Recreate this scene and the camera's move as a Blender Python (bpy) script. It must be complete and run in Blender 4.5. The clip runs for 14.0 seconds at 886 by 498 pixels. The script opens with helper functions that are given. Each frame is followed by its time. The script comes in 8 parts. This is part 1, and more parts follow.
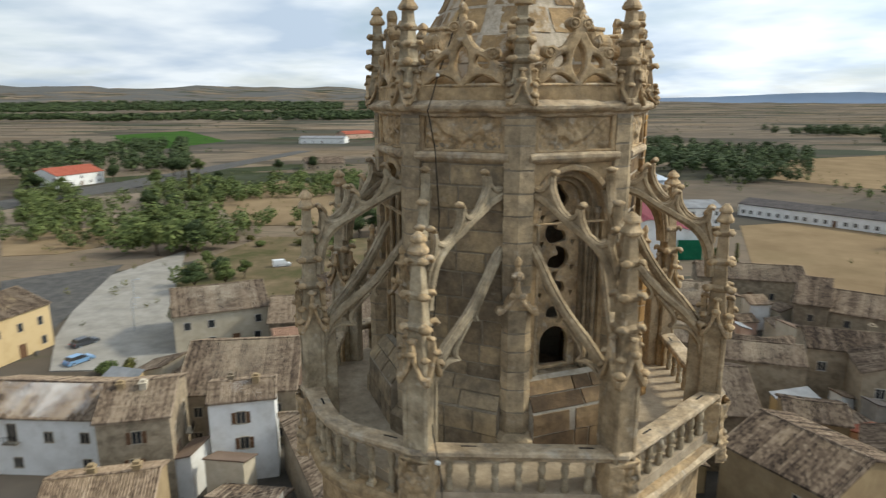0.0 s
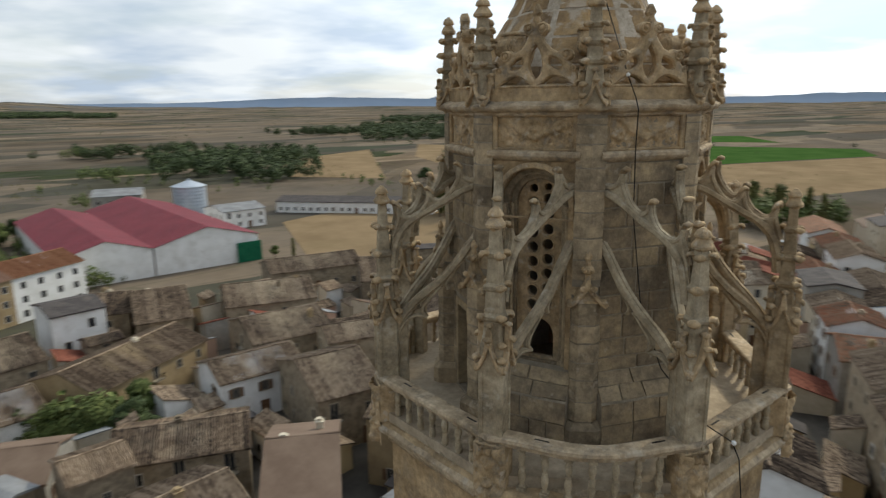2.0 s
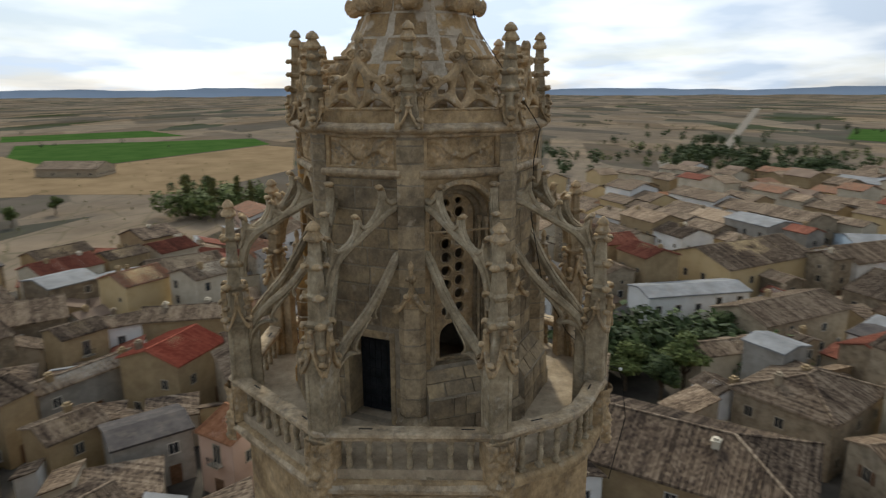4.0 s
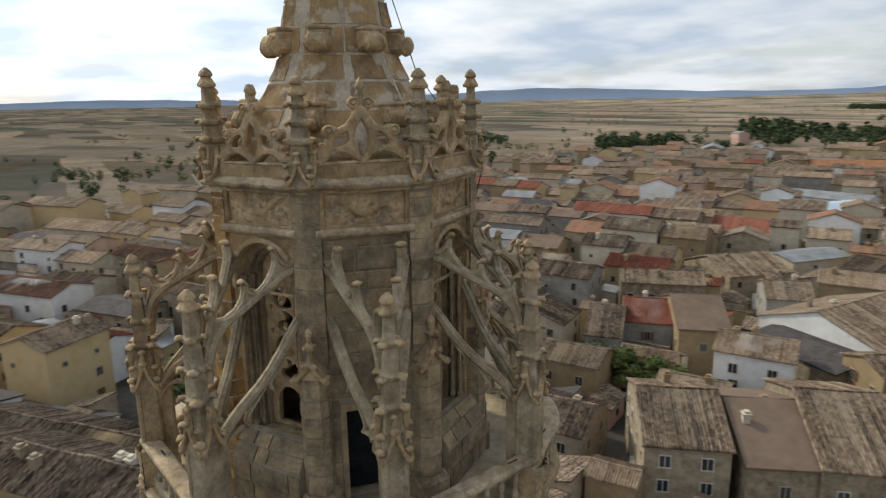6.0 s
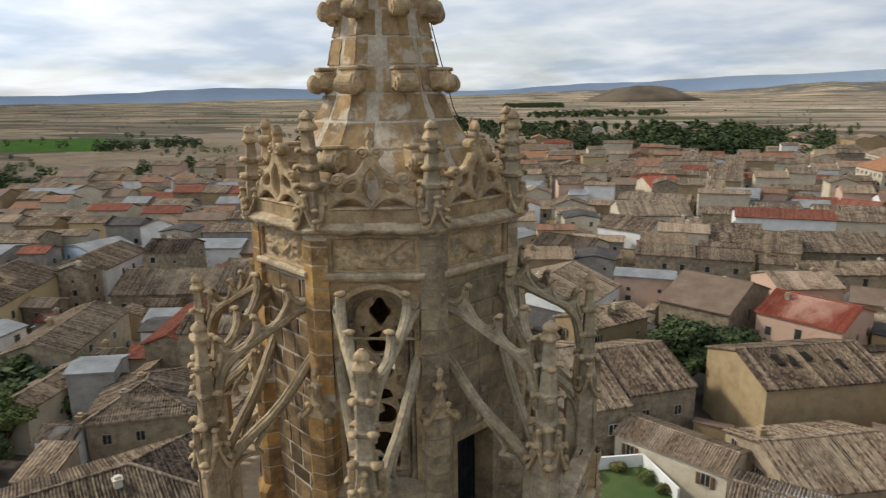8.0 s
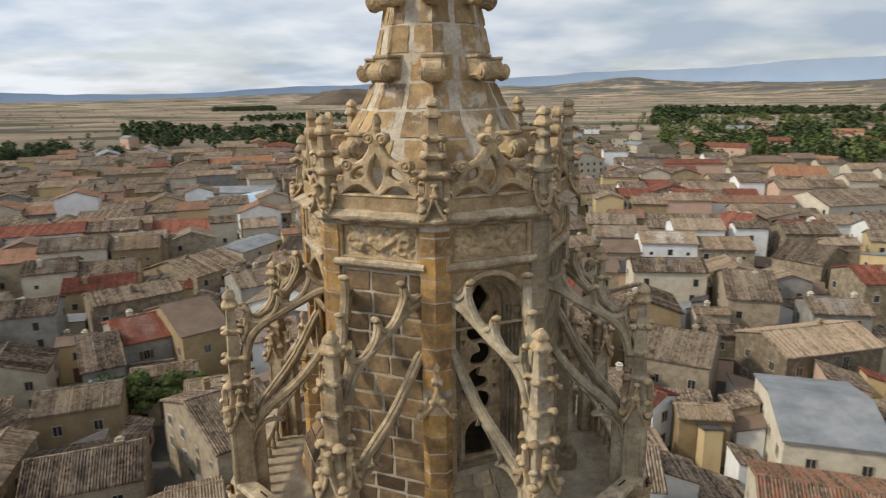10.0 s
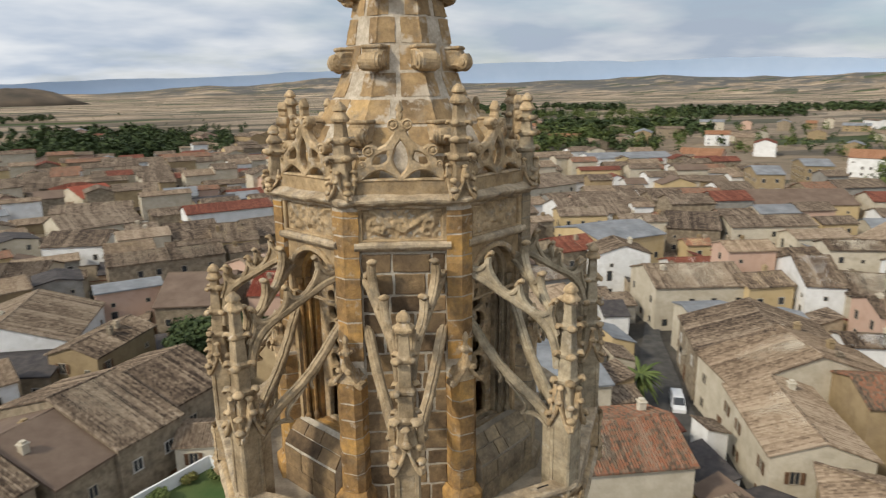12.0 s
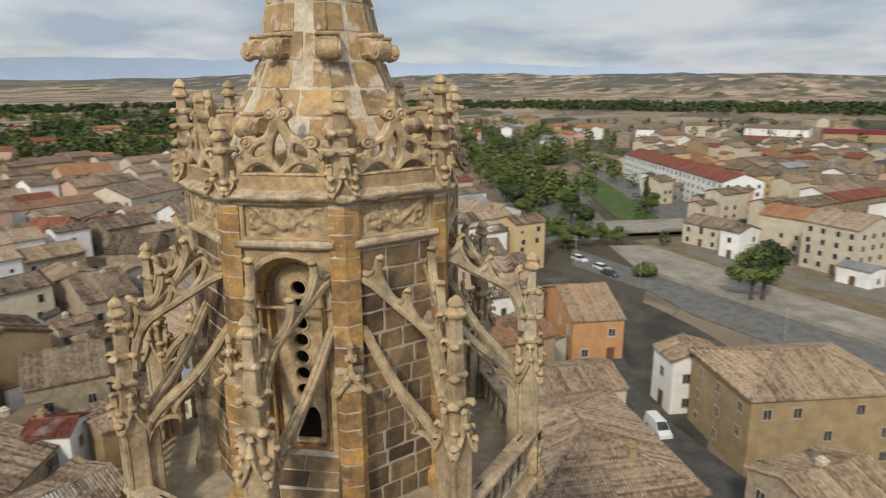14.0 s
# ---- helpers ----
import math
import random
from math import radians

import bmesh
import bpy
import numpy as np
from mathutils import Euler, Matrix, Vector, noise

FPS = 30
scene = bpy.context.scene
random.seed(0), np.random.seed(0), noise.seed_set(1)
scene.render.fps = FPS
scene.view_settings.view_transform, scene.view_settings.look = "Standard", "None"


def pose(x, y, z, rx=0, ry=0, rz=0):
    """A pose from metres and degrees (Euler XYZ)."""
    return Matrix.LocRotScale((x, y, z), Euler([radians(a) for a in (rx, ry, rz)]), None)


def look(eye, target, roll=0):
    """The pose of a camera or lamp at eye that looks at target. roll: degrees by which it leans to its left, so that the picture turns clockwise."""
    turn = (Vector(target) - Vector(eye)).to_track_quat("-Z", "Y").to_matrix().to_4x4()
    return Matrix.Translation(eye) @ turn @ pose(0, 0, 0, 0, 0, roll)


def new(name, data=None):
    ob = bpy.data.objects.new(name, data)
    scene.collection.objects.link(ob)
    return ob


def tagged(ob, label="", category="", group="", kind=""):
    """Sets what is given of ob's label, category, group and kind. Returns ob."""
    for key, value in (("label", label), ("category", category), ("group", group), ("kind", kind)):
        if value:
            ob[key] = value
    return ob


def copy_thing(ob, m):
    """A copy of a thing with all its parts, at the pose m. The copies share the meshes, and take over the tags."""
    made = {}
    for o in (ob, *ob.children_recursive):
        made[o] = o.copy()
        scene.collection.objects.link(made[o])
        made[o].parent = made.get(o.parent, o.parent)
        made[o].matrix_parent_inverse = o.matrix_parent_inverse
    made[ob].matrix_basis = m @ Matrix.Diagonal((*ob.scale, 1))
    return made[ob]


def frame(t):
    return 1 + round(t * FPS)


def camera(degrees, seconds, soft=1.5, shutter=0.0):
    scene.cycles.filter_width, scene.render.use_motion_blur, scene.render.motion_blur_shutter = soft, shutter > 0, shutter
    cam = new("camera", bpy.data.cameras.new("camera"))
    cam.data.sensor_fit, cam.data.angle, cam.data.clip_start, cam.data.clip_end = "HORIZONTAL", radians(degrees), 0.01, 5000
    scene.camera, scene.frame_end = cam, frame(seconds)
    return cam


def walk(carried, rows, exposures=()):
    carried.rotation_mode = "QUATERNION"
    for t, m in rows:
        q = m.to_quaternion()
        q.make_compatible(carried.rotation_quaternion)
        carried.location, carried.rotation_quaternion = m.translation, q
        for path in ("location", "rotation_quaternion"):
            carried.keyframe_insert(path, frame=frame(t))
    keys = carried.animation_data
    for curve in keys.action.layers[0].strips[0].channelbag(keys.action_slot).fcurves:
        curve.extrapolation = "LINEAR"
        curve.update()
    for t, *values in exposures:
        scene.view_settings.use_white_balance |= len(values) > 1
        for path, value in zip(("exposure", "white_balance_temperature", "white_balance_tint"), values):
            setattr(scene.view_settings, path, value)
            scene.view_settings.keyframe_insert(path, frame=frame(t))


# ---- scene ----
cam = camera(68.75, 14.0, 1.25, 0.4)
PATH = [
    (0.0, (-0.731, -11.480, 40.075), (-1.102, -1.740, 37.840), -0.16),
    (0.5, (-3.278, -10.822, 40.090), (-1.918, -1.171, 37.851), -0.38),
    (1.0, (-5.600, -9.833, 40.089), (-2.518, -0.586, 37.855), -0.28),
    (1.5, (-7.697, -8.682, 40.097), (-2.979, -0.153, 37.862), -0.31),
    (2.0, (-9.321, -7.593, 40.077), (-3.144, -0.046, 37.865), -0.69),
    (2.5, (-10.852, -5.947, 40.148), (-2.842, -0.394, 37.913), -0.62),
    (3.0, (-11.787, -4.215, 40.268), (-2.759, -0.579, 37.969), -0.68),
    (3.5, (-12.317, -2.478, 40.400), (-2.805, -0.462, 38.064), -0.54),
    (4.0, (-12.551, -0.757, 40.565), (-2.837, -0.528, 38.201), -0.27),
    (4.5, (-12.394, 1.035, 40.724), (-2.809, -0.565, 38.363), -0.23),
    (5.0, (-11.854, 2.803, 40.872), (-2.716, -0.521, 38.539), -0.39),
    (5.5, (-11.021, 4.435, 41.022), (-2.588, -0.422, 38.724), -0.64),
    (6.0, (-10.011, 5.874, 41.182), (-2.452, -0.266, 38.911), -0.88),
    (6.5, (-8.947, 7.121, 41.364), (-2.325, -0.020, 39.096), -0.99),
    (7.0, (-7.897, 8.212, 41.581), (-2.175, 0.338, 39.288), -0.93),
    (7.5, (-6.770, 9.121, 41.804), (-1.888, 0.706, 39.489), -0.85),
    (8.0, (-5.523, 9.863, 41.870), (-1.489, 1.015, 39.536), -0.80),
    (8.5, (-4.182, 10.437, 41.863), (-1.076, 1.225, 39.518), -0.79),
    (9.0, (-2.799, 10.838, 41.826), (-0.696, 1.348, 39.479), -0.79),
    (9.5, (-1.423, 11.083, 41.775), (-0.372, 1.419, 39.428), -0.79),
    (10.0, (-0.095, 11.201, 41.723), (-0.115, 1.480, 39.375), -0.79),
    (10.5, (1.154, 11.234, 41.684), (0.078, 1.576, 39.329), -0.76),
    (11.0, (2.297, 11.216, 41.663), (0.211, 1.728, 39.291), -0.72),
    (11.5, (3.319, 11.127, 41.633), (0.263, 1.909, 39.247), -0.74),
    (12.0, (4.361, 10.957, 41.602), (0.235, 2.170, 39.202), -0.71),
    (12.5, (5.459, 10.610, 41.580), (0.093, 2.526, 39.160), -0.58),
    (13.0, (6.645, 9.921, 41.554), (0.117, 2.748, 39.119), -0.45),
    (13.5, (7.776, 8.839, 41.535), (0.232, 2.750, 39.084), -0.26),
    (14.0, (8.715, 7.359, 41.514), (0.327, 2.499, 39.059), -0.18),
]
walk(cam, [(t, look(eye, target, roll)) for t, eye, target, roll in PATH],
     [(0, 0.26, 6060, 5), (1, 0.19, 6100, 5), (2, 0.05, 6190, 6), (3, -0.10, 6220, 7), (4, -0.11, 6190, 7), (6.5, 0.05, 6220, 8), (8, 0.06, 6240, 8), (11, 0.06, 6210, 9), (14, -0.05, 6300, 9)])

# ---- world and light ----
SUN_AZ, SUN_EL = 12.0, 38.0
world = bpy.data.worlds.new("sky")
scene.world = world
world.use_nodes = True
wn, wl = world.node_tree.nodes, world.node_tree.links
wn.clear()


def wnode(kind, **inputs):
    n = wn.new(kind)
    for key, value in inputs.items():
        n.inputs[key.replace("_", " ")].default_value = value
    return n


sky = wn.new("ShaderNodeTexSky")
sky.sky_type, sky.sun_disc = "NISHITA", False
sky.sun_elevation, sky.sun_rotation = radians(SUN_EL), radians(90 - SUN_AZ)
coord = wn.new("ShaderNodeTexCoord")
sep = wn.new("ShaderNodeSeparateXYZ")
wl.new(coord.outputs["Generated"], sep.inputs[0])
# the cloud deck: the view direction projected on a flat layer overhead
lift = wnode("ShaderNodeMath"); lift.operation = "MAXIMUM"; lift.inputs[1].default_value = 0.0
wl.new(sep.outputs["Z"], lift.inputs[0])
plus = wnode("ShaderNodeMath"); plus.operation = "ADD"; plus.inputs[1].default_value = 0.17
wl.new(lift.outputs[0], plus.inputs[0])
flat = wn.new("ShaderNodeVectorMath"); flat.operation = "DIVIDE"
wl.new(coord.outputs["Generated"], flat.inputs[0])
both = wn.new("ShaderNodeCombineXYZ")
for k in range(3):
    wl.new(plus.outputs[0], both.inputs[k])
wl.new(both.outputs[0], flat.inputs[1])
deck = wnode("ShaderNodeTexNoise", Scale=0.85, Detail=7.0, Roughness=0.55, Distortion=0.25)
wl.new(flat.outputs[0], deck.inputs["Vector"])
cover = wn.new("ShaderNodeValToRGB")
cover.color_ramp.elements[0].position, cover.color_ramp.elements[0].color = 0.37, (0.56, 0.56, 0.56, 1)
cover.color_ramp.elements[1].position, cover.color_ramp.elements[1].color = 0.54, (1, 1, 1, 1)
wl.new(deck.outputs["Fac"], cover.inputs[0])
tone = wnode("ShaderNodeTexNoise", Scale=1.3, Detail=4.5, Roughness=0.48)
wl.new(flat.outputs[0], tone.inputs["Vector"])
cloud = wn.new("ShaderNodeValToRGB")
cloud.color_ramp.elements[0].position, cloud.color_ramp.elements[0].color = 0.38, (0.60, 0.675, 0.785, 1)
cloud.color_ramp.elements[1].position, cloud.color_ramp.elements[1].color = 0.60, (0.985, 0.992, 1.0, 1)
wl.new(tone.outputs["Fac"], cloud.inputs[0])
# clouds are brighter towards the veiled sun
sunward = wn.new("ShaderNodeVectorMath"); sunward.operation = "DOT_PRODUCT"
sunward.inputs[1].default_value = (math.cos(radians(SUN_EL)) * math.cos(radians(SUN_AZ)), math.cos(radians(SUN_EL)) * math.sin(radians(SUN_AZ)), math.sin(radians(SUN_EL)))
wl.new(coord.outputs["Generated"], sunward.inputs[0])
glow = wn.new("ShaderNodeMapRange")
for key, value in (("From Min", -0.6), ("From Max", 1.0), ("To Min", 0.90), ("To Max", 1.40)):
    glow.inputs[key].default_value = value
wl.new(sunward.outputs["Value"], glow.inputs["Value"])
lit = wn.new("ShaderNodeVectorMath"); lit.operation = "SCALE"
flare = wn.new("ShaderNodeMapRange")
for key, value in (("From Min", 0.50), ("From Max", 0.92), ("To Min", 1.0), ("To Max", 1.55)):
    flare.inputs[key].default_value = value
wl.new(sunward.outputs["Value"], flare.inputs["Value"])
veil = wn.new("ShaderNodeMath"); veil.operation = "MULTIPLY"
wl.new(glow.outputs[0], veil.inputs[0]); wl.new(flare.outputs[0], veil.inputs[1])
wl.new(cloud.outputs[0], lit.inputs[0]); wl.new(veil.outputs[0], lit.inputs["Scale"])
sky_bg = wnode("ShaderNodeBackground", Strength=0.09)
wl.new(sky.outputs[0], sky_bg.inputs[0])
cloud_bg = wnode("ShaderNodeBackground", Strength=0.74)
wl.new(lit.outputs[0], cloud_bg.inputs[0])
mixed = wn.new("ShaderNodeMixShader")
wl.new(cover.outputs[0], mixed.inputs[0]); wl.new(sky_bg.outputs[0], mixed.inputs[1]); wl.new(cloud_bg.outputs[0], mixed.inputs[2])
wout = wn.new("ShaderNodeOutputWorld")
wl.new(mixed.outputs[0], wout.inputs[0])

sun = new("sun", bpy.data.lights.new("sun", "SUN"))
sun.data.energy, sun.data.angle, sun.data.color = 2.8, radians(6), (1.0, 0.885, 0.70)
sun.matrix_world = look((60, 10, 90), (60 - 50 * math.cos(radians(SUN_EL)) * math.cos(radians(SUN_AZ)), 10 - 50 * math.cos(radians(SUN_EL)) * math.sin(radians(SUN_AZ)), 90 - 50 * math.sin(radians(SUN_EL))))

# ---- materials ----
def material(name, colours, scale=1.0, rough=0.85, bump=0.3, grain=18.0, vary=0.0, stain=None, metal=0.0, spec=0.12, ramp=(0.35, 0.65), island=False, lime=None, speck=0.0):
    """A surface with colour that drifts between the given colours, fine relief, and stains; vary: how far whole pieces differ."""
    m = bpy.data.materials.new(name)
    m.use_nodes = True
    n, l = m.node_tree.nodes, m.node_tree.links
    b = n["Principled BSDF"]
    b.inputs["Metallic"].default_value, b.inputs["Specular IOR Level"].default_value = metal, spec
    tc = n.new("ShaderNodeTexCoord")
    geo = n.new("ShaderNodeNewGeometry")
    where = geo.outputs["Position"]
    noise1 = n.new("ShaderNodeTexNoise")
    noise1.inputs["Scale"].default_value, noise1.inputs["Detail"].default_value = scale, 8.0
    noise1.inputs["Roughness"].default_value = 0.65
    l.new(where, noise1.inputs["Vector"])
    r = n.new("ShaderNodeValToRGB")
    e = r.color_ramp.elements
    while len(e) < len(colours):
        e.new(0.5)
    for i, c in enumerate(colours):
        e[i].position = ramp[0] + (ramp[1] - ramp[0]) * i / max(1, len(colours) - 1)
        e[i].color = (*c, 1)
    l.new(noise1.outputs["Fac"], r.inputs[0])
    colour = r.outputs[0]
    if vary:
        info = n.new("ShaderNodeObjectInfo")
        rnd = geo.outputs["Random Per Island"] if island else info.outputs["Random"]
        add = n.new("ShaderNodeMath"); add.operation = "MULTIPLY_ADD"
        add.inputs[1].default_value, add.inputs[2].default_value = vary, -vary / 2
        l.new(rnd, add.inputs[0])
        put = n.new("ShaderNodeMath"); put.operation = "ADD"
        l.new(noise1.outputs["Fac"], put.inputs[0]); l.new(add.outputs[0], put.inputs[1])
        l.new(put.outputs[0], r.inputs[0])
        hsv = n.new("ShaderNodeHueSaturation")
        mr = n.new("ShaderNodeMapRange")
        mr.inputs["To Min"].default_value, mr.inputs["To Max"].default_value = 1 - vary * 0.6, 1 + vary * 0.5
        wob = n.new("ShaderNodeMath"); wob.operation = "FRACT"
        big = n.new("ShaderNodeMath"); big.operation = "MULTIPLY"; big.inputs[1].default_value = 7.31
        l.new(rnd, big.inputs[0]); l.new(big.outputs[0], wob.inputs[0]); l.new(wob.outputs[0], mr.inputs["Value"])
        l.new(mr.outputs[0], hsv.inputs["Value"]); l.new(colour, hsv.inputs["Color"])
        colour = hsv.outputs[0]
    if stain:
        tint, amount, size = stain
        n2 = n.new("ShaderNodeTexNoise")
        n2.inputs["Scale"].default_value, n2.inputs["Detail"].default_value, n2.inputs["Roughness"].default_value = size, 10.0, 0.7
        l.new(where, n2.inputs["Vector"])
        r2 = n.new("ShaderNodeMapRange")
        r2.inputs["From Min"].default_value, r2.inputs["From Max"].default_value, r2.inputs["To Max"].default_value = 0.5, 0.68, amount
        l.new(n2.outputs["Fac"], r2.inputs["Value"])
        mix = n.new("ShaderNodeMix"); mix.data_type = "RGBA"
        mix.inputs[7].default_value = (*tint, 1)
        l.new(r2.outputs[0], mix.inputs[0]); l.new(colour, mix.inputs[6])
        colour = mix.outputs[2]
    if speck:
        n3 = n.new("ShaderNodeTexNoise")
        n3.inputs["Scale"].default_value, n3.inputs["Detail"].default_value, n3.inputs["Roughness"].default_value = grain * 0.4, 6.0, 0.75
        l.new(where, n3.inputs["Vector"])
        r3 = n.new("ShaderNodeMapRange")
        for key, value in (("From Min", 0.3), ("From Max", 0.7), ("To Min", 1 - speck), ("To Max", 1 + speck)):
            r3.inputs[key].default_value = value
        l.new(n3.outputs["Fac"], r3.inputs["Value"])
        h3 = n.new("ShaderNodeHueSaturation")
        l.new(r3.outputs[0], h3.inputs["Value"]); l.new(colour, h3.inputs["Color"])
        colour = h3.outputs[0]
    if lime:
        tint, amount, size, edge = lime
        n4 = n.new("ShaderNodeTexNoise")
        n4.inputs["Scale"].default_value, n4.inputs["Detail"].default_value, n4.inputs["Roughness"].default_value = size, 9.0, 0.62
        far = n.new("ShaderNodeVectorMath"); far.operation = "ADD"; far.inputs[1].default_value = (31.7, 12.1, 5.3)
        l.new(where, far.inputs[0]); l.new(far.outputs[0], n4.inputs["Vector"])
        r4 = n.new("ShaderNodeMapRange")
        for key, value in (("From Min", edge), ("From Max", edge + 0.07), ("To Max", amount)):
            r4.inputs[key].default_value = value
        l.new(n4.outputs["Fac"], r4.inputs["Value"])
        mix4 = n.new("ShaderNodeMix"); mix4.data_type = "RGBA"
        mix4.inputs[7].default_value = (*tint, 1)
        l.new(r4.outputs[0], mix4.inputs[0]); l.new(colour, mix4.inputs[6])
        colour = mix4.outputs[2]
    l.new(colour, b.inputs["Base Color"])
    fine = n.new("ShaderNodeTexNoise")
    fine.inputs["Scale"].default_value, fine.inputs["Detail"].default_value, fine.inputs["Roughness"].default_value = grain, 10.0, 0.7
    l.new(where, fine.inputs["Vector"])
    rr = n.new("ShaderNodeMapRange")
    rr.inputs["To Min"].default_value, rr.inputs["To Max"].default_value = max(0.02, rough - 0.12), min(1.0, rough + 0.12)
    l.new(fine.outputs["Fac"], rr.inputs["Value"]); l.new(rr.outputs[0], b.inputs["Roughness"])
    if bump:
        bp = n.new("ShaderNodeBump")
        bp.inputs["Strength"].default_value, bp.inputs["Distance"].default_value = bump, 0.6 / grain
        l.new(fine.outputs["Fac"], bp.inputs["Height"]); l.new(bp.outputs[0], b.inputs["Normal"])
    return m


STONE = material("sandstone", [(0.213, 0.149, 0.084), (0.375, 0.269, 0.148), (0.510, 0.375, 0.216)], 1.7, 0.9, 0.7, 22, stain=((0.20, 0.17, 0.13), 0.6, 2.3), speck=0.28, lime=((0.50, 0.44, 0.345), 0.35, 3.2, 0.63))
COPING = material("weathered_coping", [(0.270, 0.207, 0.132), (0.432, 0.335, 0.218), (0.540, 0.435, 0.299)], 2.2, 0.93, 0.8, 24, stain=((0.17, 0.15, 0.125), 0.75, 3.6), speck=0.30, lime=((0.54, 0.475, 0.375), 0.5, 2.6, 0.58))
BLOCK = material("sandstone_block", [(0.130, 0.080, 0.040), (0.26, 0.158, 0.070), (0.400, 0.238, 0.090), (0.50, 0.290, 0.090)], 2.4, 0.92, 0.8, 26, vary=0.17, stain=((0.15, 0.12, 0.085), 0.6, 3.1), ramp=(0.28, 0.68), speck=0.26, lime=((0.50, 0.425, 0.325), 0.5, 4.2, 0.60))
# copy of BLOCK with the grey of shade put into its colour
SHADE_BLOCK = material("shade_side_block", [(0.146, 0.114, 0.076), (0.260, 0.204, 0.132), (0.379, 0.296, 0.188), (0.465, 0.356, 0.218)], 2.4, 0.92, 0.8, 26, vary=0.17, stain=((0.15, 0.12, 0.085), 0.6, 3.1), ramp=(0.28, 0.68), speck=0.26, lime=((0.50, 0.425, 0.325), 0.5, 4.2, 0.60))
WALL_BLOCK = material("wall_block", [(0.128, 0.099, 0.067), (0.217, 0.168, 0.109), (0.306, 0.235, 0.146), (0.410, 0.310, 0.180)], 2.2, 0.92, 0.8, 26, vary=0.18, stain=((0.13, 0.108, 0.08), 0.6, 3.1), ramp=(0.28, 0.68), speck=0.26, lime=((0.46, 0.40, 0.31), 0.45, 3.4, 0.62))
RUBBLE_BLOCK = material("brown_rubble_block", [(0.080, 0.055, 0.034), (0.138, 0.094, 0.055), (0.210, 0.144, 0.080), (0.31, 0.212, 0.112)], 1.8, 0.93, 0.8, 26, vary=0.30, stain=((0.10, 0.075, 0.055), 0.5, 3.1), ramp=(0.28, 0.68), speck=0.26, lime=((0.46, 0.39, 0.30), 0.25, 3.4, 0.66))
SPIRE_BLOCK = material("spire_block", [(0.19, 0.128, 0.072), (0.305, 0.207, 0.108), (0.41, 0.28, 0.142), (0.48, 0.32, 0.145)], 1.6, 0.92, 0.8, 26, vary=0.16, stain=((0.22, 0.195, 0.155), 0.6, 3.1), ramp=(0.30, 0.70), speck=0.24, lime=((0.54, 0.465, 0.365), 0.75, 2.4, 0.53))
CARVED = material("carved_sandstone", [(0.231, 0.167, 0.096), (0.418, 0.303, 0.171), (0.550, 0.410, 0.249)], 3.0, 0.9, 0.8, 34, stain=((0.22, 0.20, 0.165), 0.7, 4.5), speck=0.26, lime=((0.56, 0.50, 0.41), 0.5, 6.0, 0.59))
PALE = material("pale_weathered_sandstone", [(0.219, 0.174, 0.111), (0.358, 0.291, 0.193), (0.471, 0.393, 0.271)], 2.0, 0.92, 0.75, 26, stain=((0.19, 0.165, 0.125), 0.65, 3.0), speck=0.28, lime=((0.56, 0.50, 0.40), 0.45, 3.4, 0.60))
# copy of PALE with the sun's warmth painted in, for the sunlit sides
PALE_SUN_SIDE = material("sun_side_weathered_sandstone", [(0.205, 0.150, 0.088), (0.335, 0.252, 0.152), (0.440, 0.340, 0.215)], 2.0, 0.92, 0.75, 26, stain=((0.19, 0.155, 0.11), 0.65, 3.0), speck=0.28, lime=((0.52, 0.445, 0.335), 0.45, 3.4, 0.60))
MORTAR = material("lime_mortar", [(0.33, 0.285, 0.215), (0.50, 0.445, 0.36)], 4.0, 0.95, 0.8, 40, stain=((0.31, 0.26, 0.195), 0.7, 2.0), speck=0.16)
# copy of MORTAR darkened by painted shade, for sides turned from the sun
SHADE_MORTAR = material("shade_side_mortar", [(0.20, 0.165, 0.118), (0.33, 0.278, 0.205)], 3.0, 0.95, 0.8, 40, stain=((0.17, 0.14, 0.10), 0.7, 2.0), speck=0.2)
SPIRE_MORTAR = material("spire_lime_mortar", [(0.38, 0.315, 0.23), (0.56, 0.485, 0.38)], 4.0, 0.95, 0.8, 40, stain=((0.33, 0.27, 0.20), 0.6, 2.4), speck=0.16)
FLOOR = material("gallery_paving", [(0.30, 0.24, 0.165), (0.45, 0.37, 0.265)], 1.5, 0.95, 0.5, 14, stain=((0.19, 0.15, 0.105), 0.6, 1.6), speck=0.22)
DARK = material("dark_iron", [(0.012, 0.012, 0.012), (0.03, 0.03, 0.03)], 6.0, 0.6, 0.1, 30, metal=0.6)
DOOR = material("dark_door_grille", [(0.010, 0.012, 0.014), (0.025, 0.027, 0.03)], 5.0, 0.7, 0.2, 30)
WHITE = material("white_plastic", [(0.6, 0.6, 0.58), (0.75, 0.75, 0.72)], 5.0, 0.5, 0.0, 30)

# ---- building blocks ----
def part(name, data, mat, parent, label="", at=None):
    """One mesh object under a thing or a part."""
    if isinstance(data, bmesh.types.BMesh):
        me = bpy.data.meshes.new(name)
        data.to_mesh(me)
        data.free()
        data = me
    if mat and not data.materials:
        data.materials.append(mat)
    ob = new(name, data)
    ob.parent = parent
    if at is not None:
        ob.matrix_basis = at
    if label:
        tagged(ob, label)
    return ob


def empty(name, x=0, y=0, z=0, label="", category="", group="", kind=""):
    ob = new(name)
    ob.location = (x, y, z)
    return tagged(ob, label, category, group, kind)


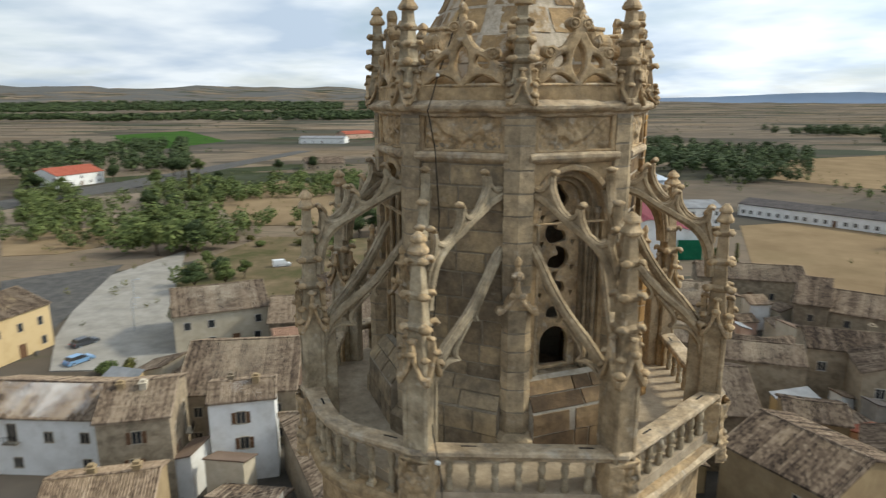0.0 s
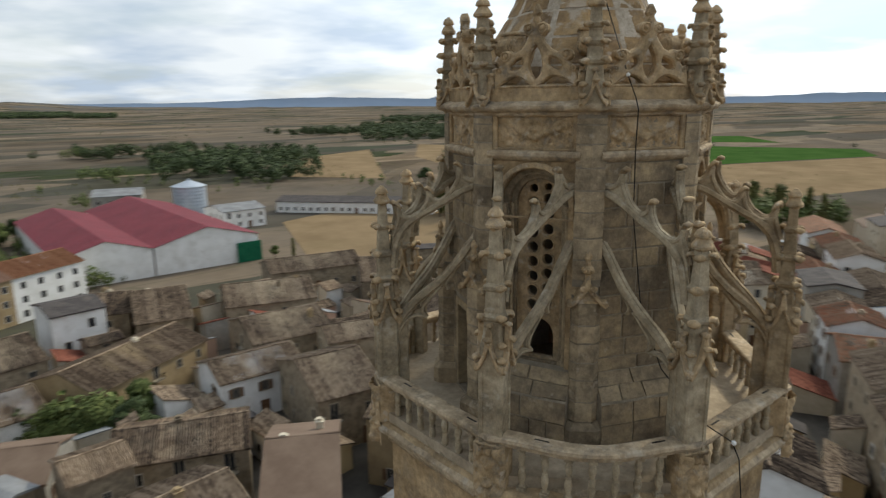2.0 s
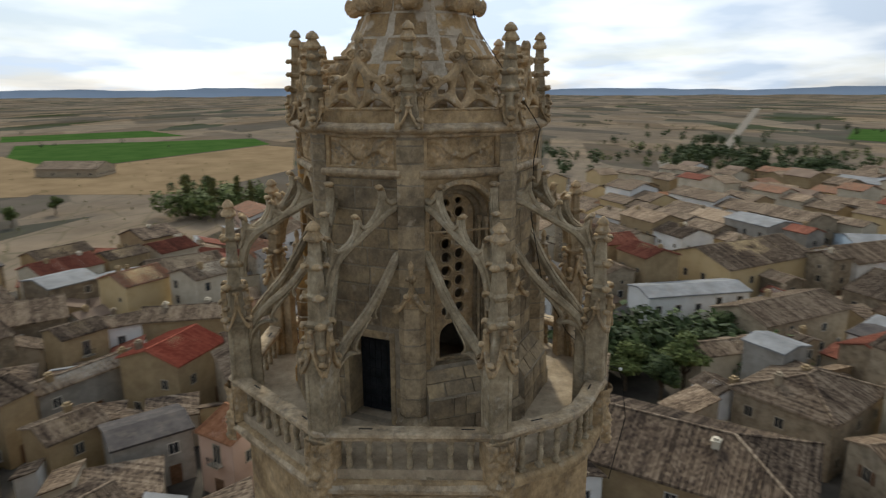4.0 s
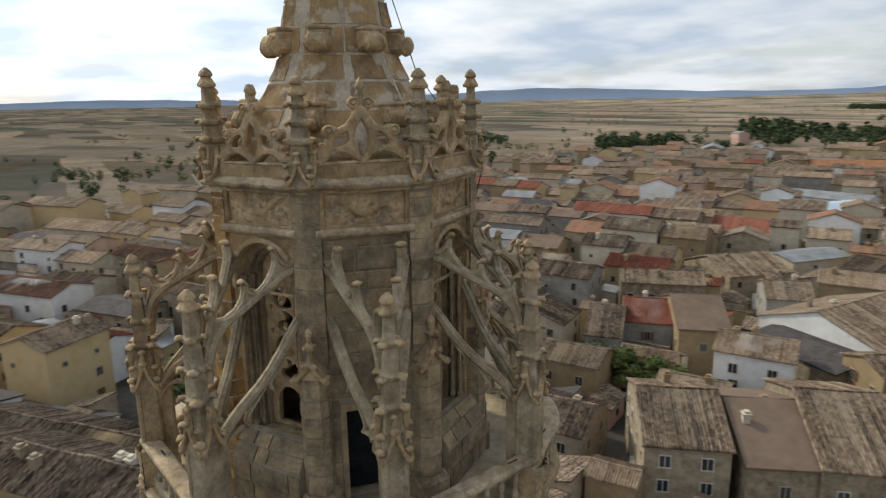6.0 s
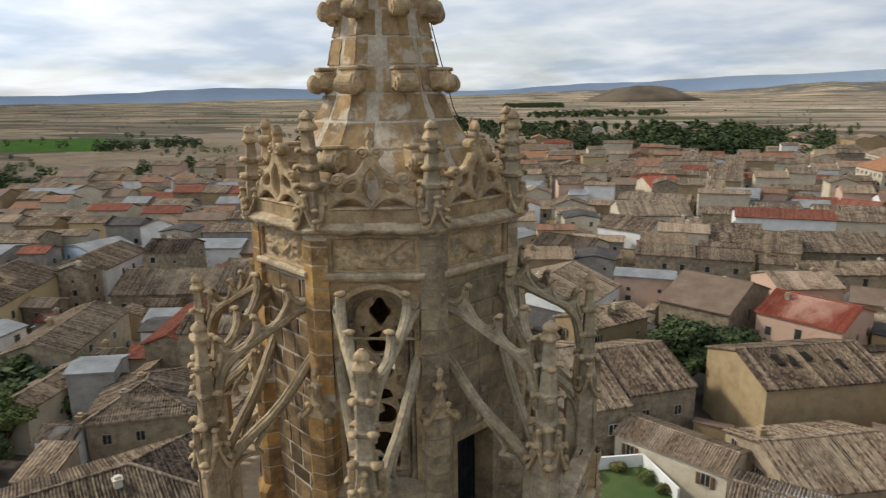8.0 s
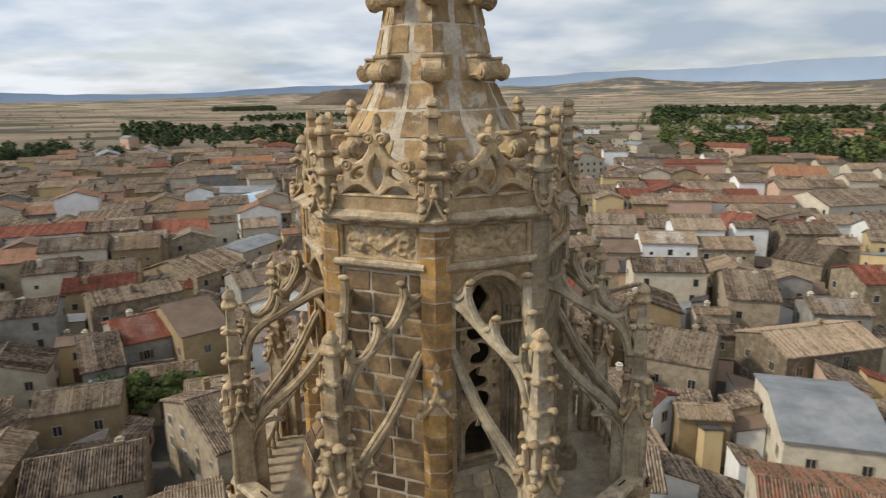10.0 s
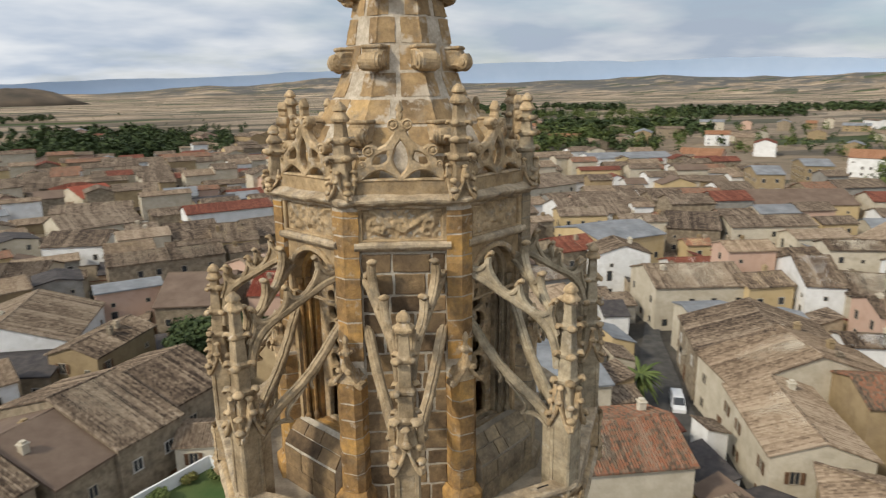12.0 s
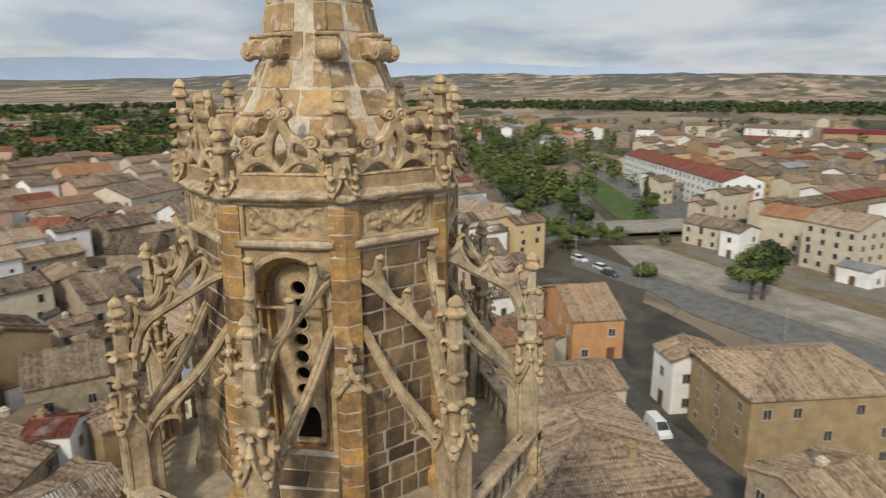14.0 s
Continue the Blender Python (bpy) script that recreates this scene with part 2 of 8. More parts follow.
def box(bm, x0, x1, y0, y1, z0, z1, m=None, bevel=0.0):
    pts = [Vector(v) for v in ((x0, y0, z0), (x1, y0, z0), (x1, y1, z0), (x0, y1, z0), (x0, y0, z1), (x1, y0, z1), (x1, y1, z1), (x0, y1, z1))]
    vs = [bm.verts.new(m @ p if m is not None else p) for p in pts]
    fs = [bm.faces.new([vs[i] for i in f]) for f in ((3, 2, 1, 0), (4, 5, 6, 7), (0, 1, 5, 4), (1, 2, 6, 5), (2, 3, 7, 6), (3, 0, 4, 7))]
    if bevel:
        bmesh.ops.bevel(bm, geom=list({e for f in fs for e in f.edges}), offset=bevel, segments=1, affect="EDGES", profile=0.5)
    return vs


def prism(bm, plan, z0, z1, top=None, m=None):
    """An upright prism over a plan (x, y); top: another plan for its upper end."""
    lo = [bm.verts.new((x, y, z0)) for x, y in plan]
    hi = [bm.verts.new((x, y, z1)) for x, y in (top or plan)]
    k = len(plan)
    bm.faces.new(lo[::-1]), bm.faces.new(hi)
    for i in range(k):
        bm.faces.new((lo[i], lo[(i + 1) % k], hi[(i + 1) % k], hi[i]))
    if m is not None:
        bmesh.ops.transform(bm, matrix=m, verts=lo + hi)
    return lo + hi


def loft(bm, rings, close_ends=True):
    """Rings of points with equal counts, joined into a skin."""
    rows = [[bm.verts.new(p) for p in ring] for ring in rings]
    k = len(rows[0])
    for a, b in zip(rows, rows[1:]):
        for i in range(k):
            bm.faces.new((a[i], a[(i + 1) % k], b[(i + 1) % k], b[i]))
    if close_ends:
        bm.faces.new(rows[0][::-1]), bm.faces.new(rows[-1])
    return [v for row in rows for v in row]


def turned(bm, profile, sides=8, m=None, turn=0.0):
    """A lathe shape from (radius, z) pairs."""
    vs = loft(bm, [[(r * math.cos(turn + 2 * math.pi * i / sides), r * math.sin(turn + 2 * math.pi * i / sides), z) for i in range(sides)] for r, z in profile])
    if m is not None:
        bmesh.ops.transform(bm, matrix=m, verts=vs)
    return vs


def ball(bm, x, y, z, rx, ry=None, rz=None, sub=1):
    out = bmesh.ops.create_icosphere(bm, subdivisions=sub, radius=1.0)["verts"]
    bmesh.ops.transform(bm, matrix=Matrix.Translation((x, y, z)) @ Matrix.Diagonal((rx, ry or rx, rz or rx, 1)), verts=out)
    return out


def worn(bm, amount, size=3.0, seed=0):
    for v in bm.verts:
        v.co += noise.noise_vector(v.co * size + Vector((seed, 0, 0))) * amount


def smooth(points, steps=5, closed=True):
    """A soft line through the points."""
    out, k = [], len(points)
    for i in range(k if closed else k - 1):
        p = [Vector((*points[(i + j) % k if closed else min(max(i + j, 0), k - 1)], 0)) for j in (-1, 0, 1, 2)]
        for s in range(steps):
            u = s / steps
            q = 0.5 * ((2 * p[1]) + (p[2] - p[0]) * u + (2 * p[0] - 5 * p[1] + 4 * p[2] - p[3]) * u * u + (3 * p[1] - p[0] - 3 * p[2] + p[3]) * u ** 3)
            out.append((q.x, q.y))
    if not closed:
        out.append(tuple(points[-1]))
    return out


def cut_out(name, outline, holes=(), thick=0.1, bevel=0.01, m=None):
    """A slab of the given thickness in the shape of an outline (x, y) with real holes; it lies about the plane z = 0."""
    cu = bpy.data.curves.new(name, "CURVE")
    cu.dimensions, cu.fill_mode, cu.extrude, cu.bevel_depth, cu.bevel_resolution, cu.offset = "2D", "BOTH", max(0.001, thick / 2 - bevel), bevel, 0, -bevel
    for line in (outline, *holes):
        sp = cu.splines.new("POLY")
        sp.points.add(len(line) - 1)
        for p, (x, y) in zip(sp.points, line):
            p.co = (x, y, 0, 1)
        sp.use_cyclic_u = True
    ob = bpy.data.objects.new(name, cu)
    me = bpy.data.meshes.new_from_object(ob)
    bpy.data.objects.remove(ob)
    bpy.data.curves.remove(cu)
    me.materials.clear()
    bm = bmesh.new()
    bm.from_mesh(me)
    bmesh.ops.remove_doubles(bm, verts=bm.verts, dist=0.0004)
    for f in bm.faces:
        f.smooth = False
    bm.to_mesh(me)
    bm.free()
    if m is not None:
        me.transform(m)
    return me


def circle(x, y, r, k=14, ry=None):
    return [(x + r * math.cos(2 * math.pi * i / k), y + (ry or r) * math.sin(2 * math.pi * i / k)) for i in range(k)]


def arch(half, z0, spring, apex, k=10):
    """An arched opening: upright sides from z0 to spring, and a round or pointed head up to apex."""
    rise = apex - spring
    line = [(half, z0), (half, spring)]
    for i in range(1, k):
        a = math.pi * i / k
        line.append((half * math.cos(a), spring + rise * math.sin(a)))
    return line + [(-half, spring), (-half, z0)]


def basis(x, y, z, o=(0, 0, 0)):
    m = Matrix.Identity(4)
    for i, c in enumerate((x, y, z, o)):
        for j in range(3):
            m[j][i] = c[j]
    return m


def joined(bm, me, m=None):
    """Adds a mesh to a bmesh."""
    first = len(bm.verts)
    bm.from_mesh(me)
    bm.verts.ensure_lookup_table()
    if m is not None:
        bmesh.ops.transform(bm, matrix=m, verts=bm.verts[first:])


def bm_to(name, bm):
    me = bpy.data.meshes.new(name)
    bm.to_mesh(me)
    bm.free()
    return me


# ---- the bell tower ----
TOP = 40.0  # height of the main cornice
FLOOR_Z = TOP - 5.25
C22 = math.cos(radians(22.5))
T22 = math.tan(radians(22.5))


def corner(k, r):
    a = radians(-90 - 45 * k)
    return Vector((r * math.cos(a), r * math.sin(a), 0))


def face_at(k, apothem, z=0.0):
    """The frame of side k (between corners k and k + 1): x along it, y up, z outwards."""
    a = radians(-112.5 - 45 * k)
    n = Vector((math.cos(a), math.sin(a), 0))
    return basis((-n.y, n.x, 0), (0, 0, 1), n, n * apothem + Vector((0, 0, z)))


def spun(k):
    return Matrix.Rotation(radians(-45 * k), 4, "Z")


def octagon(r, z, turn=0.0, per=1, rough=0.0, seed=0.0):
    """A ring of eight sides with corners at corner(k); per: points on a side."""
    ring = []
    for k in range(8):
        a, b = (Vector((r * math.cos(radians(-90 + turn + 45 * j)), r * math.sin(radians(-90 + turn + 45 * j)), z)) for j in (k, k + 1))
        for i in range(per):
            p = a.lerp(b, i / per)
            if rough:
                p = p + noise.noise_vector(p * 3.5 + Vector((seed, 0, 0))) * rough + noise.noise_vector(p * 11 + Vector((0, seed, 0))) * rough * 0.5
            ring.append(p)
    return ring


tower = empty("bell_tower", 0, 0, 0, "weathered Gothic sandstone bell tower with flying buttresses and stone spire", "tower")

# lower shaft, gallery slab and ledges
bm = bmesh.new()
loft(bm, [octagon(3.52, 0, 22.5), octagon(3.52, TOP - 5.62, 22.5)])
part("shaft", bm, STONE, tower, "octagonal sandstone tower shaft below the gallery")
bm = bmesh.new()
loft(bm, [octagon(r, TOP + z, 22.5, 10, 0.012, i) for i, (r, z) in enumerate(((3.55, -5.95), (3.60, -5.88), (3.60, -5.80), (3.72, -5.72), (3.80, -5.64), (3.88, -5.59), (3.89, -5.52), (3.82, -5.46), (3.74, -5.42)))])
part("ledge", bm, COPING, tower, "moulded stone ledge under the gallery")
bm = bmesh.new()
loft(bm, [octagon(3.72, TOP - 5.45, 22.5), octagon(3.72, FLOOR_Z, 22.5)])
part("gallery_floor", bm, FLOOR, tower, "pale dusty gallery paving")

# core: eight wall panels with real openings
WALL_AP = 2.10
HALF = WALL_AP * T22
WINDOWS, BLANK = (1, 3, 5, 7), (0, 2, 4, 6)
panel = [(-HALF, -5.25), (HALF, -5.25), (HALF, -0.05), (-HALF, -0.05)]
win_hole = arch(0.56, -4.15, -1.48, -0.93)
m_win = cut_out("wall_panel", panel, [win_hole], 0.16, 0.0)
m_blank = cut_out("wall_panel", panel, [], 0.16, 0.0)
m_blank_grey = m_blank.copy()
m_door = cut_out("wall_panel", panel, [[(-0.50, -5.20), (0.50, -5.20), (0.50, -3.55), (-0.50, -3.55)]], 0.16, 0.0)
walls = {}
for k in range(8):
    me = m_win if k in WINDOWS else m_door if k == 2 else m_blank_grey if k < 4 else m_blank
    walls[k] = part("core_wall", me, STONE if k in WINDOWS else SHADE_MORTAR if k < 4 else MORTAR, tower, "", face_at(k, WALL_AP - 0.08, TOP))

# stepped window jambs
ring1 = cut_out("jamb", [(-0.70, -4.3), (0.70, -4.3), (0.70, -0.8), (-0.70, -0.8)], [arch(0.47, -4.15, -1.5, -1.03)], 0.12, 0.012)
ring2 = cut_out("jamb", [(-0.62, -4.3), (0.62, -4.3), (0.62, -0.9), (-0.62, -0.9)], [arch(0.385, -4.15, -1.5, -1.11)], 0.12, 0.012)
hood = cut_out("hood_mould", arch(0.66, -1.7, -1.48, -0.83), [arch(0.57, -1.69, -1.48, -0.92)], 0.07, 0.015)
roll = bmesh.new()
for sx in (-1, 1):
    for x, d, r in ((0.515, 0.0, 0.035), (0.43, -0.11, 0.03)):
        turned(roll, [(r * 1.7, -4.15), (r * 1.7, -4.05), (r, -4.0), (r, -1.62), (r * 1.6, -1.58), (r * 1.6, -1.5)], 8, Matrix.Translation((sx * x, 0, d)) @ Matrix.Rotation(radians(-90), 4, "X"))
m_roll = bpy.data.meshes.new("jamb_shaft")
roll.to_mesh(m_roll)
roll.free()


def lights(kind):
    """Holes of the window tracery."""
    holes = [arch(0.25, -4.10, -3.72, -3.45, 8)]
    if kind == "single":
        z = -3.22
        while z < -1.25:
            holes.append(circle(0, z, 0.115, 14))
            z += 0.285
    elif kind == "double":
        z, i = -3.22, 0
        while z < -1.3:
            for s in (-1, 1):
                holes.append(circle(s * 0.125, z + (0.06 if s > 0 else 0), 0.085, 10, 0.098))
            z += 0.245
        holes.append(circle(-0.13, -1.28, 0.07, 8)), holes.append(circle(0.11, -1.25, 0.06, 8))
    else:
        z, s = -3.12, 1
        while z < -1.5:
            holes.append(smooth([(-0.14 * s, z - 0.16), (0.10 * s, z - 0.20), (0.21 * s, z - 0.06), (0.16 * s, z + 0.10), (-0.02 * s, z + 0.17), (0.02 * s, z + 0.03), (-0.12 * s, z - 0.02)], 3))
            for q in (-1, 1):
                holes.append([(q * 0.27, z + 0.16), (q * 0.32, z + 0.24), (q * 0.24, z + 0.25)])
            z += 0.41
            s = -s
        holes.append([((0.150 + 0.022 * math.cos(4 * a)) * math.cos(a), -1.40 + (0.200 + 0.030 * math.cos(4 * a)) * math.sin(a)) for a in [2 * math.pi * i / 32 for i in range(32)]])
    return holes


def ring_mesh(r, tube):
    bm = bmesh.new()
    rows = []
    for i in range(20):
        a = 2 * math.pi * i / 20
        rows.append([((r + tube * math.cos(b)) * math.cos(a), (r + tube * math.cos(b)) * math.sin(a), tube * math.sin(b)) for b in [2 * math.pi * j / 6 for j in range(6)]])
    loft(bm, rows + [rows[0]], False)
    bmesh.ops.remove_doubles(bm, verts=bm.verts, dist=0.0005)
    return bm_to("moulding_ring", bm)


RINGS = {"single": ring_mesh(0.135, 0.024), "double": ring_mesh(0.104, 0.017)}
grey_ring1, grey_ring2, grey_roll = ring1.copy(), ring2.copy(), m_roll.copy()
for k in WINDOWS:
    # sides 1, 3 and 7 take the stone with shade in its colour
    jamb_stone, jambs = (SHADE_BLOCK, (grey_ring1, grey_ring2, grey_roll)) if k in (1, 3, 7) else (BLOCK, (ring1, ring2, m_roll))
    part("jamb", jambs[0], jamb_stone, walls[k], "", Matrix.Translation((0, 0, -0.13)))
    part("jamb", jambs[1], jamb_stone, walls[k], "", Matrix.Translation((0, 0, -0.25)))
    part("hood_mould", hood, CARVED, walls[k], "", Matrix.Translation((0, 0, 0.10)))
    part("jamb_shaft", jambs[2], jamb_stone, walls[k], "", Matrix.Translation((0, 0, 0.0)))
    kind = {1: "double", 3: "wave", 5: "single", 7: "wave"}[k]
    part("tracery", cut_out("tracery", arch(0.40, -4.16, -1.5, -1.10), lights(kind), 0.10, 0.012), CARVED, walls[k], "pierced stone window tracery", Matrix.Translation((0, 0, -0.33)))
    if kind == "single":
        for i in range(7):
            part("moulding_ring", RINGS[kind], CARVED, walls[k], "", Matrix.Translation((0, -3.22 + 0.285 * i, -0.28)))
    if kind == "double":
        for i in range(8):
            for s in (-1, 1):
                part("moulding_ring", RINGS[kind], CARVED, walls[k], "", Matrix.Translation((s * 0.125, -3.22 + 0.245 * i + (0.06 if s > 0 else 0), -0.28)))

# sloping aprons under the windows, built of blocks
def apron(k):
    rr = random.Random(300 + k)
    base = bmesh.new()
    sec = [(2.06, -4.08), (2.15, -4.15), (2.43, -4.53), (2.445, -5.25), (2.06, -5.25)]
    loft(base, [[(x, z, a - WALL_AP + 0.08) for a, z in sec] for x in (-0.71, 0.71)])
    ap = part("apron", base, SHADE_MORTAR if k < 4 else MORTAR, walls[k], "sloping masonry apron of patched blocks")
    rows = [((2.45, -5.23), (2.45, -4.90)), ((2.45, -4.88), (2.44, -4.55)), ((2.43, -4.50), (2.29, -4.315)), ((2.28, -4.30), (2.15, -4.13))]
    for (a0, z0), (a1, z1) in rows:
        cuts = [-0.72] + sorted(rr.uniform(-0.5, 0.5) for _ in range(rr.choice((1, 2, 2)))) + [0.72]
        for c0, c1 in zip(cuts, cuts[1:]):
            if c1 - c0 < 0.14:
                continue
            out = Vector((0, -(a1 - a0), z1 - z0)).normalized()
            b = bmesh.new()
            lo, hi = [], []
            for x, (aa, zz) in ((c0 + 0.014, (a0, z0)), (c1 - 0.014, (a0, z0)), (c1 - 0.014, (a1, z1)), (c0 + 0.014, (a1, z1))):
                p = Vector((x, zz, aa - WALL_AP + 0.08))
                w = noise.noise_vector(p * 5) * 0.014
                lo.append(b.verts.new(p - out * 0.06)), hi.append(b.verts.new(p + out * 0.012 + w))
            b.faces.new(hi)
            for q in range(4):
                b.faces.new((lo[q], lo[(q + 1) % 4], hi[(q + 1) % 4], hi[q]))
            bmesh.ops.subdivide_edges(b, edges=b.edges, cuts=1, use_grid_fill=True)
            worn(b, 0.012, 7, k)
            part("stone_block", b, WALL_BLOCK if k < 4 else RUBBLE_BLOCK, ap)


for k in (0, 1, 3, 5, 7):
    apron(k)

# frieze panels, strings and inner faces of the pilasters
def frieze(seed):
    bm = bmesh.new()
    nx, nz = 72, 28
    rng = random.Random(seed)
    bumps = [(rng.uniform(-0.5, 0.5), rng.uniform(-0.52, -0.24), rng.uniform(0.04, 0.11), rng.uniform(0.3, 1)) for _ in range(14)]
    grid = []
    for i in range(nx + 1):
        row = []
        for j in range(nz + 1):
            x, z = -0.60 + 1.2 * i / nx, -0.62 + 0.47 * j / nz
            swag = math.exp(-((z + 0.30 + 0.16 * math.cos(x * 5.2)) / 0.045) ** 2) * 0.08
            h = swag + sum(0.09 * s * math.exp(-((math.hypot(x - a, (z - b)) - r * 0.7) / (r * 0.45)) ** 2) for a, b, r, s in bumps) * 0.8
            h += 0.035 * noise.noise(Vector((x * 13, z * 13, seed))) + 0.02 * noise.noise(Vector((x * 31, z * 31, seed)))
            edge = min(1.0, min(abs(abs(x) - 0.60), abs(z + 0.62), abs(z + 0.15)) / 0.04)
            row.append(bm.verts.new((x, z, 0.62 * min(h, 0.10) * edge)))
        grid.append(row)
    for i in range(nx):
        for j in range(nz):
            bm.faces.new((grid[i][j], grid[i + 1][j], grid[i + 1][j + 1], grid[i][j + 1])).smooth = True
    return bm


frame_me = cut_out("frieze_frame", [(-0.76, -0.66), (0.76, -0.66), (0.76, -0.10), (-0.76, -0.10)], [[(-0.60, -0.62), (0.60, -0.62), (0.60, -0.15), (-0.60, -0.15)]], 0.11, 0.015)
bm = bmesh.new()
sec = [(0.0, -0.82), (0.05, -0.80), (0.09, -0.77), (0.115, -0.735), (0.115, -0.69), (0.09, -0.665), (0.0, -0.635)]
loft(bm, [[Vector((x, z, d)) + noise.noise_vector(Vector((x * 6, z * 6, d * 6))) * 0.008 for d, z in sec] for x in [-0.74 + 1.48 * i / 12 for i in range(13)]])
m_string = bpy.data.meshes.new("string_course")
bm.to_mesh(m_string)
bm.free()
for k in range(8):
    part("frieze_panel", frieze(k), CARVED, walls[k], "frieze panel carved with foliage scrolls", Matrix.Translation((0, 0, 0.085)))
    part("frieze_frame", frame_me, STONE, walls[k], "", Matrix.Translation((0, 0, 0.085)))
    part("string_course", m_string, COPING, walls[k], "", Matrix.Translation((0, 0, 0.082)))

# cornice
bm = bmesh.new()
prof = ((2.24, -0.17), (2.30, -0.16), (2.36, -0.135), (2.37, -0.10), (2.41, -0.085), (2.47, -0.065), (2.50, -0.03), (2.505, 0.005), (2.46, 0.03), (2.34, 0.075), (2.0, 0.09))
loft(bm, [octagon(r, TOP + z, 0, 22, 0.026, 1.0 + 0.13 * i) for i, (r, z) in enumerate(prof)])
part("cornice", bm, COPING, tower, "moulded cornice with a chipped edge")
bm = bmesh.new()
loft(bm, [octagon(r, TOP + z, 0, 8, 0.01, 4.0) for r, z in ((2.32, 0.06), (2.33, 0.27), (2.30, 0.29), (2.16, 0.29), (2.14, 0.05))])
part("parapet_base", bm, STONE, tower)

# pierced parapet between the corner pinnacles
half_line = [(0.0, 1.46), (0.035, 1.40), (0.062, 1.33), (0.035, 1.28), (0.055, 1.235), (0.045, 1.19), (0.12, 1.20), (0.18, 1.13), (0.15, 1.05), (0.10, 1.00), (0.14, 0.92), (0.22, 0.83), (0.33, 0.775), (0.41, 0.82), (0.50, 0.80), (0.54, 0.72), (0.49, 0.65), (0.55, 0.57), (0.63, 0.52), (0.66, 0.42), (0.66, 0.26)]
para_out = half_line + [(-x, z) for x, z in half_line[:0:-1]]
mandorla = [(0, 0.37)] + smooth([(0, 0.37), (0.085, 0.48), (0.112, 0.62), (0.072, 0.77), (0, 0.88)], 3, False)[1:]
mandorla = mandorla + [(-x, z) for x, z in mandorla[-2:0:-1]]
lower = smooth([(0.09, 0.315), (0.17, 0.385), (0.30, 0.43), (0.43, 0.40), (0.55, 0.315)], 3, False)
side_hole = smooth([(0.200, 0.60), (0.29, 0.53), (0.40, 0.53), (0.385, 0.62), (0.29, 0.685), (0.215, 0.70)], 2)
para_holes = [mandorla, lower, [(-x, z) for x, z in lower], side_hole, [(-x, z) for x, z in side_hole]]
m_para = cut_out("parapet_tracery", para_out, para_holes, 0.16, 0.026)
bm = bmesh.new()
joined(bm, m_para)
worn(bm, 0.012, 7)
m_para2 = bm_to("parapet_tracery", bm)
bm = bmesh.new()
turned(bm, [(0.03, -0.088), (0.06, -0.08), (0.064, 0.08), (0.052, 0.096), (0.040, 0.078), (0.030, 0.076), (0.022, 0.098), (0.005, 0.102)], 14)
worn(bm, 0.008, 14)
m_curl = bm_to("curl", bm)
for k in range(8):
    par = part("parapet_tracery", m_para2, CARVED, tower, "pierced parapet with a pointed oval and curled crockets", face_at(k, 2.09, TOP) @ Matrix.Diagonal((1.0, 0.97 + 0.05 * (k % 3) / 2, 1, 1)))
    for s in (-1, 1):
        for x, z, r in ((0.475, 0.73, 1.30), (0.105, 1.115, 1.25), (0.575, 0.53, 0.8)):
            part("curl", m_curl, CARVED, par, "", Matrix.Translation((s * x, z, 0)) @ Matrix.Diagonal((r, r, 1, 1)))


def crocket_mesh(seed, size=1.0):
    """A leaf that springs outwards along +x, rises and curls over into a knob."""
    bm = bmesh.new()
    spine = [(-0.04, -0.020, 0.034, 0.030), (0.025, 0.000, 0.042, 0.036), (0.070, 0.020, 0.056, 0.036), (0.106, 0.020, 0.070, 0.036), (0.122, -0.012, 0.064, 0.034), (0.108, -0.040, 0.032, 0.020)]
    rings = []
    for i, (x, z, w, t) in enumerate(spine):
        p, q = spine[max(i - 1, 0)], spine[min(i + 1, len(spine) - 1)]
        dx, dz = q[0] - p[0], q[1] - p[1]
        n = math.hypot(dx, dz)
        nx, nz = -dz / n, dx / n
        rings.append([(x + nx * t * math.sin(a), w * math.cos(a) * (1 + 0.16 * math.cos(6 * a)), z + nz * t * math.sin(a)) for a in [2 * math.pi * j / 10 for j in range(10)]])
    loft(bm, rings)
    worn(bm, 0.014, 22, seed)
    bmesh.ops.scale(bm, vec=(size, size, size), verts=bm.verts)
    me = bm_to("crocket", bm)
    me.materials.append(CARVED)
    for p in me.polygons:
        p.use_smooth = True
    return me


CROCKETS = [crocket_mesh(i * 3.1) for i in range(4)]


def ogee_gable(width, z0, z1, thick):
    """A small gable with an ogee hood and a hanging curl at each end."""
    w = width / 2
    h = z1 - z0
    right = [(0, z1 + 0.05), (0.03, z1 - 0.05), (w * 0.35, z0 + h * 0.45), (w * 0.75, z0 + h * 0.16), (w * 1.05, z0 + h * 0.12), (w * 1.12, z0 - 0.01), (w * 0.95, z0 - 0.05), (w * 0.70, z0 + 0.0), (w * 0.36, z0 + h * 0.22), (0, z0 + h * 0.55)]
    return cut_out("gable", right + [(-x, z) for x, z in right[-2:0:-1]], [], thick, 0.014)


def square(h, z, chamfer=0.0):
    if not chamfer:
        return [(-h, -h, z), (h, -h, z), (h, h, z), (-h, h, z)]
    c = h - chamfer
    return [(-c, -h, z), (c, -h, z), (h, -c, z), (h, c, z), (c, h, z), (-c, h, z), (-h, c, z), (-h, -c, z)]


